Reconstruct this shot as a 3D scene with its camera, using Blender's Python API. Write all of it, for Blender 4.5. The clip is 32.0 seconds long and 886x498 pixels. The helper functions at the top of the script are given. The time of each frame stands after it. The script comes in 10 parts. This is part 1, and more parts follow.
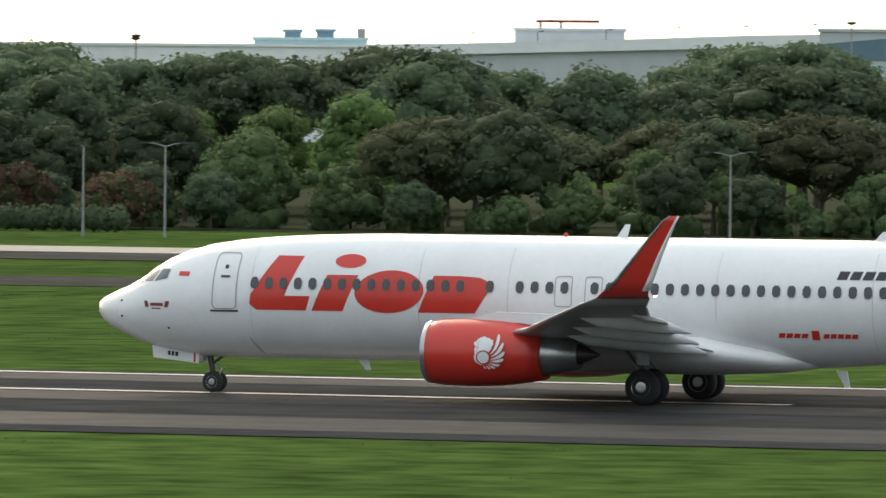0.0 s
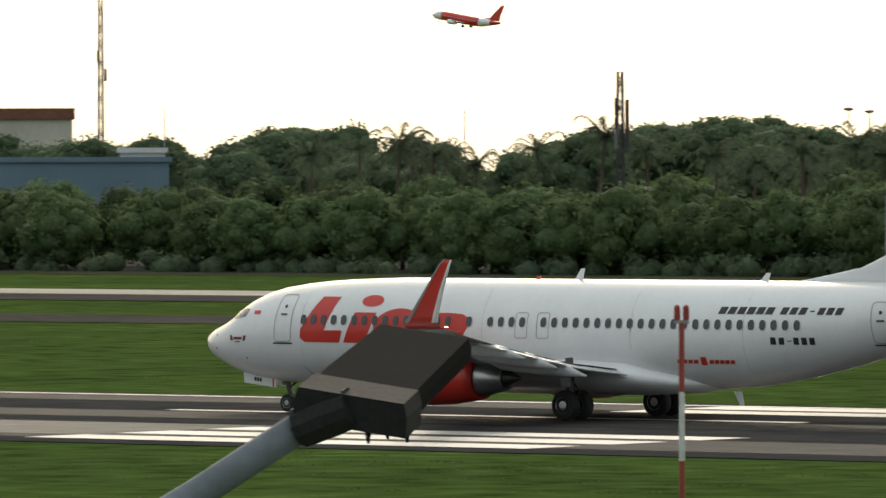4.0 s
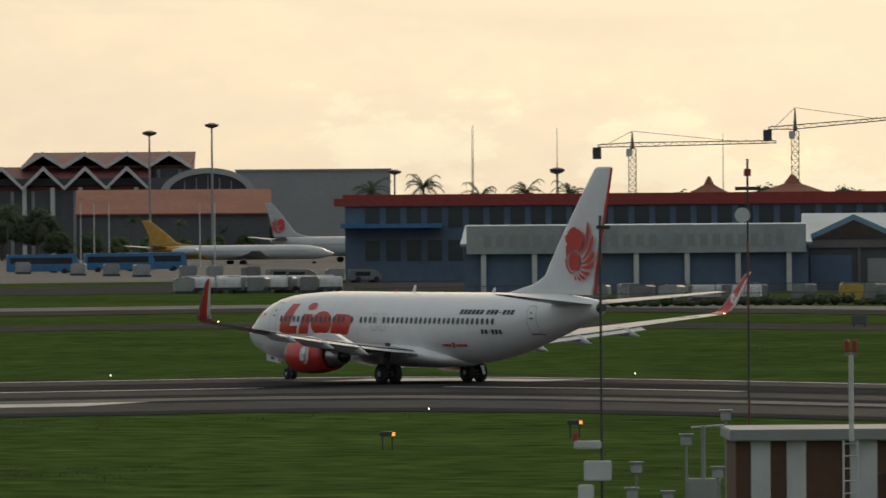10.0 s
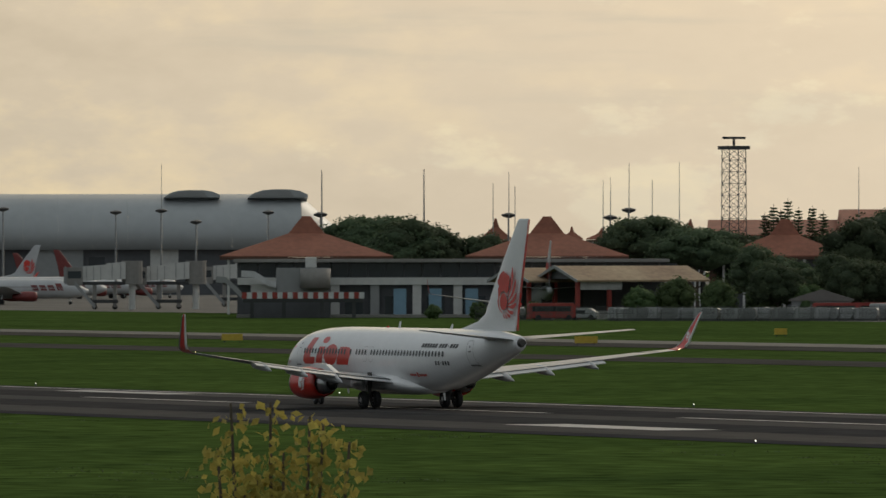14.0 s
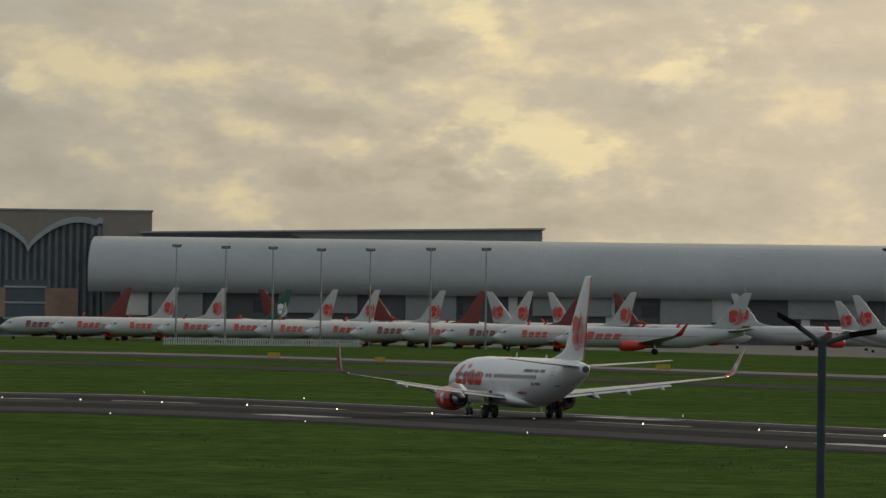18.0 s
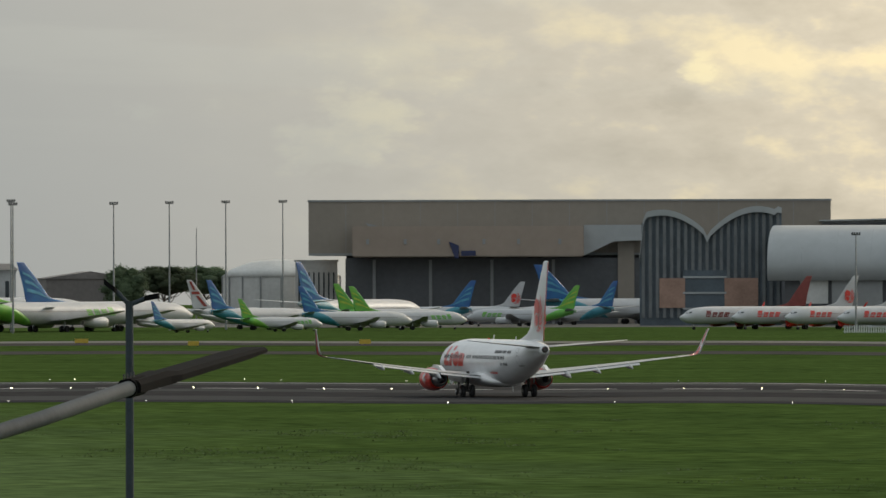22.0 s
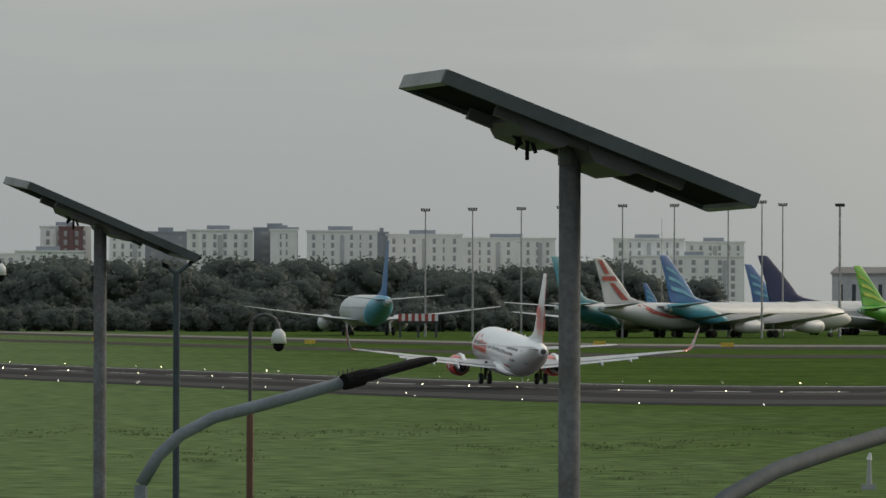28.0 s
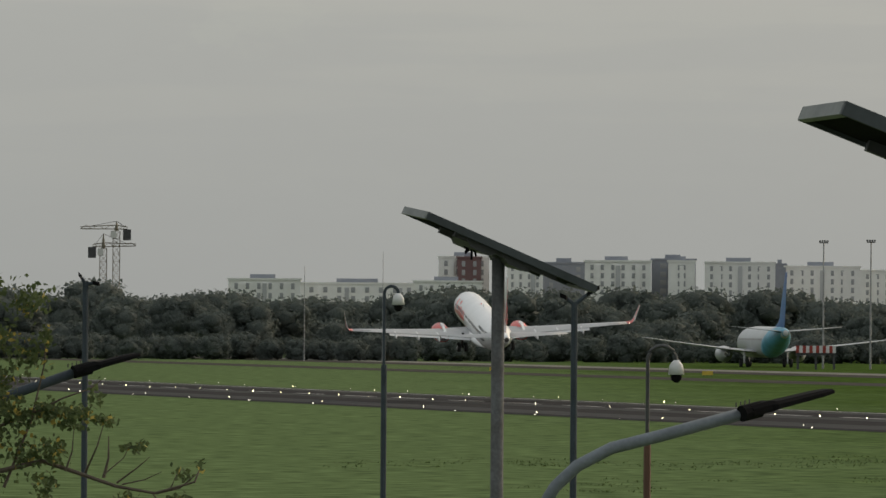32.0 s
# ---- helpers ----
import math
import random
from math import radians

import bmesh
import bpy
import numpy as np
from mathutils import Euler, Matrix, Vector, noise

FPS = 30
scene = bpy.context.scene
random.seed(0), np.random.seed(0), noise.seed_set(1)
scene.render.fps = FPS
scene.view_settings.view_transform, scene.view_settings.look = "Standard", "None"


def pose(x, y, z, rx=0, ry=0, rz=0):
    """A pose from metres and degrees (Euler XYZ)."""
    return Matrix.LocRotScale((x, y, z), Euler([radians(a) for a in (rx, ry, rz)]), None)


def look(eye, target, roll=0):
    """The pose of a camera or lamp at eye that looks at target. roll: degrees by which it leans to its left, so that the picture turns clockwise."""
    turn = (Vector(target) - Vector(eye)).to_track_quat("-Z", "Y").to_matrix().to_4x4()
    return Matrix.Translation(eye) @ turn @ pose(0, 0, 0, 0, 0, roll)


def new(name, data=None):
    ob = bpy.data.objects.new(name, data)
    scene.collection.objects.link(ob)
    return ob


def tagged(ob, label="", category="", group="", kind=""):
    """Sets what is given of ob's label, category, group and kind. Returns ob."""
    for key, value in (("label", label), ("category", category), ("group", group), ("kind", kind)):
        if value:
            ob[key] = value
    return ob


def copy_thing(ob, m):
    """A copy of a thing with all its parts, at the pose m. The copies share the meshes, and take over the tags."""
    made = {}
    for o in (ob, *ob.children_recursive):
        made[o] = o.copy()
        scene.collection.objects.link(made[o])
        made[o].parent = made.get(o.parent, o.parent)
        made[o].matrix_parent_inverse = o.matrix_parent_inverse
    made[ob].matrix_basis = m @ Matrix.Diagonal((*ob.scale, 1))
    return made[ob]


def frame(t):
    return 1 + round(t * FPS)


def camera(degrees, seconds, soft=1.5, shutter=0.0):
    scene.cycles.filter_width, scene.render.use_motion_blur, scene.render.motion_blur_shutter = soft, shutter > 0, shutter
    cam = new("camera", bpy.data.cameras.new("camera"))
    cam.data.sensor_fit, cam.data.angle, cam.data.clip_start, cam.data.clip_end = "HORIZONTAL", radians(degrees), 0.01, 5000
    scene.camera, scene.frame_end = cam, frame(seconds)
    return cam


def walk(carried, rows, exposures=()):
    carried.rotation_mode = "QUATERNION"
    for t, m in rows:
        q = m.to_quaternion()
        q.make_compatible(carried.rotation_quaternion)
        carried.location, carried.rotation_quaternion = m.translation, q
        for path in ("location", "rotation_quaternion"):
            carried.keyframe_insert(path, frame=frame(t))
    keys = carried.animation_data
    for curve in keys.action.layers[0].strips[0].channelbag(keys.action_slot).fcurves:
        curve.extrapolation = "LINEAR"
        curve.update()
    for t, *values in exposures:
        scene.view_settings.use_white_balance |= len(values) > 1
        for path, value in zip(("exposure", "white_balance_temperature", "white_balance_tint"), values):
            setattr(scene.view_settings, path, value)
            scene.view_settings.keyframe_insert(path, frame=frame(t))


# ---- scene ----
EYE = (0.0, 0.0, 9.93)


def aim(bearing, lift, lean):
    """A view from the roof: degrees to the left of +y, degrees above the level, lean."""
    b, e = radians(bearing), radians(lift)
    way = Vector((-math.sin(b) * math.cos(e), math.cos(b) * math.cos(e), math.sin(e)))
    return look(EYE, Vector(EYE) + way * 100, lean)


cam = camera(5.945, 32.0, soft=1.5, shutter=0.1)
walk(cam, [
    (0.0, aim(19.719, -1.089, 0.49)),
    (1.0, aim(23.803, -0.943, 0.07)),
    (2.0, aim(28.691, -0.838, -0.28)),
    (2.5, aim(30.847, -0.844, -0.23)),
    (3.0, aim(32.968, -0.829, -0.41)),
    (3.5, aim(35.297, -0.783, -0.19)),
    (4.0, aim(37.574, -0.640, -0.16)),
    (4.5, aim(39.840, -0.516, -0.34)),
    (6.5, aim(46.899, -0.423, -0.40)),
    (7.0, aim(48.789, -0.392, -0.44)),
    (7.5, aim(50.754, -0.421, -0.31)),
    (8.0, aim(52.601, -0.486, -0.50)),
    (8.5, aim(53.840, -0.518, -0.34)),
    (9.0, aim(55.349, -0.466, -0.42)),
    (9.5, aim(56.713, -0.371, -0.31)),
    (10.0, aim(58.089, -0.267, -0.43)),
    (10.5, aim(59.435, -0.171, -0.47)),
    (11.0, aim(60.845, -0.130, -0.48)),
    (11.5, aim(62.365, 0.025, -0.16)),
    (12.0, aim(63.818, 0.198, 0.15)),
    (12.5, aim(65.162, 0.228, 0.22)),
    (13.0, aim(66.134, 0.142, 0.26)),
    (13.5, aim(67.115, 0.069, 0.08)),
    (14.0, aim(68.042, 0.040, -0.04)),
    (14.5, aim(69.119, 0.130, 0.03)),
    (15.0, aim(70.250, 0.256, 0.12)),
    (15.5, aim(71.380, 0.359, 0.29)),
    (17.5, aim(75.057, 0.287, 0.76)),
    (18.0, aim(75.698, 0.351, 0.74)),
    (18.5, aim(76.408, 0.379, 0.44)),
    (19.0, aim(77.241, 0.377, 0.58)),
    (19.5, aim(77.775, 0.357, 0.12)),
    (20.0, aim(78.315, 0.306, -0.22)),
    (20.5, aim(78.957, 0.300, -0.11)),
    (21.0, aim(79.285, 0.284, -0.11)),
    (21.5, aim(79.726, 0.244, -0.09)),
    (22.0, aim(80.256, 0.255, -0.15)),
    (22.5, aim(80.826, 0.249, -0.20)),
    (23.0, aim(81.179, 0.215, -0.31)),
    (23.5, aim(81.538, 0.204, -0.12)),
    (24.0, aim(81.917, 0.287, -0.08)),
    (24.5, aim(82.448, 0.392, -0.13)),
    (25.0, aim(83.116, 0.435, -0.26)),
    (25.5, aim(83.807, 0.418, -0.10)),
    (26.0, aim(84.376, 0.473, -0.02)),
    (26.5, aim(84.889, 0.495, 0.14)),
    (28.5, aim(86.596, 0.281, 0.12)),
    (29.0, aim(86.961, 0.392, 0.17)),
    (29.5, aim(87.286, 0.554, 0.25)),
    (30.0, aim(87.679, 0.676, 0.58)),
    (30.5, aim(88.068, 0.679, 0.35)),
    (31.0, aim(88.380, 0.543, 0.49)),
    (31.5, aim(88.582, 0.447, 0.30)),
    (32.0, aim(88.878, 0.475, 0.41)),
], exposures=[(0.0, 1.4, 6250, 10), (3.0, 1.05, 6420, 9), (4.5, 0.74, 6500, 8), (6.5, 0.12, 6450, 10), (7.5, 0.05, 6500, 10), (9.0, 0.22, 6450, 10), (10.0, 0.04, 6450, 10), (11.0, -0.08, 6450, 10), (13.0, -0.37, 6450, 10), (14.0, -0.1, 6400, 10), (15.0, -0.12, 6400, 10), (18.0, -0.05, 6400, 10), (20.0, 0.15, 6400, 10), (22.0, 0.5, 6350, 10), (24.0, 0.45, 6300, 10), (26.0, 0.36, 6250, 10), (29.0, 0.65, 6430, 10), (30.0, 0.5, 6500, 10), (31.0, 0.44, 6650, 11), (32.0, 0.54, 6720, 12)])

# ---- the airfield's plan: x along the runway, y across it, laid out along a gentle curve ----
CURVE = [(15, 1), (55, 1), (55.75, 1), (56.5, 1.002), (57.25, 1.006), (58, 1.015), (58.75, 1.033), (59.5, 1.06), (60.25, 1.093), (61, 1.126), (61.75, 1.155), (62.5, 1.174), (63.25, 1.184), (64, 1.187), (64.75, 1.188), (71, 1.188), (71.5, 1.188), (72, 1.188), (72.5, 1.188), (73, 1.188), (73.5, 1.188), (74, 1.191), (74.5, 1.197), (75, 1.212), (75.5, 1.24), (76, 1.283), (76.5, 1.334), (77, 1.382), (77.5, 1.423), (78, 1.464), (78.5, 1.519), (79, 1.595), (79.5, 1.673), (80, 1.733), (80.5, 1.767), (81, 1.78), (81.5, 1.783), (82, 1.784), (82.5, 1.784), (95, 1.784)]
STEP = 0.05
BEARINGS = np.arange(-180, 180.01, STEP)
NEAR = np.interp(BEARINGS, [c[0] for c in CURVE], [c[1] for c in CURVE])
SWING = np.concatenate([[0], np.cumsum((NEAR[1:] + NEAR[:-1]) / 2 * STEP)]) - 180


def bend(x, y):
    """A point of the plan in the world, and the turn there in degrees."""
    a = math.degrees(math.atan2(-x, y))
    s = float(np.interp(a, BEARINGS, SWING))
    r = math.hypot(x, y) / float(np.interp(a, BEARINGS, NEAR))
    return -r * math.sin(radians(s)), r * math.cos(radians(s)), s - a


def put(x, y, z=0.0, turn=0.0):
    """The pose of a thing at a point of the plan."""
    px, py, s = bend(x, y)
    return pose(px, py, z, 0, 0, turn + s)


def polar(bearing, r, z=0.0, turn=0.0):
    """The pose of a thing seen from the roof at a bearing of the plan and a distance."""
    return put(-r * math.sin(radians(bearing)), r * math.cos(radians(bearing)), z, turn)


def roof_spot(bearing, r, z):
    """A point seen from the roof, by its true bearing and distance."""
    return Vector((-r * math.sin(radians(bearing)), r * math.cos(radians(bearing)), z))


def roof_pose(bearing, r, z=0.0, turn=0.0):
    """A pose at a true bearing and distance that faces the roof."""
    return Matrix.Translation(roof_spot(bearing, r, z)) @ Matrix.Rotation(radians(bearing + turn), 4, "Z")


# ---- world and sun ----
world = bpy.data.worlds.new("sky")
scene.world = world
world.use_nodes = True
wn, wl = world.node_tree.nodes, world.node_tree.links
wn.clear()


def wnode(kind, **values):
    n = wn.new(kind)
    for key, value in values.items():
        n.inputs[key].default_value = value
    return n


def wmath(op, a, b=None, clamp=False):
    n = wn.new("ShaderNodeMath")
    n.operation, n.use_clamp = op, clamp
    for i, v in enumerate((a, b)):
        if isinstance(v, (int, float)):
            n.inputs[i].default_value = v
        elif v is not None:
            wl.new(v, n.inputs[i])
    return n.outputs[0]


def wmix(fac, a, b, blend="MIX"):
    n = wn.new("ShaderNodeMix")
    n.data_type, n.blend_type = "RGBA", blend
    for sock, v in ((n.inputs[0], fac), (n.inputs[6], a), (n.inputs[7], b)):
        if isinstance(v, (tuple, float, int)):
            sock.default_value = v if not isinstance(v, tuple) else (*v, 1.0)
        else:
            wl.new(v, sock)
    return n.outputs[2]


SUN_BEARING, SUN_LIFT = 36.0, 24.0
sky = wn.new("ShaderNodeTexSky")
sky.sky_type, sky.sun_disc = "NISHITA", False
sky.sun_elevation, sky.sun_rotation = radians(SUN_LIFT), radians(-SUN_BEARING)
sky.dust_density = 4.0
coord = wn.new("ShaderNodeTexCoord")
split = wn.new("ShaderNodeSeparateXYZ")
wl.new(coord.outputs["Generated"], split.inputs[0])
height = wmath("MAXIMUM", split.outputs[2], 0.0)
sun_way = Vector((-math.sin(radians(SUN_BEARING)), math.cos(radians(SUN_BEARING)), 0.12)).normalized()
dot = wn.new("ShaderNodeVectorMath")
dot.operation = "DOT_PRODUCT"
wl.new(coord.outputs["Generated"], dot.inputs[0])
dot.inputs[1].default_value = sun_way
warm = wn.new("ShaderNodeMapRange")
warm.interpolation_type = "SMOOTHSTEP"
for key, value in (("From Min", 0.63), ("From Max", 0.965)):
    warm.inputs[key].default_value = value
wl.new(dot.outputs["Value"], warm.inputs["Value"])
# banks of cloud: flattened noise, coarse and fine
cloud_map = wn.new("ShaderNodeMapping")
cloud_map.inputs["Scale"].default_value = (1.0, 1.0, 2.1)
cloud_map.inputs["Location"].default_value = (0.37, 0.1, 0.02)
wl.new(coord.outputs["Generated"], cloud_map.inputs["Vector"])
bank = wnode("ShaderNodeTexNoise", Scale=21.0, Detail=8.0, Roughness=0.5, Distortion=0.2)
wl.new(cloud_map.outputs[0], bank.inputs["Vector"])


def billow(where, field):
    """Rounded heads of cloud added to a field of noise."""
    v = wnode("ShaderNodeTexVoronoi", Scale=44.0, Detail=4.0, Roughness=0.55, Lacunarity=2.3)
    wl.new(where, v.inputs["Vector"])
    return wmath("ADD", field, wmath("MULTIPLY", wmath("SUBTRACT", 0.42, v.outputs["Distance"]), 0.24))


heap = billow(cloud_map.outputs[0], bank.outputs["Fac"])
puff = wn.new("ShaderNodeMapRange")
puff.interpolation_type = "SMOOTHSTEP"
for key, value in (("From Min", 0.480), ("From Max", 0.550)):
    puff.inputs[key].default_value = value
wl.new(heap, puff.inputs["Value"])
thin = wmix(warm.outputs[0], (0.247, 0.265, 0.262), (0.96, 0.795, 0.575))
thick = wmix(warm.outputs[0], (0.254, 0.273, 0.266), (1.01, 0.87, 0.63))
cloud = wmix(puff.outputs[0], thin, thick)
# the heaped clouds stand where the sunlit part of the sky gives way to grey


def smooth(value, lo, hi):
    n = wn.new("ShaderNodeMapRange")
    n.interpolation_type = "SMOOTHSTEP"
    n.inputs["From Min"].default_value, n.inputs["From Max"].default_value = lo, hi
    wl.new(value, n.inputs["Value"])
    return n.outputs[0]


toward = dot.outputs["Value"]
partly = wmath("MULTIPLY", smooth(toward, 0.685, 0.755), wmath("SUBTRACT", 1.0, wmath("MULTIPLY", smooth(toward, 0.755, 0.855), 0.85)))
dusk = wmath("MULTIPLY", smooth(toward, 0.62, 0.80), wmath("SUBTRACT", 1.0, smooth(toward, 0.84, 0.97)))
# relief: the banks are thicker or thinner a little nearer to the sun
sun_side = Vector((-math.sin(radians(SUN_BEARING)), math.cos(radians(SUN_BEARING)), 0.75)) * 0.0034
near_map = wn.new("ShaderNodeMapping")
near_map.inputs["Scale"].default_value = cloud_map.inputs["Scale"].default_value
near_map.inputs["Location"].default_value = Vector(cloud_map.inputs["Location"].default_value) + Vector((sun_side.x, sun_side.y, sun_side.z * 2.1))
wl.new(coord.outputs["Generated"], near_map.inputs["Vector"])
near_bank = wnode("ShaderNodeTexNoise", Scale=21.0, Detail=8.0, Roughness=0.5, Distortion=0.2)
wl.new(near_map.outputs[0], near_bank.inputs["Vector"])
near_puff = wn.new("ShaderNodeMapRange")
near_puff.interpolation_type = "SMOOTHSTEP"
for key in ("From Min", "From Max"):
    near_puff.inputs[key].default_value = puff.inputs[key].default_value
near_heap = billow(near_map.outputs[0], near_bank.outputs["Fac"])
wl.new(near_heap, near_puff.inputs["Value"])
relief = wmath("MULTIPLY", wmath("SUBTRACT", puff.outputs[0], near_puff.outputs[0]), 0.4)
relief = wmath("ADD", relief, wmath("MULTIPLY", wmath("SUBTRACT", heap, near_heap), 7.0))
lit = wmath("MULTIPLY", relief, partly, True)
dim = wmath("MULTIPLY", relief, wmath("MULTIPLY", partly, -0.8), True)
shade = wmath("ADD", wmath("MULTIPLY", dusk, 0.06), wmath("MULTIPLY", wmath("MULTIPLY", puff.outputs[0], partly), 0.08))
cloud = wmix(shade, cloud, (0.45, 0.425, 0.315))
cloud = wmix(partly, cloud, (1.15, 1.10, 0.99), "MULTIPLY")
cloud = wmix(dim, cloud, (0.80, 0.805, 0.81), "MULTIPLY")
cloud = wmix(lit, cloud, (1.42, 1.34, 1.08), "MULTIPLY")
# long level streaks higher up
streak_map = wn.new("ShaderNodeMapping")
streak_map.inputs["Scale"].default_value = (1.0, 1.0, 13.0)
wl.new(coord.outputs["Generated"], streak_map.inputs["Vector"])
streak = wnode("ShaderNodeTexNoise", Scale=13.0, Detail=5.0, Roughness=0.5, Distortion=0.2)
wl.new(streak_map.outputs[0], streak.inputs["Vector"])
band = wn.new("ShaderNodeMapRange")
band.interpolation_type = "SMOOTHSTEP"
band.inputs["From Min"].default_value, band.inputs["From Max"].default_value = 0.47, 0.62
wl.new(streak.outputs["Fac"], band.inputs["Value"])
aloft = wmath("MULTIPLY", wmath("SUBTRACT", height, 0.012), 40.0, True)
cloud = wmix(wmath("MULTIPLY", wmath("MULTIPLY", band.outputs[0], aloft), wmath("ADD", 0.08, wmath("MULTIPLY", dusk, wmath("SUBTRACT", 0.5, wmath("MULTIPLY", partly, 0.3))))), cloud, (0.41, 0.41, 0.35))
rosy = wmath("MULTIPLY", wmath("MULTIPLY", wmath("SUBTRACT", 1.0, band.outputs[0]), aloft), dusk)
cloud = wmix(wmath("MULTIPLY", rosy, wmath("SUBTRACT", 0.8, wmath("MULTIPLY", partly, 0.7))), cloud, (1.0, 0.965, 0.93), "MULTIPLY")
crumb = wnode("ShaderNodeTexNoise", Scale=120.0, Detail=6.0, Roughness=0.6, Distortion=0.6)
wl.new(cloud_map.outputs[0], crumb.inputs["Vector"])
ruffle = wmath("ADD", 0.86, wmath("MULTIPLY", crumb.outputs["Fac"], 0.28))
ruffle = wmath("ADD", 1.0, wmath("MULTIPLY", wmath("SUBTRACT", ruffle, 1.0), wmath("ADD", 0.12, wmath("MULTIPLY", partly, 0.4))))
cloud = wmix(1.0, cloud, ruffle, "MULTIPLY")
gain = wmath("ADD", 1.0, wmath("MULTIPLY", wmath("POWER", height, 0.7), 0.85))
cloud = wmix(1.0, cloud, gain, "MULTIPLY")
faint = wn.new("ShaderNodeVectorMath")
faint.operation = "SCALE"
wl.new(sky.outputs[0], faint.inputs[0])
faint.inputs["Scale"].default_value = 0.10
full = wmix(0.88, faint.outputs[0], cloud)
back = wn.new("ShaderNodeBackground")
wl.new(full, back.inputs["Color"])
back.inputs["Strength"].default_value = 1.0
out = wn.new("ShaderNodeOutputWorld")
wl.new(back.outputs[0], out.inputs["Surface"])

sun = new("sun", bpy.data.lights.new("sun", "SUN"))
sun.data.energy, sun.data.angle, sun.data.color = 0.55, radians(14), (1.0, 0.89, 0.73)
b, e = radians(SUN_BEARING), radians(SUN_LIFT)
sun.matrix_world = look((0, 0, 0), (math.sin(b) * math.cos(e), -math.cos(b) * math.cos(e), -math.sin(e)))


# ---- materials ----
def surface(name, rgb, rough=0.5, metal=0.0, vary=0.12, scale=1.0, bump=0.0, bump_scale=8.0, second=None, blotch=0.25, spec=0.5, random_tint=0.0, coat=0.0):
    """A painted, stone, metal or plant surface: two scales of variation and a fine relief. scale: blotches per metre."""
    m = bpy.data.materials.new(name)
    m.use_nodes = True
    n, l = m.node_tree.nodes, m.node_tree.links
    p = n["Principled BSDF"]
    p.inputs["Roughness"].default_value, p.inputs["Metallic"].default_value = rough, metal
    p.inputs["Specular IOR Level"].default_value = spec
    p.inputs["Coat Weight"].default_value = coat
    tc = n.new("ShaderNodeTexCoord")
    big, fine = n.new("ShaderNodeTexNoise"), n.new("ShaderNodeTexNoise")
    big.inputs["Scale"].default_value, big.inputs["Detail"].default_value = scale, 5
    fine.inputs["Scale"].default_value, fine.inputs["Detail"].default_value = scale * 9, 4
    for t in (big, fine):
        l.new(tc.outputs["Object"], t.inputs["Vector"])
    second = second or tuple(c * (1 - blotch) for c in rgb)
    ramp = n.new("ShaderNodeMapRange")
    ramp.inputs["From Min"].default_value, ramp.inputs["From Max"].default_value = 0.35, 0.68
    l.new(big.outputs["Fac"], ramp.inputs["Value"])
    mix = n.new("ShaderNodeMix")
    mix.data_type = "RGBA"
    mix.inputs[6].default_value, mix.inputs[7].default_value = (*rgb, 1), (*second, 1)
    l.new(ramp.outputs[0], mix.inputs[0])
    hsv = n.new("ShaderNodeHueSaturation")
    l.new(mix.outputs[2], hsv.inputs["Color"])
    val = n.new("ShaderNodeMapRange")
    val.inputs["From Min"].default_value, val.inputs["From Max"].default_value = 0.25, 0.75
    val.inputs["To Min"].default_value, val.inputs["To Max"].default_value = 1 - vary, 1 + vary
    l.new(fine.outputs["Fac"], val.inputs["Value"])
    value = val.outputs[0]
    if random_tint:
        info = n.new("ShaderNodeObjectInfo")
        r = n.new("ShaderNodeMapRange")
        r.inputs["To Min"].default_value, r.inputs["To Max"].default_value = 1 - random_tint, 1 + random_tint
        l.new(info.outputs["Random"], r.inputs["Value"])
        mul = n.new("ShaderNodeMath")
        mul.operation = "MULTIPLY"
        l.new(value, mul.inputs[0])
        l.new(r.outputs[0], mul.inputs[1])
        value = mul.outputs[0]
    l.new(value, hsv.inputs["Value"])
    l.new(hsv.outputs[0], p.inputs["Base Color"])
    if bump:
        bt = n.new("ShaderNodeTexNoise")
        bt.inputs["Scale"].default_value, bt.inputs["Detail"].default_value = bump_scale, 4
        l.new(tc.outputs["Object"], bt.inputs["Vector"])
        bp = n.new("ShaderNodeBump")
        bp.inputs["Strength"].default_value, bp.inputs["Distance"].default_value = bump, 0.05
        l.new(bt.outputs["Fac"], bp.inputs["Height"])
        l.new(bp.outputs[0], p.inputs["Normal"])
    return m


def glow(name, rgb, strength):
    m = bpy.data.materials.new(name)
    m.use_nodes = True
    p = m.node_tree.nodes["Principled BSDF"]
    p.inputs["Base Color"].default_value = (*rgb, 1)
    p.inputs["Emission Color"].default_value = (*rgb, 1)
    p.inputs["Emission Strength"].default_value = strength
    return m


def glass(name, rgb=(0.03, 0.035, 0.04), rough=0.08):
    return surface(name, rgb, rough, 0.0, 0.05, 0.3, spec=0.6)


GRASS = surface("grass_blades", (0.064, 0.102, 0.026), 1.0, vary=0.5, scale=0.05, second=(0.042, 0.070, 0.019), bump=1.0, bump_scale=1.6, spec=0.0)


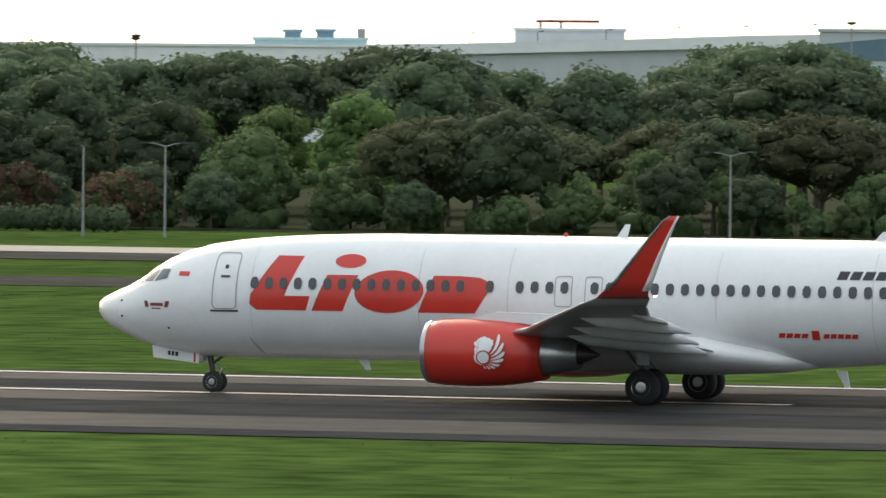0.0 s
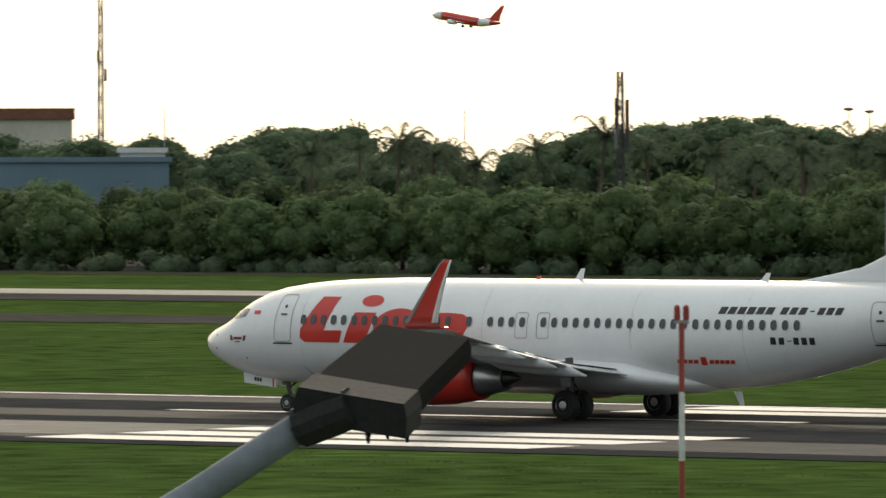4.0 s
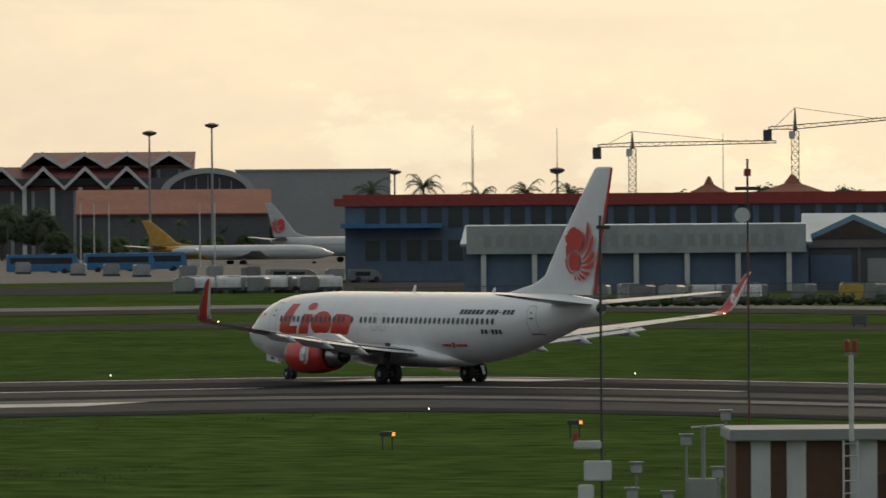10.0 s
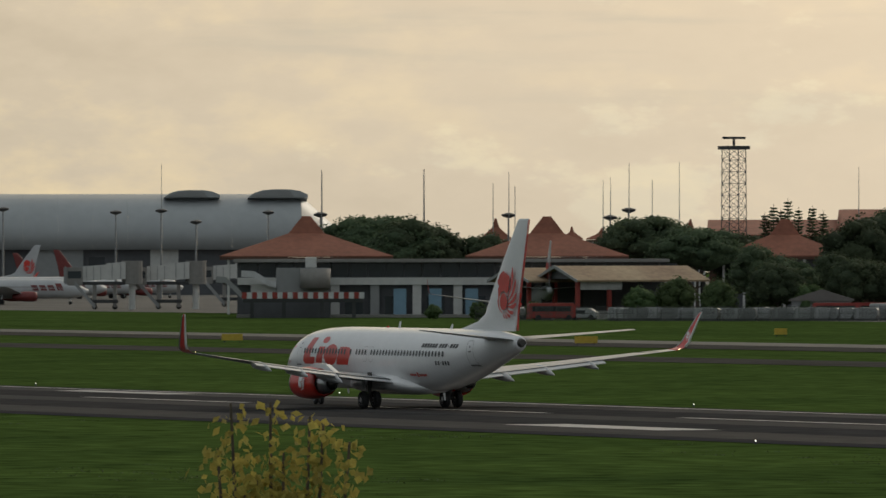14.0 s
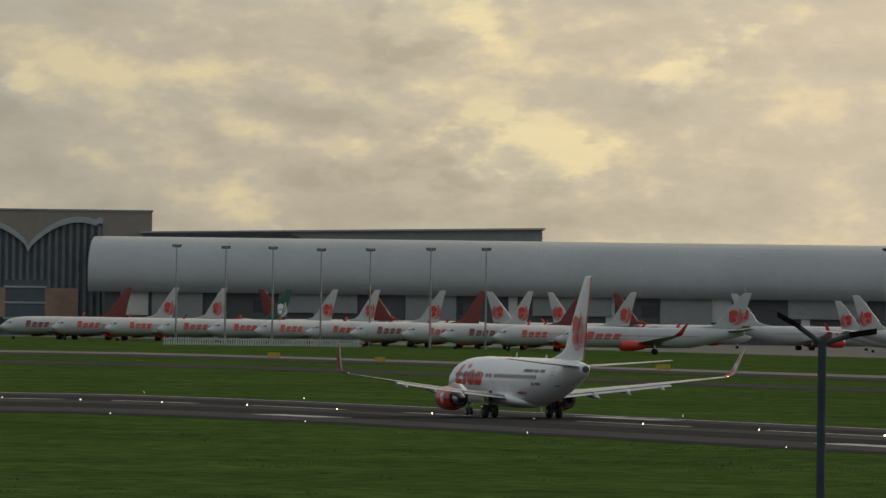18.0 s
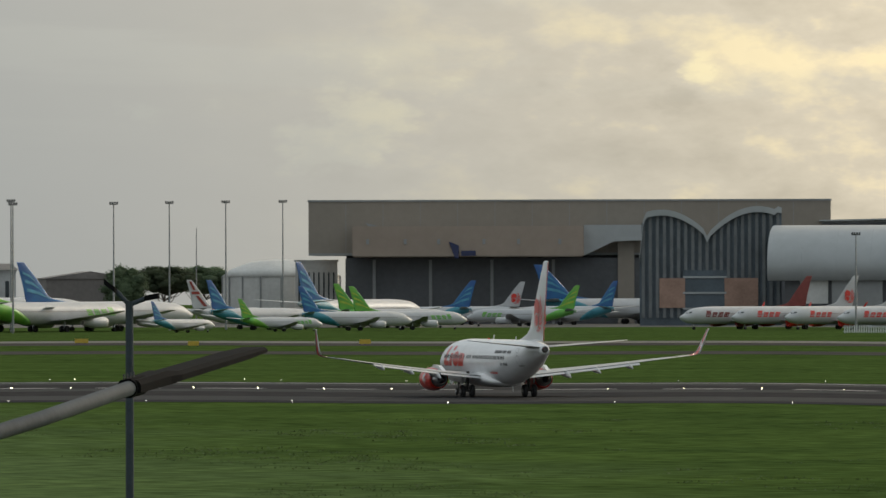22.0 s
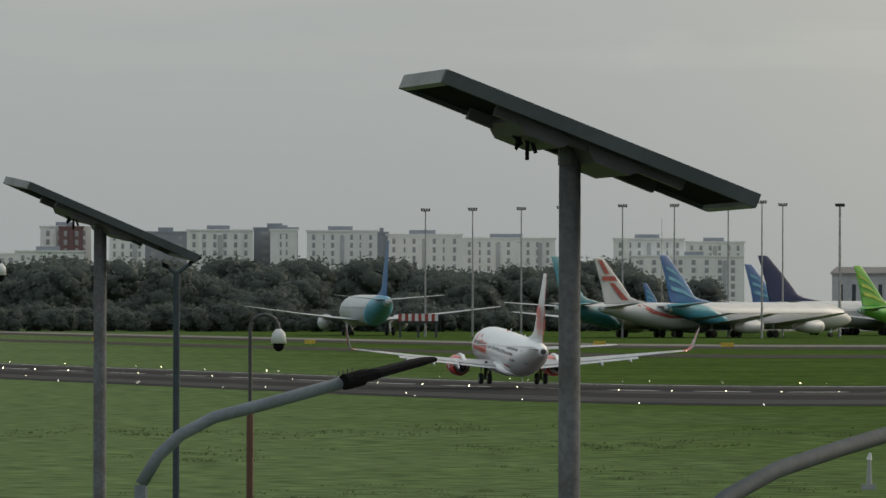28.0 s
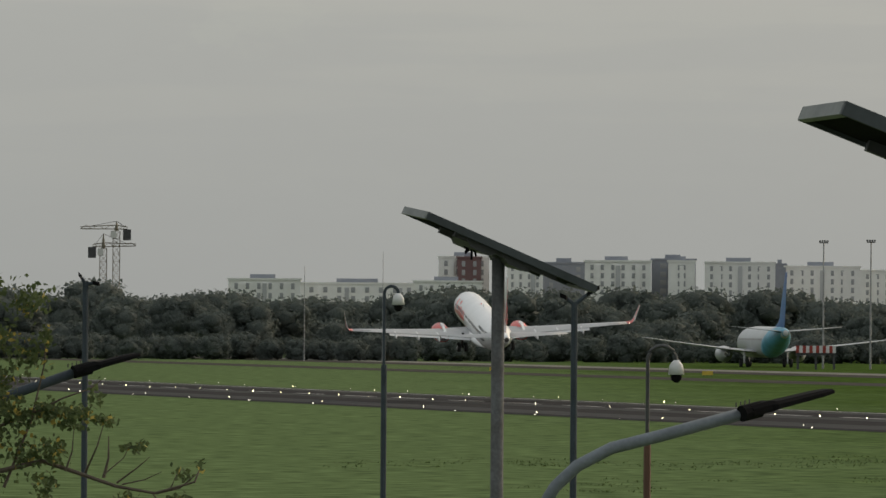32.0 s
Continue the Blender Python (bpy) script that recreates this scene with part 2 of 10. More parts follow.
def haze_fringe(m, haze_rgb, y_green, y_haze):
    """Grass mixed paler towards low y: the haze of that stretch put into its colour."""
    n, l = m.node_tree.nodes, m.node_tree.links
    base = next(k for k in n if k.type == "HUE_SAT").inputs["Color"]
    green = base.links[0].from_socket
    tc, xyz, span, noise = n.new("ShaderNodeTexCoord"), n.new("ShaderNodeSeparateXYZ"), n.new("ShaderNodeMapRange"), n.new("ShaderNodeTexNoise")
    noise.inputs["Scale"].default_value, noise.inputs["Detail"].default_value = 0.02, 5
    l.new(tc.outputs["Object"], noise.inputs["Vector"])
    l.new(tc.outputs["Object"], xyz.inputs[0])
    add = n.new("ShaderNodeMath")
    add.operation = "MULTIPLY_ADD"
    l.new(noise.outputs["Fac"], add.inputs[0])
    add.inputs[1].default_value = 60.0
    l.new(xyz.outputs[1], add.inputs[2])
    span.interpolation_type = "SMOOTHSTEP"
    for key, value in (("From Min", y_haze + 30), ("From Max", y_green + 30), ("To Min", 0.8), ("To Max", 0.0)):
        span.inputs[key].default_value = value
    l.new(add.outputs[0], span.inputs["Value"])
    mix = n.new("ShaderNodeMix")
    mix.data_type = "RGBA"
    mix.inputs[7].default_value = (*haze_rgb, 1)
    l.new(span.outputs[0], mix.inputs[0])
    l.new(green, mix.inputs[6])
    l.new(mix.outputs[2], base)


haze_fringe(GRASS, (0.112, 0.156, 0.074), 100.0, 15.0)
ASPHALT = surface("worn_asphalt", (0.052, 0.051, 0.052), 0.8, vary=0.22, scale=0.06, second=(0.050, 0.050, 0.051), bump=0.2, bump_scale=20, spec=0.0)
SHOULDER = surface("shoulder_asphalt", (0.085, 0.08, 0.072), 0.85, vary=0.2, scale=0.08, bump=0.2, bump_scale=15, spec=0.0)
CONCRETE = surface("apron_concrete", (0.33, 0.31, 0.28), 0.8, vary=0.1, scale=0.05, bump=0.15, bump_scale=6, spec=0.1)
MARKING = surface("runway_paint", (0.38, 0.376, 0.37), 0.6, vary=0.25, scale=0.25, second=(0.26, 0.255, 0.25))
WHITE = surface("white_gloss_paint", (0.83, 0.83, 0.84), 0.25, vary=0.025, scale=0.5, blotch=0.07, coat=0.3)
RED = surface("orange_red_paint", (0.61, 0.038, 0.025), 0.3, vary=0.03, scale=0.4, blotch=0.08, coat=0.15)
WING_GREY = surface("wing_grey_paint", (0.34, 0.35, 0.36), 0.34, vary=0.06, scale=0.6, blotch=0.12)
FLAP_GREY = surface("flap_grey_paint", (0.56, 0.57, 0.58), 0.35, vary=0.06, scale=0.6, blotch=0.12)
METAL = surface("bare_metal", (0.55, 0.55, 0.56), 0.3, 0.85, vary=0.06, scale=1.2)
DARK_METAL = surface("sooty_metal", (0.10, 0.095, 0.09), 0.45, 0.7, vary=0.2, scale=3)
RUBBER = surface("tyre_rubber", (0.022, 0.022, 0.023), 0.75, vary=0.15, scale=4)
PANE = glass("dark_pane")
FRAME_LINE = surface("seam_grey", (0.38, 0.38, 0.39), 0.5, vary=0.05)
BLACK = surface("black_paint", (0.03, 0.03, 0.035), 0.45, vary=0.08)


# ---- mesh helpers ----
def part(name, bm, material, parent=None, label="", smooth=False):
    """Links a bmesh as one mesh object, under a thing or a part where one is given."""
    me = bpy.data.meshes.new(name)
    bm.to_mesh(me)
    bm.free()
    for m in material if isinstance(material, (list, tuple)) else (material,):
        me.materials.append(m)
    if smooth:
        me.polygons.foreach_set("use_smooth", [True] * len(me.polygons))
    ob = new(name, me)
    ob.parent = parent
    return tagged(ob, label)


def thing(name, label, category, m=None, group="", kind=""):
    ob = tagged(new(name), label, category, group, kind)
    if m is not None:
        ob.matrix_world = m
    return ob


def add_box(bm, x0, x1, y0, y1, z0, z1, mi=0):
    v = [bm.verts.new((x, y, z)) for x in (x0, x1) for y in (y0, y1) for z in (z0, z1)]
    for f in ((0, 1, 3, 2), (4, 6, 7, 5), (0, 4, 5, 1), (2, 3, 7, 6), (0, 2, 6, 4), (1, 5, 7, 3)):
        bm.faces.new([v[i] for i in f]).material_index = mi
    return bm


def box(x0, x1, y0, y1, z0, z1, bevel=0.0):
    bm = add_box(bmesh.new(), x0, x1, y0, y1, z0, z1)
    if bevel:
        bmesh.ops.bevel(bm, geom=bm.edges[:], offset=bevel, segments=2, affect="EDGES")
    return bm


def add_tube(bm, points, radii, sides=8, cap=True):
    """A round bar through points, with a radius at each."""
    rings = []
    pts = [Vector(p) for p in points]
    for i, p in enumerate(pts):
        way = (pts[min(i + 1, len(pts) - 1)] - pts[max(i - 1, 0)]).normalized()
        up = Vector((0, 0, 1)) if abs(way.z) < 0.9 else Vector((0, 1, 0))
        s = way.cross(up).normalized()
        u = s.cross(way)
        r = radii[i] if isinstance(radii, (list, tuple)) else radii
        rings.append([bm.verts.new(p + (s * math.cos(a) + u * math.sin(a)) * r) for a in (2 * math.pi * k / sides for k in range(sides))])
    for r0, r1 in zip(rings, rings[1:]):
        for k in range(sides):
            bm.faces.new((r0[k], r0[(k + 1) % sides], r1[(k + 1) % sides], r1[k]))
    if cap:
        bm.faces.new(rings[0][::-1])
        bm.faces.new(rings[-1])
    return bm


def tube(points, radii, sides=8):
    return add_tube(bmesh.new(), points, radii, sides)


def loft(rings, cap=True):
    """A skin over rings of points, each closed."""
    bm = bmesh.new()
    vs = [[bm.verts.new(p) for p in r] for r in rings]
    n = len(vs[0])
    for r0, r1 in zip(vs, vs[1:]):
        for k in range(n):
            bm.faces.new((r0[k], r0[(k + 1) % n], r1[(k + 1) % n], r1[k]))
    if cap:
        bm.faces.new(vs[0][::-1])
        bm.faces.new(vs[-1])
    bmesh.ops.recalc_face_normals(bm, faces=bm.faces[:])
    return bm


def prism(outline, y0, y1):
    """An outline in x and z, pushed from y0 to y1."""
    bm = bmesh.new()
    a = [bm.verts.new((x, y0, z)) for x, z in outline]
    b = [bm.verts.new((x, y1, z)) for x, z in outline]
    n = len(a)
    bm.faces.new(a)
    bm.faces.new(b[::-1])
    for k in range(n):
        bm.faces.new((a[k], b[k], b[(k + 1) % n], a[(k + 1) % n]))
    bmesh.ops.recalc_face_normals(bm, faces=bm.faces[:])
    return bm


# ---- ground ----
def ground_sheet():
    bm = bmesh.new()
    rings = [0.0, 60, 160, 400, 900, 1800, 3200, 4900]
    prev = None
    for r in rings:
        if r == 0:
            ring = [bm.verts.new((0, 0, 0))] * 48
        else:
            ring = [bm.verts.new((r * math.cos(2 * math.pi * k / 48), r * math.sin(2 * math.pi * k / 48), 0)) for k in range(48)]
        if prev:
            for k in range(48):
                f = [prev[k], ring[k], ring[(k + 1) % 48], prev[(k + 1) % 48]]
                bm.faces.new(list(dict.fromkeys(f)))
        prev = ring
    return tagged(part("ground", bm, GRASS), "mown green airfield grass with darker clumps", "grass", kind="structure")


ground = ground_sheet()


def strip(name, x0, x1, y0, y1, z, material, label, category, parent=None, step=15.0, y0b=None, y1b=None):
    """A flat band of the plan from x0 to x1, between y0 and y1 (y0b, y1b at its far end)."""
    bm = bmesh.new()
    n = max(1, int(abs(x1 - x0) / step))
    prev = None
    for i in range(n + 1):
        u = i / n
        x = x0 + (x1 - x0) * u
        a = bend(x, y0 + ((y0b if y0b is not None else y0) - y0) * u)
        c = bend(x, y1 + ((y1b if y1b is not None else y1) - y1) * u)
        row = (bm.verts.new((a[0], a[1], z)), bm.verts.new((c[0], c[1], z)))
        if prev:
            bm.faces.new((prev[0], row[0], row[1], prev[1]))
        prev = row
    bmesh.ops.recalc_face_normals(bm, faces=bm.faces[:])
    for f in bm.faces:
        if f.normal.z < 0:
            f.normal_flip()
    ob = part(name, bm, material, parent)
    return ob if parent else tagged(ob, label, category, kind="structure")


runway = strip("runway", 250, -4200, 225, 273, 0.03, ASPHALT, "dark worn asphalt runway with white markings", "runway")
for i in range(80):
    strip("centre_dash", 20 - 50 * i, -10 - 50 * i, 255.2, 256.1, 0.045, MARKING, "", "", runway)
strip("edge_stripe", 250, -4200, 270.4, 271.3, 0.042, MARKING, "", "", runway)
# touchdown bars and the aiming point of the landing zone: x0, x1 and the bands across
for x0, x1, bands in ((-172, -194, ((228, 231.2), (233, 236.2), (238, 241.0), (262.5, 265.5), (267, 270))), (-272, -332, ((232.2, 243.4), (264.0, 270.2))), (-415, -438, ((236, 240), (264.5, 268.5))),
                      (-520, -542, ((236, 240), (264.5, 268.5))), (-670, -692, ((236, 239), (265.5, 268.5))), (-820, -842, ((236, 239), (265.5, 268.5)))):
    for lo, hi in bands:
        strip("touchdown_bar", x0, x1, lo, hi, 0.046, MARKING, "", "", runway, step=6)
PALE_PATCH = surface("bleached_asphalt", (0.135, 0.131, 0.127), 0.75, vary=0.25, scale=0.05, second=(0.08, 0.078, 0.075), spec=0.05)
strip("bleached_patch", -194, -262, 231.5, 242.5, 0.041, PALE_PATCH, "", "", runway)
strip("bleached_patch", -332, -470, 240.5, 244.0, 0.041, PALE_PATCH, "", "", runway)
RUBBERED = surface("rubbered_asphalt", (0.044, 0.044, 0.045), 0.7, vary=0.2, scale=0.05, second=(0.056, 0.055, 0.055), spec=0.01)
PALE_LANE = surface("pale_worn_asphalt", (0.055, 0.054, 0.053), 0.8, vary=0.25, scale=0.04, second=(0.054, 0.053, 0.053), spec=0.0)
for y0, y1, m in ((229.0, 238.0, RUBBERED), (240.0, 246.5, PALE_LANE), (248.0, 254.4, RUBBERED), (257.0, 263.0, PALE_LANE), (264.5, 269.8, RUBBERED)):
    strip("worn_lane", 250, -4200, y0, y1, 0.036, m, "", "", runway)
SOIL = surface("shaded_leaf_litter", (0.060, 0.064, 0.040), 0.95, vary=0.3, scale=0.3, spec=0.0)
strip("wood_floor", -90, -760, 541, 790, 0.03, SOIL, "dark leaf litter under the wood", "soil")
APRON = surface("weathered_apron_concrete", (0.165, 0.157, 0.145), 0.85, vary=0.15, scale=0.04, second=(0.125, 0.12, 0.11), spec=0.05)
strip("apron", -900, -4200, 648, 2100, 0.03, APRON, "grey weathered concrete apron before the terminals", "apron", step=40)
strip("apron_road", -420, -1080, 556, 648, 0.035, SHOULDER, "grey service road along the apron", "road", step=20)
strip("taxiway", 400, -4200, 387, 406, 0.03, SHOULDER, "weathered asphalt taxiway beside the runway", "taxiway")
strip("taxiway_outer", 400, -560, 446, 482, 0.03, CONCRETE, "pale concrete taxiway with asphalt shoulder", "taxiway")
# the outer taxiway beyond x = -560 is a darker grey
DARKER_CONCRETE = surface("weathered_taxiway_concrete", (0.185, 0.178, 0.160), 0.85, vary=0.15, scale=0.05, second=(0.14, 0.138, 0.122), spec=0.05)
strip("taxiway_outer", -560, -4200, 446, 482, 0.03, DARKER_CONCRETE, "darker grey concrete taxiway with asphalt shoulder", "taxiway")
strip("taxiway_shoulder", 400, -4200, 445, 465, 0.045, SHOULDER, "dark asphalt shoulder of the taxiway", "taxiway")

# ---- the airliner on the runway ----
MID = 19.6


def A(aft, left, up):
    """A point of the airliner: metres behind the nose, to the left, above the ground."""
    return (-left, MID - aft, up)


# stations: aft, underside, top, half width
HULL = [(0.0, 2.76, 2.80, 0.02), (0.06, 2.55, 3.02, 0.24), (0.25, 2.34, 3.15, 0.46), (0.6, 2.12, 3.32, 0.74), (1.1, 1.91, 3.52, 1.02),
        (1.6, 1.70, 3.80, 1.20), (2.1, 1.54, 4.16, 1.36), (2.6, 1.43, 4.45, 1.48), (3.2, 1.34, 4.69, 1.59), (4.0, 1.27, 4.90, 1.70), (5.0, 1.25, 5.05, 1.79),
        (6.2, 1.25, 5.16, 1.85), (7.5, 1.25, 5.23, 1.88), (9.0, 1.25, 5.28, 1.88), (10, 1.25, 5.30, 1.88), (14, 1.25, 5.30, 1.88), (18, 1.25, 5.30, 1.88), (22, 1.25, 5.30, 1.88),
        (24.5, 1.27, 5.30, 1.88), (26.5, 1.42, 5.30, 1.86), (28.5, 1.75, 5.30, 1.78), (30.5, 2.20, 5.29, 1.62), (32.5, 2.72, 5.26, 1.36), (34.5, 3.25, 5.18, 1.02),
        (36, 3.65, 5.06, 0.72), (37, 3.95, 4.94, 0.50), (37.35, 4.12, 4.84, 0.36)]
HA = [h[0] for h in HULL]


def hull_at(aft):
    return [float(np.interp(aft, HA, [h[i] for h in HULL])) for i in (1, 2, 3)]


def hull_side(aft, up, proud=0.012):
    """Half width of the hull at a station and a height."""
    lo, hi, w = hull_at(aft)
    c, h = (lo + hi) / 2, (hi - lo) / 2
    return w * math.sqrt(max(0.0, 1 - min(1.0, abs((up - c) / h)) ** 2)) + proud


def hull_mesh(sides=40):
    rings = []
    for aft, lo, hi, w in HULL:
        c, h = (lo + hi) / 2, (hi - lo) / 2
        rings.append([A(aft, w * math.sin(2 * math.pi * k / sides), c + h * math.cos(2 * math.pi * k / sides)) for k in range(sides)])
    return loft(rings)


def decal(outlines, side=1, proud=0.012, cell=0.3, sheet=None):
    """Thin painted shapes that follow the hull; outlines in (aft, up)."""
    bm = bmesh.new()
    for o in outlines:
        bm.faces.new([bm.verts.new((x, 0, z)) for x, z in o])
    xs = [v.co.x for v in bm.verts]
    zs = [v.co.z for v in bm.verts]
    for lo, hi, n in ((min(xs), max(xs), (1, 0, 0)), (min(zs), max(zs), (0, 0, 1))):
        c = lo + cell
        while c < hi:
            co = (c, 0, 0) if n[0] else (0, 0, c)
            bmesh.ops.bisect_plane(bm, geom=bm.verts[:] + bm.edges[:] + bm.faces[:], plane_co=co, plane_no=n)
            c += cell
    bmesh.ops.remove_doubles(bm, verts=bm.verts[:], dist=0.001)
    for v in bm.verts:
        aft, up = v.co.x, v.co.z
        v.co = A(aft, side * (hull_side(aft, up, proud) if sheet is None else sheet), up)
    return bm


def ellipse(a, z, ra, rz, n=28, lean=0.0):
    return [(a + ra * math.cos(2 * math.pi * k / n) - lean * rz * math.sin(2 * math.pi * k / n), z + rz * math.sin(2 * math.pi * k / n)) for k in range(n)]


def wing_ring(le, te, left, up, thick, n=9):
    """A wing's section: rounded in front, sharp behind."""
    top, low = [], []
    for k in range(n):
        u = (1 - math.cos(math.pi * k / (n - 1))) / 2
        t = 1.48 * math.sqrt(u) - 0.63 * u - 1.76 * u * u + 1.42 * u ** 3 - 0.51 * u ** 4
        top.append(A(le + (te - le) * u, left, up + t * thick * 0.62))
        low.append(A(le + (te - le) * u, left, up - t * thick * 0.38))
    return top + low[::-1][1:-1]


def wing(side):
    spec = [(12.9, 21.2, 0.6, 1.95, 1.15), (13.6, 21.0, 1.9, 2.02, 1.05), (15.3, 20.9, 4.6, 2.28, 0.78), (16.6, 21.2, 6.2, 2.47, 0.62),
            (19.0, 22.3, 10.6, 3.0, 0.42), (21.2, 23.4, 14.4, 3.5, 0.28), (22.6, 24.25, 16.7, 3.80, 0.19)]
    return loft([wing_ring(a, b, side * l, u, t) for a, b, l, u, t in spec])


def winglet(side):
    spec = [(22.6, 24.25, 16.7, 3.80, 0.17), (22.75, 24.32, 17.05, 3.87, 0.15), (23.05, 24.42, 17.35, 4.03, 0.13), (23.45, 24.6, 17.52, 4.35, 0.11),
            (24.2, 24.98, 17.72, 5.2, 0.09), (25.0, 25.45, 17.93, 6.1, 0.06), (25.25, 25.55, 17.97, 6.27, 0.03)]
    # the upright part is thin across, not up and down
    out = []
    for (a, b, l, u, t) in spec:
        k = min(1.0, max(0.0, (u - 3.8) / 0.55))
        flat = wing_ring(a, b, side * l, u, t)
        out.append([(x + side * (z - u) * k, y, u + (z - u) * (1 - k)) for x, y, z in flat])
    return loft(out)


def edge_strip(side, u0, u1):
    """A strip along the winglet, between two shares of its chord, set a little proud of it."""
    rings = []
    for a, b, l, u, t in ((23.05, 24.42, 17.35, 4.03, 0.13), (23.45, 24.6, 17.52, 4.35, 0.115), (24.2, 24.98, 17.72, 5.2, 0.095), (25.0, 25.45, 17.93, 6.1, 0.065), (25.25, 25.55, 17.97, 6.27, 0.035)):
        p, q = a + (b - a) * u0, a + (b - a) * u1
        w = t * 0.42 + 0.012
        rings.append([A(p, side * (l + w), u), A(q, side * (l + w * 0.8), u), A(q, side * (l - w * 0.8), u), A(p, side * (l - w), u)])
    return loft(rings)


def lathe_y(profile, x, z, sides=28, squash=1.0):
    """A turned body along the airliner: profile of (aft, radius)."""
    rings = []
    for aft, r in profile:
        rings.append([(x + r * math.sin(2 * math.pi * k / sides), MID - aft, z + r * math.cos(2 * math.pi * k / sides) * (squash if math.cos(2 * math.pi * k / sides) < 0 else 1.0)) for k in range(sides)])
    return loft(rings, cap=False)


def wheel_mesh(r, width, sides=24):
    """A tyre with rounded shoulders, its axle along x."""
    prof = [(-width / 2, r * 0.55), (-width / 2, r * 0.86), (-width * 0.36, r * 0.97), (-width * 0.15, r), (width * 0.15, r), (width * 0.36, r * 0.97), (width / 2, r * 0.86), (width / 2, r * 0.55)]
    return loft([[(x, q * math.sin(2 * math.pi * k / sides), q * math.cos(2 * math.pi * k / sides)) for k in range(sides)] for x, q in prof])


def rim_mesh(r, width, sides=16):
    prof = [(-width * 0.52, r * 0.2), (-width * 0.46, r * 0.5), (-width * 0.53, r * 0.56), (width * 0.53, r * 0.56), (width * 0.46, r * 0.5), (width * 0.52, r * 0.2)]
    return loft([[(x, q * math.sin(2 * math.pi * k / sides), q * math.cos(2 * math.pi * k / sides)) for k in range(sides)] for x, q in prof])


def add_wheel(parent, name, x, y, z, r, width):
    w = part(name, wheel_mesh(r, width), RUBBER, parent, smooth=True)
    w.location = (x, y, z)
    part("rim", rim_mesh(r, width), METAL, w, "grey metal wheel rim")
    return w


def fin_mesh():
    spec = [(27.2, 36.55, 5.2, 0.20), (28.6, 36.6, 5.42, 0.26), (30.6, 36.75, 5.8, 0.34), (31.7, 36.85, 6.25, 0.36), (33.0, 37.2, 7.9, 0.32), (35.12, 37.95, 10.3, 0.25), (36.85, 38.55, 12.15, 0.17), (37.15, 38.62, 12.27, 0.06)]
    rings = []
    for a, b, u, t in spec:
        flat = wing_ring(a, b, 0, 0, t)
        rings.append([(z * 0.9, y, u) for x, y, z in flat])
    return loft(rings)


def fin_half(aft, up):
    t = float(np.interp(up, [5.2, 6.25, 7.9, 10.3, 12.15], [0.2, 0.36, 0.32, 0.25, 0.17]))
    return t * 0.5 + 0.03


def tailplane(side):
    spec = [(33.3, 37.1, 0.3, 4.68, 0.36), (34.1, 37.3, 1.4, 4.78, 0.33), (36.2, 38.35, 4.6, 5.06, 0.2), (37.75, 39.1, 7.15, 5.30, 0.1)]
    return loft([wing_ring(a, b, side * l, u, t) for a, b, l, u, t in spec])


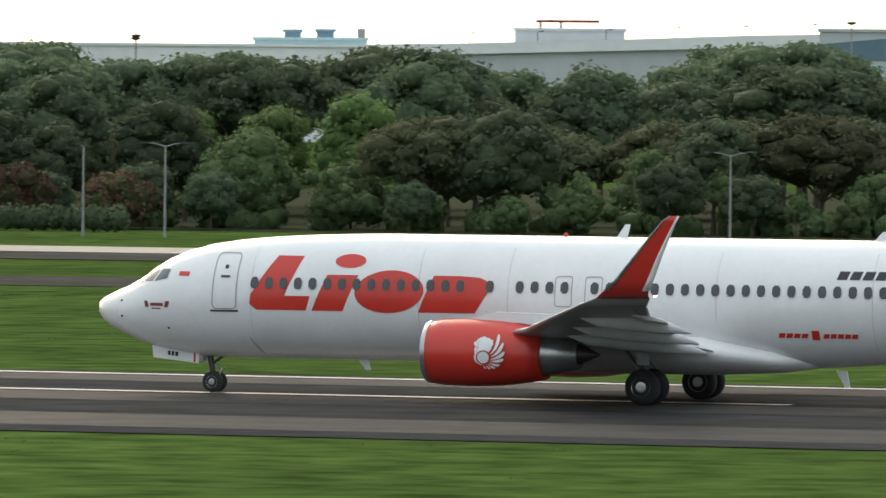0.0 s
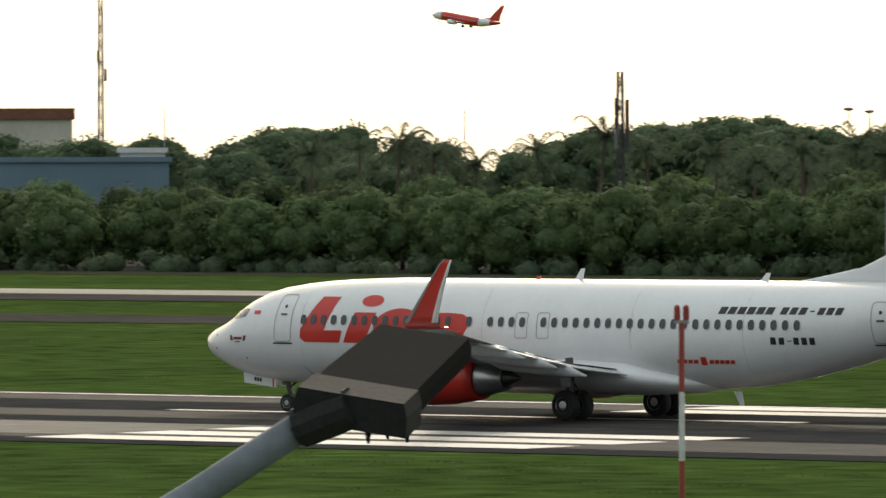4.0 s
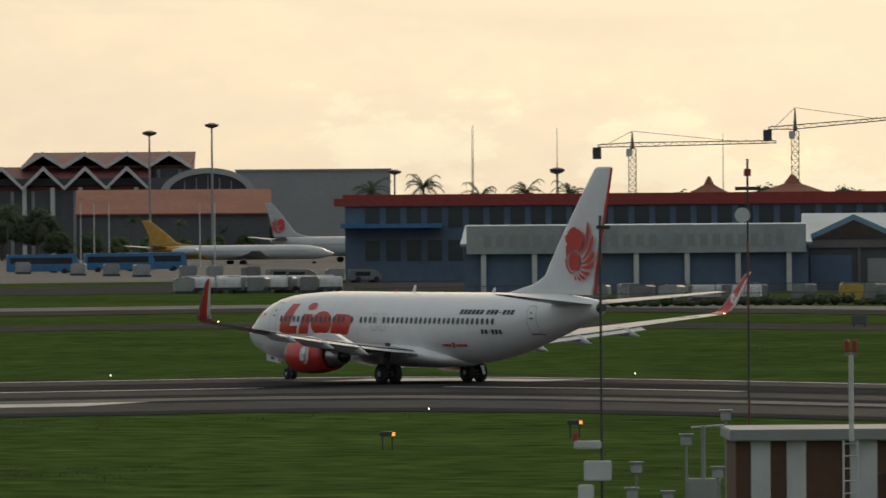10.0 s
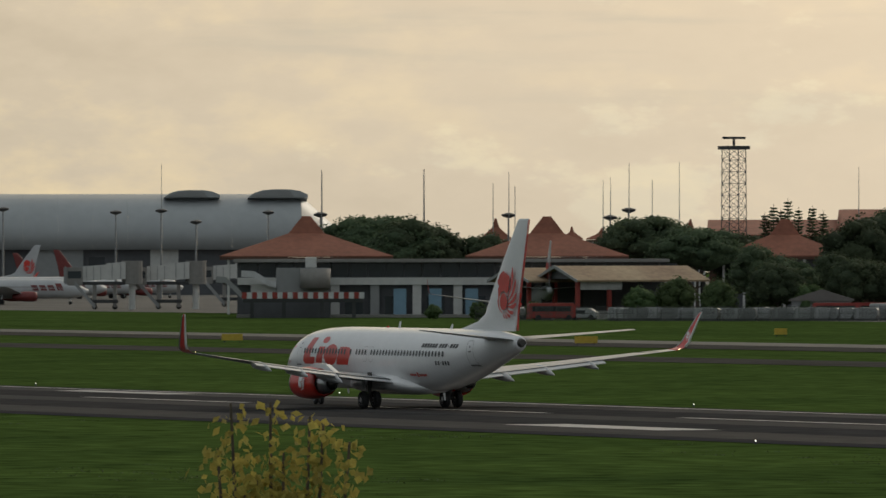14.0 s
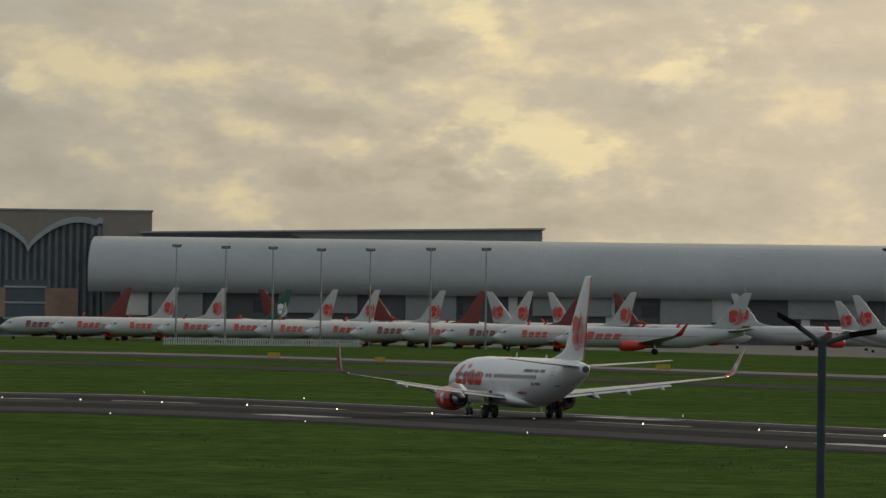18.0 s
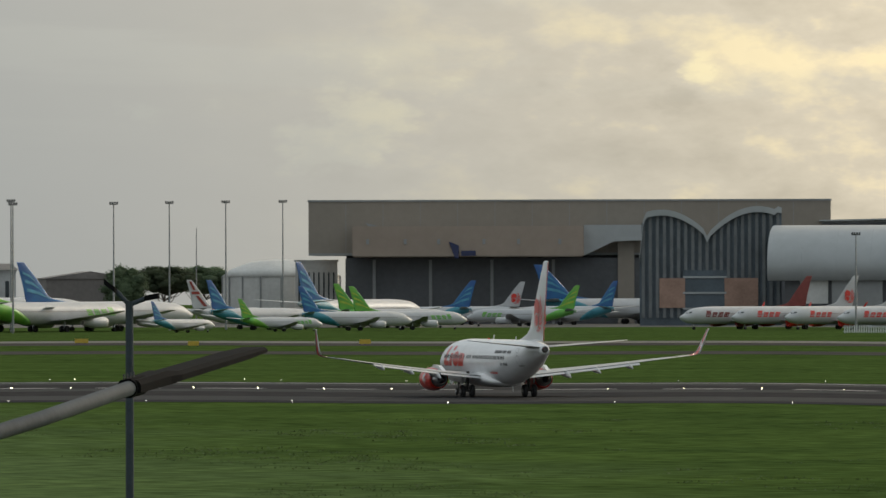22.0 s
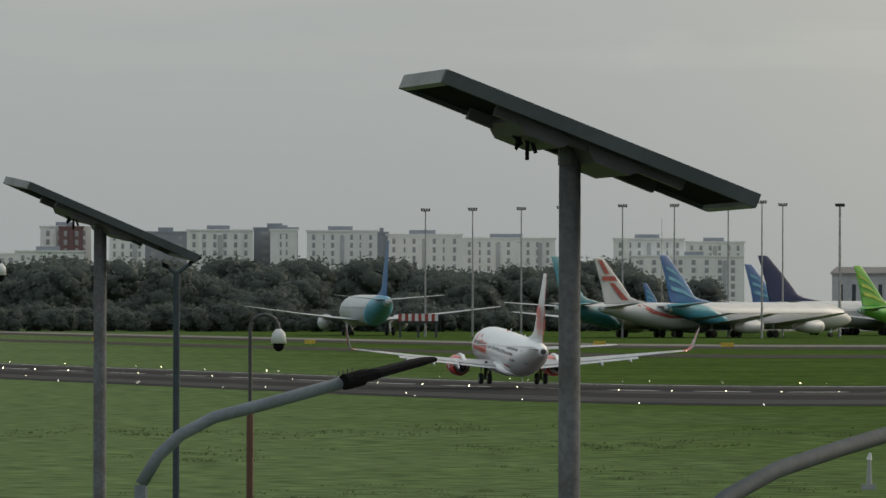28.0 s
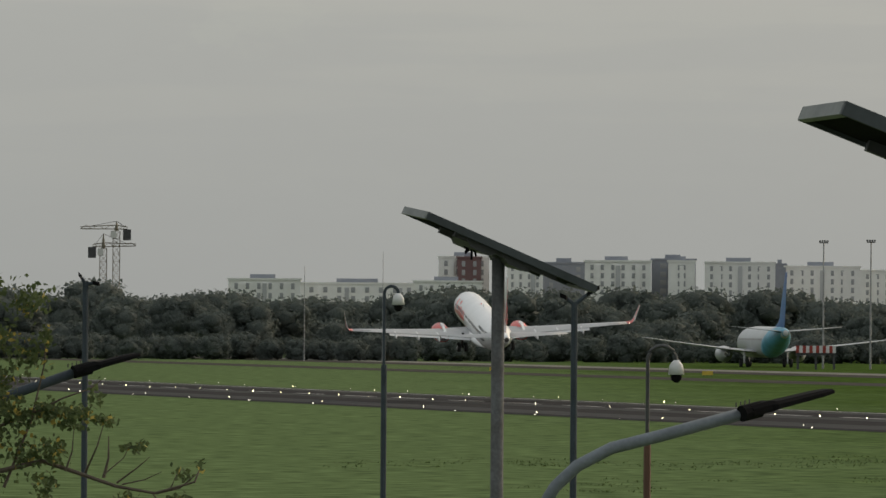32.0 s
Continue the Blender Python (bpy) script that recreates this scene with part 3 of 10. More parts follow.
def airliner():
    jet = thing("airliner", "white twin-engine airliner with orange-red engines, winglets and tail emblem", "airplane")
    hull = part("fuselage", hull_mesh(), WHITE, jet, smooth=True)
    for side in (1, -1):
        w = part("wing", wing(side), WING_GREY, jet, "grey swept wing", smooth=True)
        tip = part("winglet", winglet(side), RED, w, "orange-red upturned winglet", smooth=True)
        part("trailing_edge", edge_strip(side, 0.86, 1.015), WHITE, tip, "white trailing edge", smooth=True)
        part("leading_edge", edge_strip(side, -0.02, 0.1), METAL, tip, "grey metal leading edge", smooth=True)
        part("tailplane", tailplane(side), WING_GREY, jet, smooth=True)
        for spans in (((2.05, 20.95, 2.02), (4.3, 20.92, 2.24), (5.7, 21.05, 2.40)), ((6.1, 21.2, 2.46), (9.0, 21.9, 2.80), (12.2, 22.75, 3.20))):
            rows_ = [[A(te - 0.75, side * l, z + 0.03), A(te + 0.1, side * l, z - 0.06), A(te + 0.55, side * l, z - 0.20), A(te + 0.52, side * l, z - 0.24), A(te - 0.1, side * l, z - 0.16)] for l, te, z in spans]
            part("flap", loft(rows_), FLAP_GREY, w, "pale extended flap")
        for k, (l0, l1) in enumerate(((12.5, 14.3), (14.4, 16.2))):
            te, z = (float(np.interp((l0 + l1) / 2, (10.6, 14.4, 16.7), v)) for v in ((22.3, 23.4, 24.25), (3.0, 3.5, 3.8)))
            part("aileron_seam", tube([A(te - 0.5, side * l0, z + 0.05 - 0.25 * (1 - k)), A(te - 0.3, side * l1, z + 0.12)], 0.012, 4), DARK_METAL, w)
        for aft, left, size in ((20.7, 6.0, 1.25), (21.5, 8.6, 1.1), (22.4, 11.4, 0.95)):
            f = part("flap_fairing", loft([[A(aft + q * size, side * left + rr * size * math.sin(2 * math.pi * k / 10), 1.95 + 0.12 * (left - 1.9) - 0.05 + dz * size + rr * size * 1.3 * math.cos(2 * math.pi * k / 10)) for k in range(10)]
                     for q, rr, dz in ((-2.2, 0.03, 0.0), (-1.6, 0.17, -0.06), (-0.6, 0.22, -0.1), (0.5, 0.18, -0.22), (1.5, 0.02, -0.42))]), FLAP_GREY, w, smooth=True)
        part("navigation_light", tube([A(24.42, side * 16.85, 3.87), A(24.5, side * 16.85, 3.88)], 0.018, 8), NAV_LIGHT, w, "bright glowing wingtip light")
        x = -side * 4.83
        e = part("engine", lathe_y([(13.25, 0.80), (13.12, 0.88), (13.08, 0.93), (13.16, 0.99), (13.60, 1.05), (14.60, 1.08), (15.60, 1.03), (16.50, 0.90), (16.95, 0.82), (16.95, 0.76), (16.60, 0.77)], x, 1.70, squash=0.97), RED, jet, "orange-red engine cowling", smooth=True)
        part("intake_lip", lathe_y([(13.28, 0.79), (13.10, 0.87), (13.06, 0.94), (13.10, 0.995), (13.25, 1.018)], x, 1.70, squash=0.97), METAL, e, "polished metal intake lip", smooth=True)
        part("fan", loft([[(x + r * math.sin(2 * math.pi * k / 20), MID - a, 1.70 + r * math.cos(2 * math.pi * k / 20)) for k in range(20)] for a, r in ((13.70, 0.8), (13.68, 0.3), (13.40, 0.05))]), DARK_METAL, e)
        part("core_nozzle", lathe_y([(16.60, 0.72), (17.40, 0.62), (18.05, 0.46), (18.05, 0.40), (17.50, 0.42)], x, 1.72), METAL, e, "dull metal exhaust nozzle", smooth=True)
        part("exhaust_plug", lathe_y([(17.40, 0.40), (18.10, 0.30), (18.70, 0.03)], x, 1.72), DARK_METAL, e, smooth=True)
        part("pylon", prism([(14.20, 2.7), (16.90, 2.66), (19.10, 2.0), (19.5, 2.25), (17.30, 2.95), (15.30, 3.0)], -0.16, 0.16), WHITE, e)
        e.children[-1].matrix_local = Matrix.Translation((x, MID, 0)) @ Matrix(((0, 1, 0, 0), (-1, 0, 0, 0), (0, 0, 1, 0), (0, 0, 0, 1)))
        g = part("main_gear", tube([A(19.35, side * 2.75, 2.3), A(19.6, side * 2.86, 0.6)], [0.16, 0.11], 10), DARK_METAL, jet)
        part("brace", tube([A(19.5, side * 2.85, 0.9), A(18.4, side * 2.1, 2.0)], 0.06, 8), METAL, g)
        part("axle", tube([A(19.6, side * 2.35, 0.565), A(19.6, side * 3.35, 0.565)], 0.09, 8), DARK_METAL, g)
        part("gear_door", box(-side * 3.3 - 0.03, -side * 3.3 + 0.03, -0.22, 0.22, 1.25, 2.1, 0.02), WING_GREY, g)
        part("torque_link", tube([A(19.55, side * 2.86, 1.5), A(19.95, side * 2.86, 1.05), A(19.6, side * 2.86, 0.65)], 0.045, 8), DARK_METAL, g)
        part("hydraulic_line", tube([A(19.2, side * 2.7, 2.1), A(19.35, side * 2.98, 1.4), A(19.5, side * 2.95, 0.7)], 0.025, 6), BLACK, g)
        for d in (-0.43, 0.43):
            add_wheel(g, "wheel", -side * (2.86 + d), 0, 0.565, 0.565, 0.40)
    fin = part("fin", fin_mesh(), WHITE, jet, smooth=True)
    nose = part("nose_gear", tube([A(3.75, 0, 1.6), A(4.0, 0, 0.4)], [0.12, 0.09], 10), DARK_METAL, jet)
    part("drag_brace", tube([A(3.9, 0, 0.9), A(4.75, 0, 1.5)], 0.05, 8), DARK_METAL, nose)
    part("torque_link", tube([A(4.0, 0, 1.0), A(4.32, 0, 0.8), A(4.05, 0, 0.45)], 0.04, 8), METAL, nose)
    part("taxi_lamp", tube([A(3.62, 0, 1.1), A(3.72, 0, 1.1)], [0.1, 0.06], 10), METAL, nose)
    for d in (-0.2, 0.2):
        add_wheel(nose, "wheel", d, MID - 4.0, 0.345, 0.345, 0.2)
    for d in (-0.42, 0.42):
        door = part("gear_door", prism([(MID - 3.62, 0.93), (MID - 2.05, 1.1), (MID - 2.0, 1.5), (MID - 3.62, 1.34)], d - 0.02, d + 0.02), WHITE, nose)
        door.matrix_local = Matrix(((0, 1, 0, 0), (1, 0, 0, 0), (0, 0, 1, 0), (0, 0, 0, 1)))
        for i in range(3):
            b0 = 2.55 + 0.13 * i
            part("lettering_bar", box(d * 1.06 - 0.012, d * 1.06 + 0.012, MID - b0 - 0.09, MID - b0, 1.18 - 0.015 * i, 1.32 - 0.015 * i), BLACK, nose)
        part("edge_stripe", box(d * 1.06 - 0.012, d * 1.06 + 0.012, MID - 3.5, MID - 3.44, 0.96, 1.34), RED, nose, "thin red stripe")
    return jet, hull, fin


NAV_LIGHT = glow("navigation_glow", (1.0, 0.62, 0.32), 10.0)
airliner_thing, hull, fin = airliner()
SETTLE = 0.12


def rolling(bearing, r, heading, pitch, lift, bank):
    b = radians(bearing)
    return pose(-r * math.sin(b), r * math.cos(b), 0.05 + lift, pitch, -bank, heading)

# ---- livery, windows and doors of the airliner ----
def slant(a0, a1, z0, z1, lean):
    """A leaning bar in (aft, up)."""
    return [(a0, z0), (a1, z0), (a1 - lean, z1), (a0 - lean, z1)]


def feather(x, z, root, tip, r0, r1, wide):
    """A blade that swings from a root angle to a tip angle round a centre, in (aft, up)."""
    left, right = [], []
    for u, w in ((0.0, 0.2), (0.2, 0.42), (0.42, 0.72), (0.65, 1.0), (0.85, 0.95), (0.96, 0.55), (1.0, 0.12)):
        a, r = radians(root + (tip - root) * u), r0 + (r1 - r0) * u
        c, n = math.cos(a), math.sin(a)
        left.append((x + c * r - n * wide * w, z + n * r + c * wide * w))
        right.append((x + c * r + n * wide * w, z + n * r - c * wide * w))
    return right + left[::-1]


# a disc, a maned head with a crescent round the disc, and a fan of feathers
HUB = (35.01, 7.06)
EMBLEM = [ellipse(*HUB, 0.57, 0.53, 24),
          [(34.16, 7.75), (34.14, 7.9), (34.32, 8.0), (34.1, 8.2), (34.07, 8.46), (34.3, 8.54), (34.37, 8.72), (34.6, 8.85), (34.75, 8.93), (35.06, 8.98), (35.27, 8.84), (35.5, 8.84), (35.65, 8.72), (35.92, 8.64), (35.88, 8.46), (35.97, 8.3), (35.82, 8.05), (35.78, 7.84), (35.58, 7.56)]
          + [(HUB[0] + 0.72 * math.cos(radians(a)), HUB[1] + 0.67 * math.sin(radians(a))) for a in range(50, 271, 20)]
          + [(34.75, 6.36), (34.45, 6.5), (34.2, 6.75), (34.08, 7.1), (34.22, 7.3), (34.16, 7.5)]] + [
          feather(*HUB, *f) for f in ((24, 58, 0.78, 2.55, 0.19), (6, 36, 0.78, 2.35, 0.19), (-10, 14, 0.76, 2.15, 0.17), (-23, -4, 0.76, 2.0, 0.155), (-40, -24, 0.75, 1.72, 0.13), (-56, -42, 0.74, 1.46, 0.105), (-72, -60, 0.73, 1.24, 0.09), (-90, -80, 0.72, 1.08, 0.08))]


CABIN_PANE = surface("shaded_cabin_pane", (0.075, 0.078, 0.085), 0.25, vary=0.1, scale=2.0)


def rounded_ring(a0, a1, lo, hi, r, t):
    """The outline of a door with round corners, as a ring of small pieces."""
    def loop(g):
        pts = []
        for ca, cz, start in ((a1 - r, hi - r, 0), (a0 + r, hi - r, 90), (a0 + r, lo + r, 180), (a1 - r, lo + r, 270)):
            for k in range(4):
                w = radians(start + 30 * k)
                pts.append((ca + (r - g) * math.cos(w), cz + (r - g) * math.sin(w)))
        return pts
    o, n = loop(0.0), loop(t)
    return [[o[k], o[(k + 1) % 16], n[(k + 1) % 16], n[k]] for k in range(16)]


def livery(jet, hull, fin):
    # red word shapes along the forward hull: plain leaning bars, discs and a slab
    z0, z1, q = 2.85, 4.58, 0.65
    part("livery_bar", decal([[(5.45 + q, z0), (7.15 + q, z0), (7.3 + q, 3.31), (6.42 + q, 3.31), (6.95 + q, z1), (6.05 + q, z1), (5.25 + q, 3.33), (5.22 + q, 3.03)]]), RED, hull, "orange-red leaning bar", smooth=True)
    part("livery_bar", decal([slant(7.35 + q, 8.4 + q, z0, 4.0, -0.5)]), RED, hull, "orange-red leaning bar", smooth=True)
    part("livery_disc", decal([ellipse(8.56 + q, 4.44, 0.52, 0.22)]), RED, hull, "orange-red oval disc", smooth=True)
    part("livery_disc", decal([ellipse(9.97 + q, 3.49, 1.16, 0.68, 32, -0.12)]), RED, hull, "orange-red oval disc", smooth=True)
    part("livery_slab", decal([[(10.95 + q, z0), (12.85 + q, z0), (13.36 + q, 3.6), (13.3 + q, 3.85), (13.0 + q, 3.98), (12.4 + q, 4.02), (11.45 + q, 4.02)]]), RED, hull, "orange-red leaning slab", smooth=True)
    for side in (1, -1):
        # lettering of the type and registration as plain bars
        bars = [(25.4 + 0.42 * i, 25.73 + 0.42 * i, 4.1, 4.36, -0.1, BLACK) for i in range(6)] + [(28.15 + 0.4 * i, 28.45 + 0.4 * i, 4.1, 4.36, -0.1, BLACK) for i in range(3)] + [(29.45, 29.65, 4.2, 4.25, 0, BLACK)] + [(29.75 + 0.38 * i, 30.03 + 0.38 * i, 4.1, 4.36, -0.1, BLACK) for i in range(3)]
        bars += [(27.8 + 0.36 * i, 28.03 + 0.36 * i, 3.0, 3.26, 0, BLACK) for i in range(2)] + [(28.52, 28.7, 3.11, 3.15, 0, BLACK)] + [(28.78 + 0.33 * i, 29.0 + 0.33 * i, 3.0, 3.26, 0, BLACK) for i in range(3)]
        bars += [(23.5 + 0.25 * i, 23.7 + 0.25 * i, 2.26, 2.4, -0.05, RED) for i in range(4)] + [(24.6, 24.85, 2.2, 2.5, 0, RED)] + [(24.95 + 0.23 * i, 25.14 + 0.23 * i, 2.26, 2.4, -0.05, RED) for i in range(5)]
        bars += [(3.28, 3.66, 3.88, 4.02, 0, RED), (2.3, 2.78, 2.9, 3.0, 0, DARK_RED), (2.12, 2.26, 2.86, 3.06, 0.06, DARK_RED), (2.82, 2.96, 2.86, 3.06, -0.06, DARK_RED), (2.36, 2.7, 2.8, 2.84, 0, DARK_RED)]
        for a0, a1, lo, hi, lean, m in bars:
            part("lettering_bar", decal([slant(a0, a1, lo, hi, lean)], side, proud=0.014, cell=0.5), m, hull, "dark lettering bar" if m is BLACK else "red lettering bar")
        # cabin windows
        first = None
        for i in range(47):
            aft = 6.03 + i * 0.4985
            if aft > 29.4 or i in (15, 17, 22):
                continue
            o = [(0.128 * math.cos(a) * 1.15, 0.185 * math.sin(a) * 1.1) for a in (math.pi * (0.25 + k * 0.5) + d for k in range(4) for d in (-0.32, 0.32))]
            if first is None or aft < 8.3 or aft > 24.0:
                ob = part("cabin_window", decal([[(aft + x, 3.71 + z) for x, z in o]], side, proud=0.034, cell=1.0), CABIN_PANE, hull)
                if 8.3 <= aft <= 24.0:
                    first, base = ob, aft
            else:
                ob = new("cabin_window", first.data)
                ob.parent, ob.location = hull, (0, base - aft, 0)
        # doors as thin raised outlines
        for d0, d1, lo, hi in ((4.55, 5.42, 2.84, 4.66), (32.0, 32.8, 3.05, 4.6)):
            door = part("door", decal(rounded_ring(d0, d1, lo, hi, 0.16, 0.035), side, proud=0.018), FRAME_LINE, hull, "grey door outline")
            part("door_window", decal([ellipse((d0 + d1) / 2, 4.2, 0.07, 0.07, 10)], side, proud=0.02), PANE, door)
            part("door_handle", decal([slant((d0 + d1) / 2 - 0.16, (d0 + d1) / 2 + 0.16, 3.86, 3.93, 0)], side, proud=0.022), DARK_METAL, door)
            part("door_sill", decal([slant(d0 - 0.05, d1 + 0.05, lo - 0.08, lo - 0.02, 0)], side, proud=0.024), DARK_METAL, door)
        for d0 in (16.17, 17.17):
            part("overwing_exit", decal(rounded_ring(d0, d0 + 0.58, 3.1, 4.08, 0.1, 0.028), side, proud=0.018), FRAME_LINE, hull, "grey exit outline")
        # windscreen panes
        for pane in ([(1.30, 3.50), (1.86, 3.66), (2.02, 3.98), (1.62, 3.76)], [(1.92, 3.68), (2.28, 3.70), (2.46, 4.08), (2.10, 4.00)], [(2.36, 3.70), (2.84, 3.80), (2.90, 4.08), (2.56, 4.09)]):
            part("windscreen_pane", decal([pane], side, proud=0.02, cell=0.2), SCREEN, hull, "grey cockpit pane")
        # emblem on fin and cowlings: a disc, a fan of feathers and a round head
        for i, outline in enumerate(EMBLEM):
            bm = decal([outline], side, sheet=0.0, cell=2.5)
            for v in bm.verts:
                v.co.x = -side * fin_half(MID - v.co.y, v.co.z) * 0.98
            part(("emblem_disc", "emblem_head")[i] if i < 2 else "emblem_feather", bm, RED, fin, "orange-red piece of the round tail emblem")
        bm = decal([[(36.74, 5.25), (36.9, 5.25), (37.0, 6.3), (38.66, 12.2), (38.52, 12.2), (36.85, 6.3)]], side, sheet=0.0, cell=2.0)
        for v in bm.verts:
            v.co.x = -side * 0.035
        part("fin_edge_stripe", bm, RED, fin, "red trailing edge stripe")
        x = -side * 4.83
        bm = bmesh.new()
        for sx in [[(15.3 + (p - 35.2) * 0.34, 1.70 + (z - 7.35) * 0.34) for p, z in o] for o in EMBLEM]:
            bm.faces.new([bm.verts.new((x - side * (math.sqrt(max(0.01, 1.10 ** 2 - (z - 1.70) ** 2))), MID - a, z)) for a, z in sx])
        part("cowling_emblem", bm, WHITE, next(c for c in jet.children if c.name.startswith("engine") and c.bound_box[0][0] * x > 0), "white round emblem")
    for w in [c for c in jet.children if c.name.startswith("wing") and "fairing" not in c.name]:
        side = -1 if sum(v.co.x for v in w.data.vertices) > 0 else 1
        tip = next(c for c in w.children if c.name.startswith("winglet"))
        for lateral in (-0.075,):
            bm = bmesh.new()
            for o in EMBLEM:
                pts = [(24.30 + (p - 35.2) * 0.20, 4.72 + (z - 7.35) * 0.20) for p, z in o]
                bm.faces.new([bm.verts.new(A(a, side * (float(np.interp(z, (4.03, 4.35, 5.2, 6.1), (17.35, 17.52, 17.72, 17.93))) + lateral), z)) for a, z in pts])
            part("winglet_emblem", bm, WHITE, tip, "white round emblem")
    # fairing where wings and hull meet, aerials, beacon
    rings = []
    for aft, w, lo, hi in ((12.2, 0.6, 1.3, 1.7), (13.5, 1.7, 1.05, 2.2), (15.5, 2.15, 0.98, 2.5), (18.5, 2.25, 0.98, 2.6), (21.0, 2.1, 1.0, 2.5), (23.2, 1.5, 1.1, 2.0), (24.6, 0.5, 1.3, 1.6)):
        rings.append([A(aft, w * math.sin(2 * math.pi * k / 24), (lo + hi) / 2 + (hi - lo) / 2 * math.cos(2 * math.pi * k / 24)) for k in range(24)])
    part("wing_fairing", loft(rings), WHITE, jet, smooth=True)
    for aft, hgt, z in ((17.6, 0.42, 5.28), (26.1, 0.3, 5.28), (24.9, -0.5, 1.2), (8.9, -0.35, 1.28)):
        o = [A(aft, 0.02, z), A(aft + 0.35, 0.02, z), A(aft + 0.45, 0.02, z + hgt), A(aft + 0.28, 0.02, z + hgt)]
        part("aerial_blade", loft([o, [(0.02, p[1], p[2]) for p in o]]), WHITE, hull)
    part("beacon", tube([A(15.9, 0, 5.27), A(15.9, 0, 5.4)], [0.1, 0.06], 8), RED, hull)
    part("power_unit_exhaust", tube([A(37.2, 0, 4.48), A(37.62, 0, 4.5)], [0.33, 0.22], 14), DARK_METAL, hull, "dark exhaust at the tail cone")


SCREEN = surface("cockpit_glass", (0.13, 0.15, 0.15), 0.12, vary=0.1, scale=1.0, spec=0.7)
SEAM = surface("hull_seam", (0.60, 0.60, 0.61), 0.4, vary=0.05)
DARK_RED = surface("dark_red_paint", (0.19, 0.032, 0.030), 0.45, vary=0.25, scale=1.0)
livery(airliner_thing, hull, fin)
# probes, drain and panel seams of the forward hull
for aft, up in ((1.15, 3.05), (1.2, 2.55), (2.95, 2.2), (13.0, 2.0)):
    part("probe", decal([ellipse(aft, up, 0.05, 0.035, 8)], 1, proud=0.05, cell=1), DARK_METAL, hull)
for aft, lo, hi in ((0.98, 2.0, 3.42), (5.9, 1.5, 4.9), (11.6, 1.5, 4.9), (14.6, 2.7, 4.9), (21.5, 2.7, 4.9), (26.6, 1.9, 4.9)):
    part("panel_seam", decal([slant(aft, aft + 0.02, lo, hi, 0)], 1, proud=0.008, cell=0.25), SEAM, hull)
part("drain_streak", decal([[(5.72, 1.95), (5.76, 1.95), (6.05, 1.45), (5.98, 1.42)]], 1, proud=0.012, cell=0.2), FRAME_LINE, hull)
# the airliner sits low on its wheels
for child in airliner_thing.children:
    if "gear" not in child.name:
        child.location.z -= SETTLE

# ---- kinds of plants ----
def leaf_material(name, rgb, tip):
    m = bpy.data.materials.new(name)
    m.use_nodes = True
    n, l = m.node_tree.nodes, m.node_tree.links
    p = n["Principled BSDF"]
    p.inputs["Roughness"].default_value, p.inputs["Specular IOR Level"].default_value = 0.75, 0.2
    geo, info = n.new("ShaderNodeNewGeometry"), n.new("ShaderNodeObjectInfo")
    mix = n.new("ShaderNodeMix")
    mix.data_type = "RGBA"
    mix.inputs[6].default_value, mix.inputs[7].default_value = (*rgb, 1), (*tip, 1)
    l.new(geo.outputs["Random Per Island"], mix.inputs[0])
    hsv = n.new("ShaderNodeHueSaturation")
    r = n.new("ShaderNodeMapRange")
    r.inputs["To Min"].default_value, r.inputs["To Max"].default_value = 0.7, 1.3
    h = n.new("ShaderNodeMapRange")
    h.inputs["To Min"].default_value, h.inputs["To Max"].default_value = 0.485, 0.515
    l.new(info.outputs["Random"], r.inputs["Value"])
    l.new(info.outputs["Random"], h.inputs["Value"])
    l.new(r.outputs[0], hsv.inputs["Value"])
    l.new(h.outputs[0], hsv.inputs["Hue"])
    l.new(mix.outputs[2], hsv.inputs["Color"])
    tc, mottle, relief, bump = n.new("ShaderNodeTexCoord"), n.new("ShaderNodeTexNoise"), n.new("ShaderNodeTexNoise"), n.new("ShaderNodeBump")
    mottle.inputs["Scale"].default_value, mottle.inputs["Detail"].default_value = 2.6, 5
    relief.inputs["Scale"].default_value, relief.inputs["Detail"].default_value, relief.inputs["Roughness"].default_value = 3.2, 5, 0.65
    spots = n.new("ShaderNodeMapRange")
    spots.inputs["From Min"].default_value, spots.inputs["From Max"].default_value = 0.3, 0.7
    spots.inputs["To Min"].default_value, spots.inputs["To Max"].default_value = 0.72, 1.28
    speck = n.new("ShaderNodeMix")
    speck.data_type, speck.blend_type = "RGBA", "MULTIPLY"
    speck.inputs[0].default_value = 1.0
    bump.inputs["Strength"].default_value, bump.inputs["Distance"].default_value = 0.5, 0.3
    for t in (mottle, relief):
        l.new(tc.outputs["Object"], t.inputs["Vector"])
    l.new(mottle.outputs["Fac"], spots.inputs["Value"])
    l.new(hsv.outputs[0], speck.inputs[6])
    l.new(spots.outputs[0], speck.inputs[7])
    l.new(speck.outputs[2], p.inputs["Base Color"])
    l.new(relief.outputs["Fac"], bump.inputs["Height"])
    l.new(bump.outputs[0], p.inputs["Normal"])
    through_leaf, both = n.new("ShaderNodeBsdfTranslucent"), n.new("ShaderNodeMixShader")
    both.inputs[0].default_value = 0.42
    l.new(speck.outputs[2], through_leaf.inputs["Color"])
    l.new(p.outputs[0], both.inputs[1])
    l.new(through_leaf.outputs[0], both.inputs[2])
    l.new(both.outputs[0], n["Material Output"].inputs["Surface"])
    return m


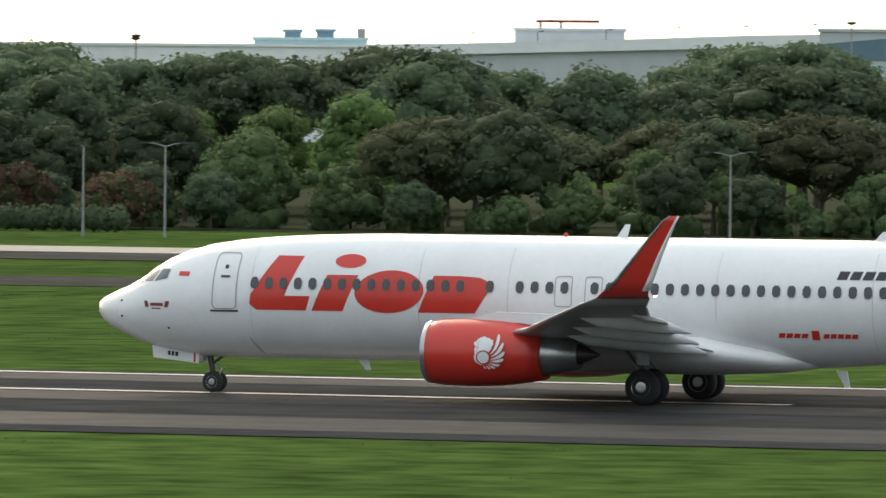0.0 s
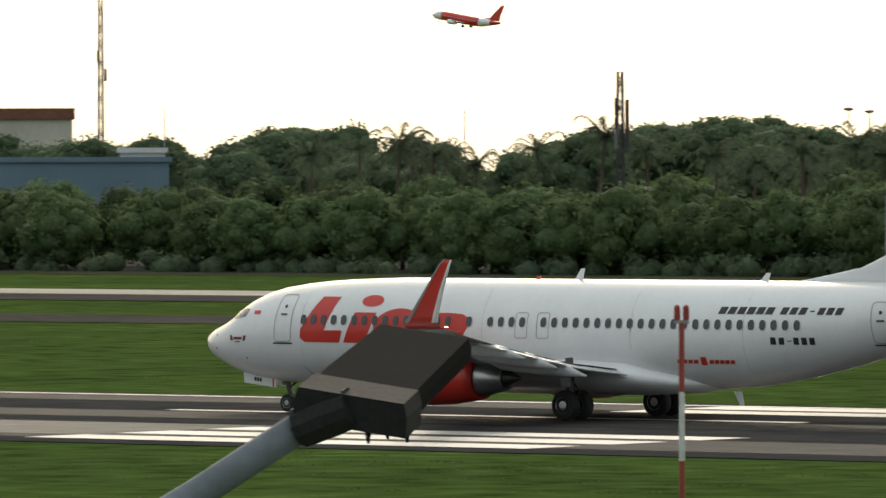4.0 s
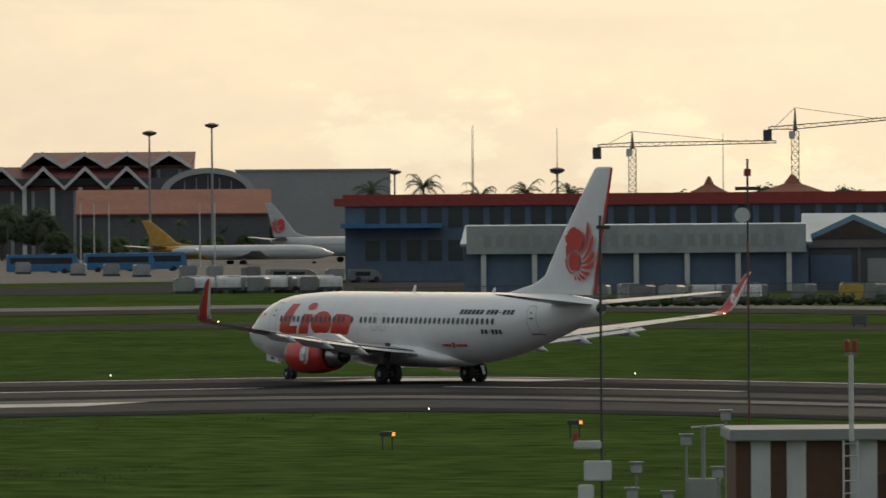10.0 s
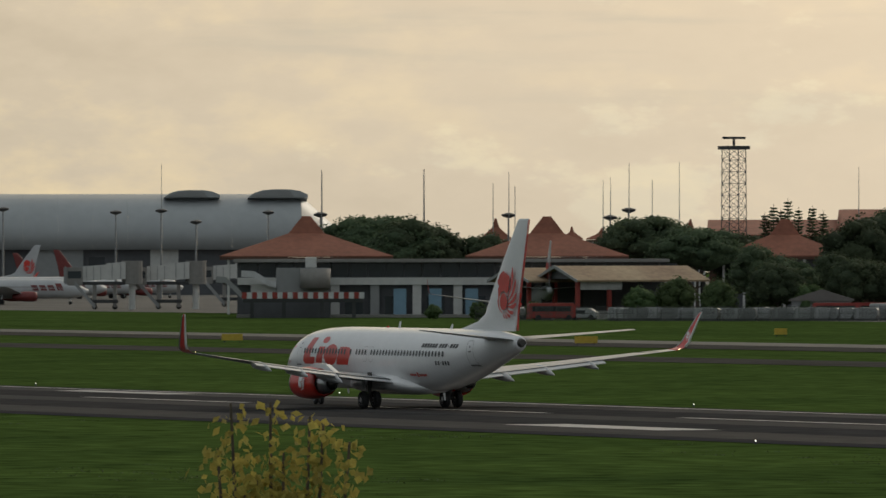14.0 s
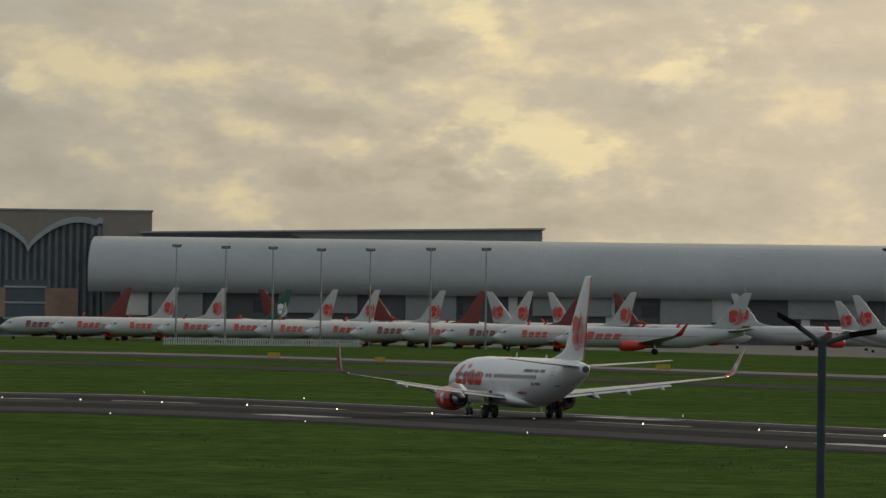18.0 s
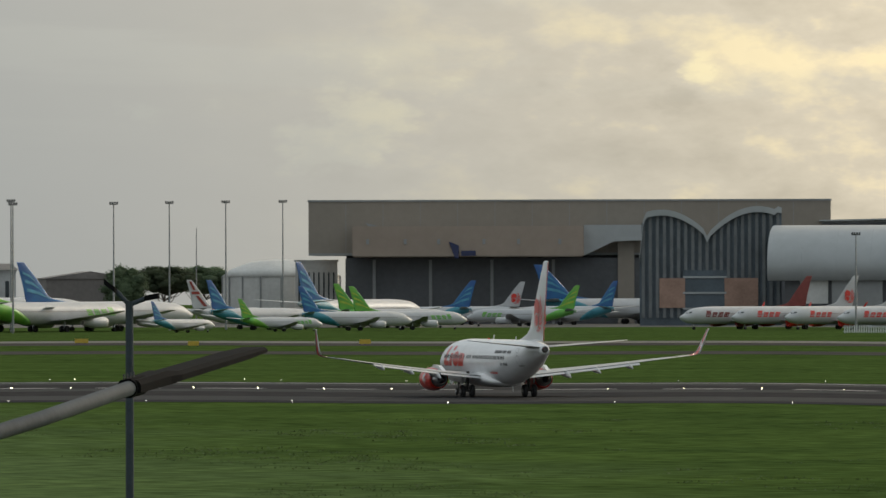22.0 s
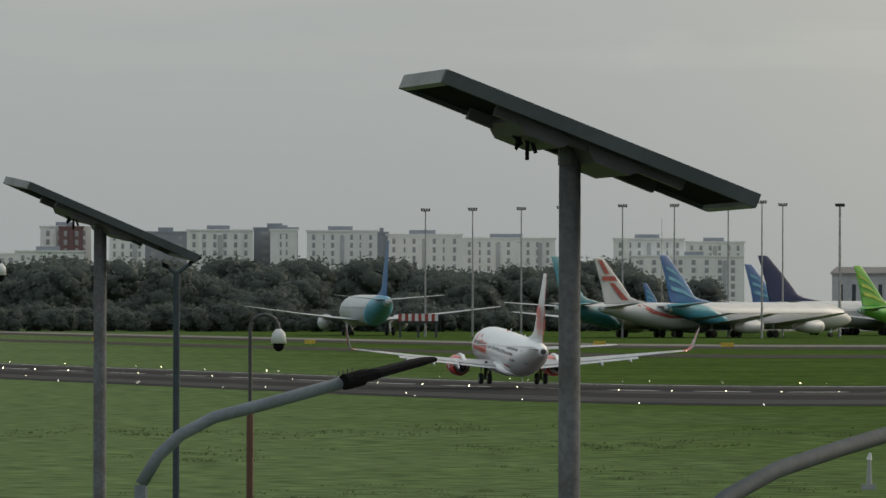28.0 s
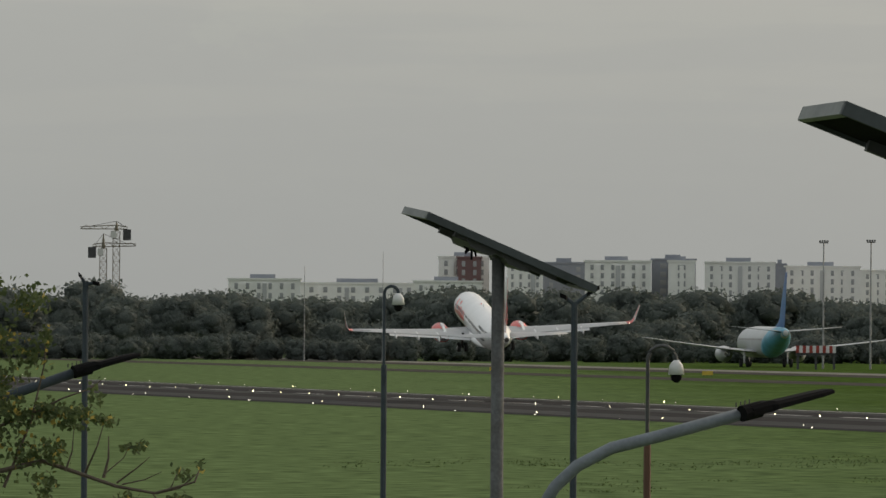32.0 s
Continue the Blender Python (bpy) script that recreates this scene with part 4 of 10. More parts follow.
LEAF = leaf_material("dark_foliage", (0.074, 0.104, 0.060), (0.112, 0.150, 0.080))
LEAF_LIGHT = leaf_material("light_foliage", (0.088, 0.132, 0.058), (0.128, 0.178, 0.074))
LEAF_BRIGHT = leaf_material("fresh_green_foliage", (0.100, 0.156, 0.052), (0.140, 0.205, 0.064))
LEAF_OLIVE = leaf_material("olive_foliage", (0.090, 0.106, 0.058), (0.126, 0.140, 0.070))
# greyer, paler leaves: distance haze is put into their colour
LEAF_HAZED = leaf_material("dusty_foliage", (0.104, 0.124, 0.114), (0.128, 0.150, 0.136))
LEAF_PALM = leaf_material("palm_fronds", (0.080, 0.106, 0.066), (0.115, 0.142, 0.082))
LEAF_PINK = leaf_material("flowering_foliage", (0.050, 0.075, 0.026), (0.150, 0.066, 0.060))
LEAF_DRY = leaf_material("yellowish_foliage", (0.27, 0.22, 0.06), (0.40, 0.33, 0.09))
BARK = surface("bark", (0.11, 0.085, 0.065), 0.9, vary=0.3, scale=2, bump=0.6, bump_scale=10)


def add_leaf(bm, c, n, size, rng):
    side = n.cross(Vector((rng.uniform(-1, 1), rng.uniform(-1, 1), rng.uniform(-1, 1)))).normalized()
    up = n.cross(side)
    a, b = size * rng.uniform(0.7, 1.2), size * rng.uniform(0.5, 0.9)
    v = [bm.verts.new(c + side * a * x + up * b * y + n * (0.12 * size * z)) for x, y, z in ((-0.5, 0, 0), (0, -0.5, 0.6), (0.55, 0, 0), (0, 0.5, 0.6))]
    bm.faces.new(v)


def add_spray(bm, c, n, size, rng):
    """A small three-cornered spray of leaves that lies along a clump."""
    side = n.cross(Vector((rng.uniform(-1, 1), rng.uniform(-1, 1), rng.uniform(-1, 1)))).normalized()
    up = n.cross(side)
    bm.faces.new([bm.verts.new(c + side * size * x + up * size * y + n * size * z) for x, y, z in ((-0.55, -0.3, -0.1), (0.6, -0.15, 0.08), (-0.05, 0.6, 0.12))])


def add_lump(bm, c, r, rng, squash=0.8, fine=1):
    """An uneven rounded clump of foliage."""
    made = bmesh.ops.create_icosphere(bm, subdivisions=fine, radius=1.0)["verts"]
    shift = Vector((rng.uniform(0, 50), rng.uniform(0, 50), rng.uniform(0, 50)))
    for v in made:
        q = r * (1 + 0.30 * noise.noise(v.co * 1.3 + shift) + 0.16 * noise.noise(v.co * 3.1 + shift))
        v.co = Vector(c) + Vector((v.co.x * q, v.co.y * q, v.co.z * q * squash))
    for v in made:
        for f in v.link_faces:
            f.smooth = True


def broadleaf(seed, height, spread, base, material, label, leaves=1100, lumps=34, size=0.34, name="tree", flat=0.75, low=-0.6, rough=1.0):
    """A tapered trunk with limbs, and a crown of overlapping clumps set with leaves; low: how far down its sides the crown hangs."""
    rng = random.Random(seed)
    tree = thing(name, label, "tree")
    trunk = [(0, 0, -0.1)]
    for i in range(1, 5):
        trunk.append((rng.uniform(-0.2, 0.2) * i * 0.4, rng.uniform(-0.2, 0.2) * i * 0.4, height * 0.13 * i))
    bm = tube(trunk, [0.028 * height, 0.022 * height, 0.018 * height, 0.014 * height, 0.008 * height], 7)
    deep, half = (height - base) / 2, spread / 2
    each = 0.62 * math.sqrt(4 * math.pi * (half * half * 0.55 + half * deep * 0.45) * 0.75 / lumps)
    centres = []
    for i in range(lumps):
        up = low + (0.98 - low) * (i + 0.5) / lumps
        a, w = i * 2.39996 + rng.uniform(-0.35, 0.35), math.sqrt(1 - up * up)
        r = each * rng.uniform(0.72, 1.3)
        out = rng.uniform(0.82, 1.06)
        centres.append((Vector((math.cos(a) * w * (half - each * 0.75) * out, math.sin(a) * w * (half - each * 0.75) * out, base + deep + up * (deep - each * flat * 0.7) * out)), r))
    for c, r in centres[::3]:
        s = Vector(trunk[rng.choice((2, 3))])
        mid = (s + c) / 2 + Vector((0, 0, -0.05 * height))
        add_tube(bm, [s, mid, c], [0.009 * height, 0.006 * height, 0.003 * height], 5)
    part("trunk", bm, BARK, tree)
    bm = bmesh.new()
    for q, dz in ((0.0, 0.0), (1.0, 0.05), (3.1, -0.05)):
        add_lump(bm, (math.cos(q) * half * (0.3 if q else 0), math.sin(q) * half * (0.3 if q else 0), base + deep * (1 + dz)), half * 0.6, rng, min(1.0, deep / half))
    for c, r in centres:
        add_lump(bm, c, r * (1.0 - 0.14 * rough), rng, flat)
        for i in range(leaves // lumps):
            n = Vector((rng.gauss(0, 1), rng.gauss(0, 1), rng.gauss(0.25, 1))).normalized()
            p = c + Vector((n.x * r, n.y * r, n.z * r * flat)) * (1.0 - 0.16 * rough + 0.34 * rough * rng.random() ** 1.5 + 0.14 * rough * noise.noise(n * 2.3 + c))
            add_spray(bm, p, (n + Vector((rng.gauss(0, 0.42), rng.gauss(0, 0.42), rng.gauss(0.15, 0.42))) * rough).normalized(), size * rng.uniform(0.7, 1.5), rng)
    tallest = max(v.co.z for v in bm.verts)
    for v in bm.verts:
        v.co.z *= height / tallest
    part("crown", bm, material, tree)
    return tree


def palm(seed, height, label="tall palm with drooping green fronds"):
    rng = random.Random(seed)
    tree = thing("palm_tree", label, "palm tree")
    lean = rng.uniform(-0.8, 0.8)
    trunk = [(lean * (i / 6) ** 2, 0.2 * lean * i / 6, height * 0.82 * i / 6 - (0.1 if i == 0 else 0)) for i in range(7)]
    part("trunk", tube(trunk, [0.24, 0.18, 0.16, 0.15, 0.14, 0.13, 0.14], 8), BARK, tree)
    top = Vector(trunk[-1])
    bm = bmesh.new()
    for k in range(24):
        a, rise = 2 * math.pi * k / 24 + rng.uniform(-0.25, 0.25), rng.uniform(-0.35, 1.5)
        length = rng.uniform(3.2, 4.3)
        out, spine = Vector((math.cos(a), math.sin(a), 0)), []
        for i in range(9):
            u = i / 8
            spine.append(top + out * length * u * (0.9 - 0.2 * u) + Vector((0, 0, length * (rise * u - (0.42 + 0.42 * max(rise, 0)) * u * u))))
        side = Vector((-math.sin(a), math.cos(a), 0))
        add_tube(bm, spine, [0.05, 0.045, 0.04, 0.035, 0.03, 0.025, 0.02, 0.015, 0.01], 3)
        for p, q in zip(spine, spine[1:]):
            for s in (-1, 1):
                for h in (0.0, 0.33, 0.66):
                    b = p + (q - p) * h
                    tip = b + (q - p) * 1.1 + side * s * rng.uniform(0.3, 0.6) + Vector((0, 0, -rng.uniform(0.08, 0.4)))
                    bm.faces.new([bm.verts.new(b), bm.verts.new(b + (q - p) * 0.24), bm.verts.new(tip)])
    part("fronds", bm, LEAF_PALM, tree)
    return tree


def conifer(seed, height):
    rng = random.Random(seed)
    tree = thing("conifer", "slender dark conifer with tiered branches", "tree")
    part("trunk", tube([(0, 0, 0), (0, 0, height)], [0.25, 0.04], 6), BARK, tree)
    bm = bmesh.new()
    for i in range(26):
        z = height * (0.2 + 0.78 * i / 26)
        reach = height * 0.12 * (1 - i / 27) + 0.35
        for k in range(9):
            a = rng.uniform(0, 2 * math.pi)
            o = Vector((math.cos(a), math.sin(a), 0))
            for j in range(3):
                add_leaf(bm, Vector((0, 0, z)) + o * reach * (0.4 + 0.3 * j) + Vector((0, 0, 0.12 * reach * j)), Vector((rng.gauss(0, 0.4), rng.gauss(0, 0.4), 1)).normalized(), 0.8, rng)
    part("needles", bm, LEAF, tree)
    return tree


# ---- the wood across the runway ----
GREEN = "broad dark green tree at the edge of the wood"
KINDS = [broadleaf(11, 7.6, 7.6, -0.4, LEAF_LIGHT, "dense low green tree along the airfield edge", 3200, 26, 0.31, flat=0.85, low=-0.8),
         broadleaf(12, 7.2, 7.2, -0.4, LEAF_LIGHT, "bushy bright green tree along the airfield edge", 3100, 25, 0.31, flat=0.85, low=-0.8),
         broadleaf(13, 11.0, 10.5, 1.2, LEAF, GREEN, 3400, 30, 0.37),
         broadleaf(14, 13.0, 15.0, 5.0, LEAF, "tall spreading dark green tree in the wood", 4200, 40, 0.38, flat=0.5, low=-0.35),
         broadleaf(15, 12.4, 10.0, 2.0, LEAF, "tall rounded dark green tree in the wood", 3500, 32, 0.37),
         broadleaf(16, 5.0, 6.5, -0.2, LEAF_PINK, "shrub with pink blossom among green leaves", 2200, 18, 0.36),
         broadleaf(17, 10.5, 7.0, 0.6, LEAF_BRIGHT, "upright bright green tree in the wood", 3200, 28, 0.32),
         broadleaf(18, 9.6, 12.0, 2.8, LEAF_OLIVE, "broad olive-green tree with a layered flat crown", 3600, 34, 0.36, flat=0.5, low=-0.4)]
PALMS = [palm(21, 11.5), palm(22, 12.5), palm(23, 10.2)]


SET_OUT = []


def join_trees(name, label, spots, kind="stuff", foliage=None):
    """Many trees as one mesh; spots: a tree to take after and the pose of each."""
    co, loops, starts, mats, base, count = [], [], [], [], 0, 0
    kept = {}
    for tree, m in spots:
        if tree.name not in kept:
            kept[tree.name] = []
            for i, child in enumerate(sorted(tree.children, key=lambda c: c.name, reverse=True)):
                me = child.data
                v, l, st = np.empty(len(me.vertices) * 3), np.empty(len(me.loops), int), np.empty(len(me.polygons), int)
                me.vertices.foreach_get("co", v)
                me.loops.foreach_get("vertex_index", l)
                me.polygons.foreach_get("loop_start", st)
                kept[tree.name].append((v.reshape(-1, 3), l, st, i))
        a = np.array(m)
        for v, l, st, i in kept[tree.name]:
            co.append(v @ a[:3, :3].T + a[:3, 3])
            loops.append(l + base)
            starts.append(st + count)
            mats.append(np.full(len(st), i))
            base += len(v)
            count += len(l)
    me = bpy.data.meshes.new(name)
    co, loops, starts, mats = (np.concatenate(x) for x in (co, loops, starts, mats))
    me.vertices.add(len(co))
    me.loops.add(len(loops))
    me.polygons.add(len(starts))
    me.vertices.foreach_set("co", co.astype(np.float32).ravel())
    me.loops.foreach_set("vertex_index", loops.astype(np.int32))
    me.polygons.foreach_set("loop_start", starts.astype(np.int32))
    me.polygons.foreach_set("material_index", mats.astype(np.int32))
    me.materials.append(BARK)
    me.materials.append(foliage or LEAF)
    me.update(calc_edges=True)
    return tagged(new(name, me), label, "trees", kind=kind)


def tree_pose(x, y, size):
    return put(x, y, 0, rnd.uniform(0, 360)) @ Matrix.Diagonal((size, size, size * rnd.uniform(0.94, 1.06), 1))


def plant(kind, x, y, size=1.0, turn=0.0, group="trees of the wood"):
    m = put(x, y, 0, turn)
    ob = copy_thing(kind, m) if kind in SET_OUT else kind
    if ob is kind:
        ob.matrix_world = m
        SET_OUT.append(kind)
    ob.scale = (size, size, size * random.uniform(0.94, 1.06))
    return tagged(ob, group=group)


rnd = random.Random(5)
DOME_GAP = (29.95, 32.1)


def row(kinds, b0, b1, y, spread, gap, lo, hi, group="trees of the wood", joined=None):
    """Trees along a line across the runway, from bearing to bearing."""
    x, x1 = -y * math.tan(radians(b0)), -y * math.tan(radians(b1))
    while x > x1:
        k, yy, size = rnd.choice(kinds), y + rnd.uniform(-spread, spread), rnd.uniform(lo, hi)
        if 640 < y < 660 and math.degrees(math.atan2(-x, yy)) < 29.6:
            size *= float(np.interp(math.degrees(math.atan2(-x, yy)), (21.9, 24.6, 25.2, 25.6, 27.2, 27.7, 29.6), (0.96, 0.95, 1.14, 1.22, 1.18, 1.06, 1.02)))
        if yy > 590 and DOME_GAP[0] < math.degrees(math.atan2(-x, yy)) < DOME_GAP[1]:
            size *= 0.97
        if joined is not None:
            joined.append((k, tree_pose(x, yy, size)))
        else:
            plant(k, x, yy, size, rnd.uniform(0, 360), group)
        x -= gap * rnd.uniform(0.75, 1.3)


BEHIND = []
row([KINDS[0], KINDS[2], KINDS[0]], 15.5, 29.0, 545, 2, 6.0, 0.30, 0.5)
row([KINDS[0], KINDS[2], KINDS[4], KINDS[0], KINDS[7]], 15.5, 28.0, 553, 5, 6.4, 0.55, 0.9)
row([KINDS[2], KINDS[6], KINDS[0], KINDS[4], KINDS[7], KINDS[2]], 15.5, 29.0, 574, 6, 7.5, 0.70, 0.98)
row([KINDS[3], KINDS[4], KINDS[7], KINDS[3]], 15.5, 29.0, 606, 8, 9.0, 0.86, 1.0)
row([KINDS[3], KINDS[3], KINDS[4]], 15.5, 30.0, 650, 10, 10.0, 0.92, 1.08, joined=BEHIND)
row([KINDS[4], KINDS[2]], 22.0, 29.8, 630, 6, 8.0, 0.94, 1.04, joined=BEHIND)
row([KINDS[0], KINDS[0], KINDS[1]], 27.5, 43.7, 562, 4, 5.0, 0.9, 1.02)
row([KINDS[0], KINDS[1]], 28.5, 43.7, 575, 4, 6.5, 0.98, 1.12)
row([KINDS[2], KINDS[4]], 29.0, 43.7, 685, 12, 10.5, 0.85, 1.04, joined=BEHIND)
row([KINDS[4], KINDS[3]], 29.0, 36.0, 735, 10, 11.0, 0.98, 1.12, joined=BEHIND)
row([KINDS[4], KINDS[3], KINDS[2]], 36.0, 43.8, 745, 14, 8.5, 1.0, 1.2, joined=BEHIND)
for b, r, s in ((26.702, 642, 14.75), (26.437, 650, 14.21), (26.134, 640, 13.81), (21.885, 648, 13.40), (21.563, 655, 13.62), (21.241, 648, 13.15), (20.938, 652, 13.00), (22.476, 640, 13.22), (22.059, 650, 12.37), (17.44, 645, 14.9), (17.62, 652, 14.2), (17.3, 650, 13.9), (18.66, 640, 13.6), (18.114, 650, 13.5), (19.95, 640, 13.7), (19.7, 650, 13.2)):
    BEHIND.append((KINDS[3 if int(b * 40) % 2 else 4], tree_pose(-r * math.sin(radians(b)), r * math.cos(radians(b)), s / (12.7 if b > 26 else 13.8))))
join_trees("wood_behind", "dense dark green trees at the back of the wood", BEHIND)
for b, r, z in ((33.981, 760, 14.33), (34.182, 760, 13.70), (34.342, 765, 12.98), (34.607, 770, 13.38), (32.691, 760, 13.05), (32.577, 765, 13.47), (32.475, 760, 13.13), (32.198, 770, 12.79), (34.797, 770, 13.29), (38.441, 790, 12.97), (38.118, 800, 13.52), (37.890, 790, 13.73), (37.655, 795, 13.01), (35.727, 770, 12.94), (35.158, 770, 13.27), (35.499, 775, 12.80)):
    plant(PALMS[int(z * 7) % 3], -r * math.sin(radians(b)), r * math.cos(radians(b)), z / (12.6, 13.6, 11.3)[int(z * 7) % 3], z * 90, "palms of the wood")
row(PALMS, 29.5, 38.9, 655, 18, 7.5, 0.85, 1.12, "palms of the wood")
for b, y, s in ((22.6, 541, 0.9), (21.9, 541, 0.85), (23.1, 540, 0.8), (15.6, 545, 1.2)):
    plant(KINDS[5], -y * math.tan(radians(b)), y, s, b * 40)


def hedge(b0, b1, y, high, r=None, label="clipped dark green hedge before the wood"):
    rng = random.Random(int(b0 * 10))
    bm = bmesh.new()
    spots = []
    if r:
        for i in range(int(radians(b1 - b0) * r / 1.3)):
            a = radians(b0) + i * 1.3 / r
            spots.append((-r * math.sin(a), r * math.cos(a)))
    else:
        x, x1 = -y * math.tan(radians(b0)), -y * math.tan(radians(b1))
        while x > x1:
            spots.append((x, y))
            x -= 0.9
    for x, yy in spots:
        px, py, s = bend(x, yy)
        high_here = high if not r else high * rng.uniform(0.4, 1.3)
        add_lump(bm, (px, py, high_here * 0.46), 0.72, rng, high_here * 0.6)
        for i in range(24 if r else 70):
            n = Vector((rng.gauss(0, 1), rng.gauss(0, 1), rng.gauss(0.3, 1))).normalized()
            add_spray(bm, Vector((px + n.x * 0.75, py + n.y * 0.75, high_here * (0.5 + n.z * rng.uniform(0.4, 0.56)))), (n + Vector((rng.gauss(0, 0.5), rng.gauss(0, 0.5), 0))).normalized(), 0.36, rng)
    return tagged(part("hedge", bm, LEAF), label, "hedge", kind="stuff")


hedge(21.9, 27.2, 531, 1.75)


def undergrowth(b0, b1, y, gap, lo, hi, seed, leaf):
    """Rank bushes of uneven height that close the gaps between the front trees."""
    rng, bm = random.Random(seed), bmesh.new()
    x, x1 = -y * math.tan(radians(b0)), -y * math.tan(radians(b1))
    while x > x1:
        px, py, turn = bend(x, y + rng.uniform(-2.5, 2.5))
        high = lo + (hi - lo) * rng.random() ** 1.6
        for k in range(3 if hi < 3 else 4):
            c, r = Vector((px + rng.uniform(-1, 1), py + rng.uniform(-1, 1), high * (0.15 + 0.22 * k))), rng.uniform(0.8, 1.25) * (1.15 - 0.16 * k)
            add_lump(bm, c, r, rng, 0.9)
            for i in range(34):
                n = Vector((rng.gauss(0, 1), rng.gauss(-0.4, 1), rng.gauss(0.3, 1))).normalized()
                add_spray(bm, c + n * r * rng.uniform(0.9, 1.25), (n + Vector((rng.gauss(0, 0.5), rng.gauss(0, 0.5), rng.gauss(0, 0.5)))).normalized(), 0.3 * rng.uniform(0.7, 1.5), rng)
        x -= gap * rng.uniform(0.7, 1.3)
    return tagged(part("undergrowth", bm, leaf), "rank green bushes under the trees of the wood", "bushes", kind="stuff")


undergrowth(15.5, 28.4, 549, 2.3, 1.4, 4.6, 8, LEAF_LIGHT)
undergrowth(28.4, 43.7, 558, 2.2, 0.5, 2.0, 9, LEAF)


# ---- kinds of built things; local x to the right, y away, z up ----
def facing(bearing, r, z=0.0, turn=0.0):
    """A pose at a bearing of the plan that faces the roof from which the airfield is seen."""
    return polar(bearing, r, z, bearing + turn)


STEEL = surface("galvanised_steel", (0.33, 0.34, 0.35), 0.42, 0.6, vary=0.12, scale=2)
DARK_STEEL = surface("dark_steel", (0.07, 0.072, 0.075), 0.5, 0.4, vary=0.12, scale=2)
CREAM = surface("cream_wall", (0.55, 0.52, 0.46), 0.8, vary=0.08, scale=0.15, bump=0.1)
PALE = surface("pale_wall", (0.62, 0.62, 0.60), 0.8, vary=0.08, scale=0.12, blotch=0.14, bump=0.1)
GREY_WALL = surface("grey_cladding", (0.30, 0.31, 0.31), 0.6, vary=0.06, scale=0.1, blotch=0.12)
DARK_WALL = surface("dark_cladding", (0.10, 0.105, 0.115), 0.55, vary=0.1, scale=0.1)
SHELL = surface("silver_roof_shell", (0.40, 0.42, 0.43), 0.45, 0.25, vary=0.05, scale=0.05, blotch=0.1)
BEIGE = surface("beige_cladding", (0.29, 0.255, 0.215), 0.65, vary=0.05, scale=0.06, blotch=0.1)
BRICK = surface("brick_red_wall", (0.20, 0.085, 0.055), 0.85, vary=0.15, scale=0.2, bump=0.2)
ORANGE = surface("orange_wall", (0.38, 0.135, 0.055), 0.75, vary=0.1, scale=0.2)
TERRACOTTA = surface("terracotta_tiles", (0.28, 0.102, 0.062), 0.8, vary=0.18, scale=0.12, bump=0.4, bump_scale=3)
BLUE_ROOF = surface("pale_blue_sheet", (0.20, 0.34, 0.45), 0.5, vary=0.07, scale=0.1)
BLUE_WALL = surface("blue_sheet_wall", (0.110, 0.165, 0.250), 0.6, vary=0.1, scale=0.1, blotch=0.25)
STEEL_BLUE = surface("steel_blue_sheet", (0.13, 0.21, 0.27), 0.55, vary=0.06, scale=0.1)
TAN_ROOF = surface("weathered_tan_roof", (0.36, 0.27, 0.17), 0.8, vary=0.2, scale=0.12, second=(0.24, 0.16, 0.10))
GREY_ROOF = surface("grey_sheet_roof", (0.19, 0.175, 0.165), 0.7, vary=0.12, scale=0.1)
BROWN = surface("brown_paint", (0.115, 0.055, 0.035), 0.7, vary=0.12, scale=0.5)
RED_STEEL = surface("red_steel_paint", (0.33, 0.045, 0.035), 0.55, vary=0.1, scale=1.5)
WHITE_STEEL = surface("white_steel_paint", (0.66, 0.66, 0.65), 0.5, vary=0.08, scale=1.5)
CRANE_PAINT = surface("crane_paint", (0.17, 0.15, 0.11), 0.6, vary=0.1, scale=1)
SIGN_WHITE = surface("sign_white", (0.66, 0.67, 0.68), 0.6, vary=0.05, scale=0.5)
WINDOW = glass("building_glass", (0.04, 0.05, 0.06), 0.15)


def panes(parent, x0, x1, z0, z1, cols, rows, fill=0.6, y=-0.06, name="window", material=None, high=0.62):
    """Windows in even columns and rows on a wall that faces -y; alike ones share their mesh."""
    w, h = (x1 - x0) / cols, (z1 - z0) / rows
    bm = box(-w * fill / 2, w * fill / 2, -0.05, 0.05, -h * high / 2, h * high / 2)
    first = part(name, bm, material or WINDOW, parent)
    for c in range(cols):
        for r in range(rows):
            ob = first if c == 0 and r == 0 else new(name, first.data)
            ob.parent, ob.location = parent, (x0 + (c + 0.5) * w, y, z0 + (r + 0.5) * h)


def gable_mesh(w, d, z0, z1, over=0.4):
    """A pitched roof whose gable faces -y."""
    return prism([(-w / 2 - over, z0), (w / 2 + over, z0), (w / 2 + over, z0 + 0.25), (0, z1), (-w / 2 - over, z0 + 0.25)], -over, d + over)


def hip_mesh(w, d, z0, z1, top=0.05, over=0.0):
    """A hipped roof with a flared skirt and a short ridge."""
    rings = []
    for k, z in ((1.0, z0), (1.0, z0 + 0.2), (max(top, 0.46), z0 + (z1 - z0) * 0.40), (max(top, 0.21), z0 + (z1 - z0) * 0.58), (top, z1)):
        hw, hd = w / 2 * k + over, d / 2 * k + over
        rings.append([(-hw, d / 2 - hd, z), (hw, d / 2 - hd, z), (hw, d / 2 + hd, z), (-hw, d / 2 + hd, z)])
    return loft(rings)


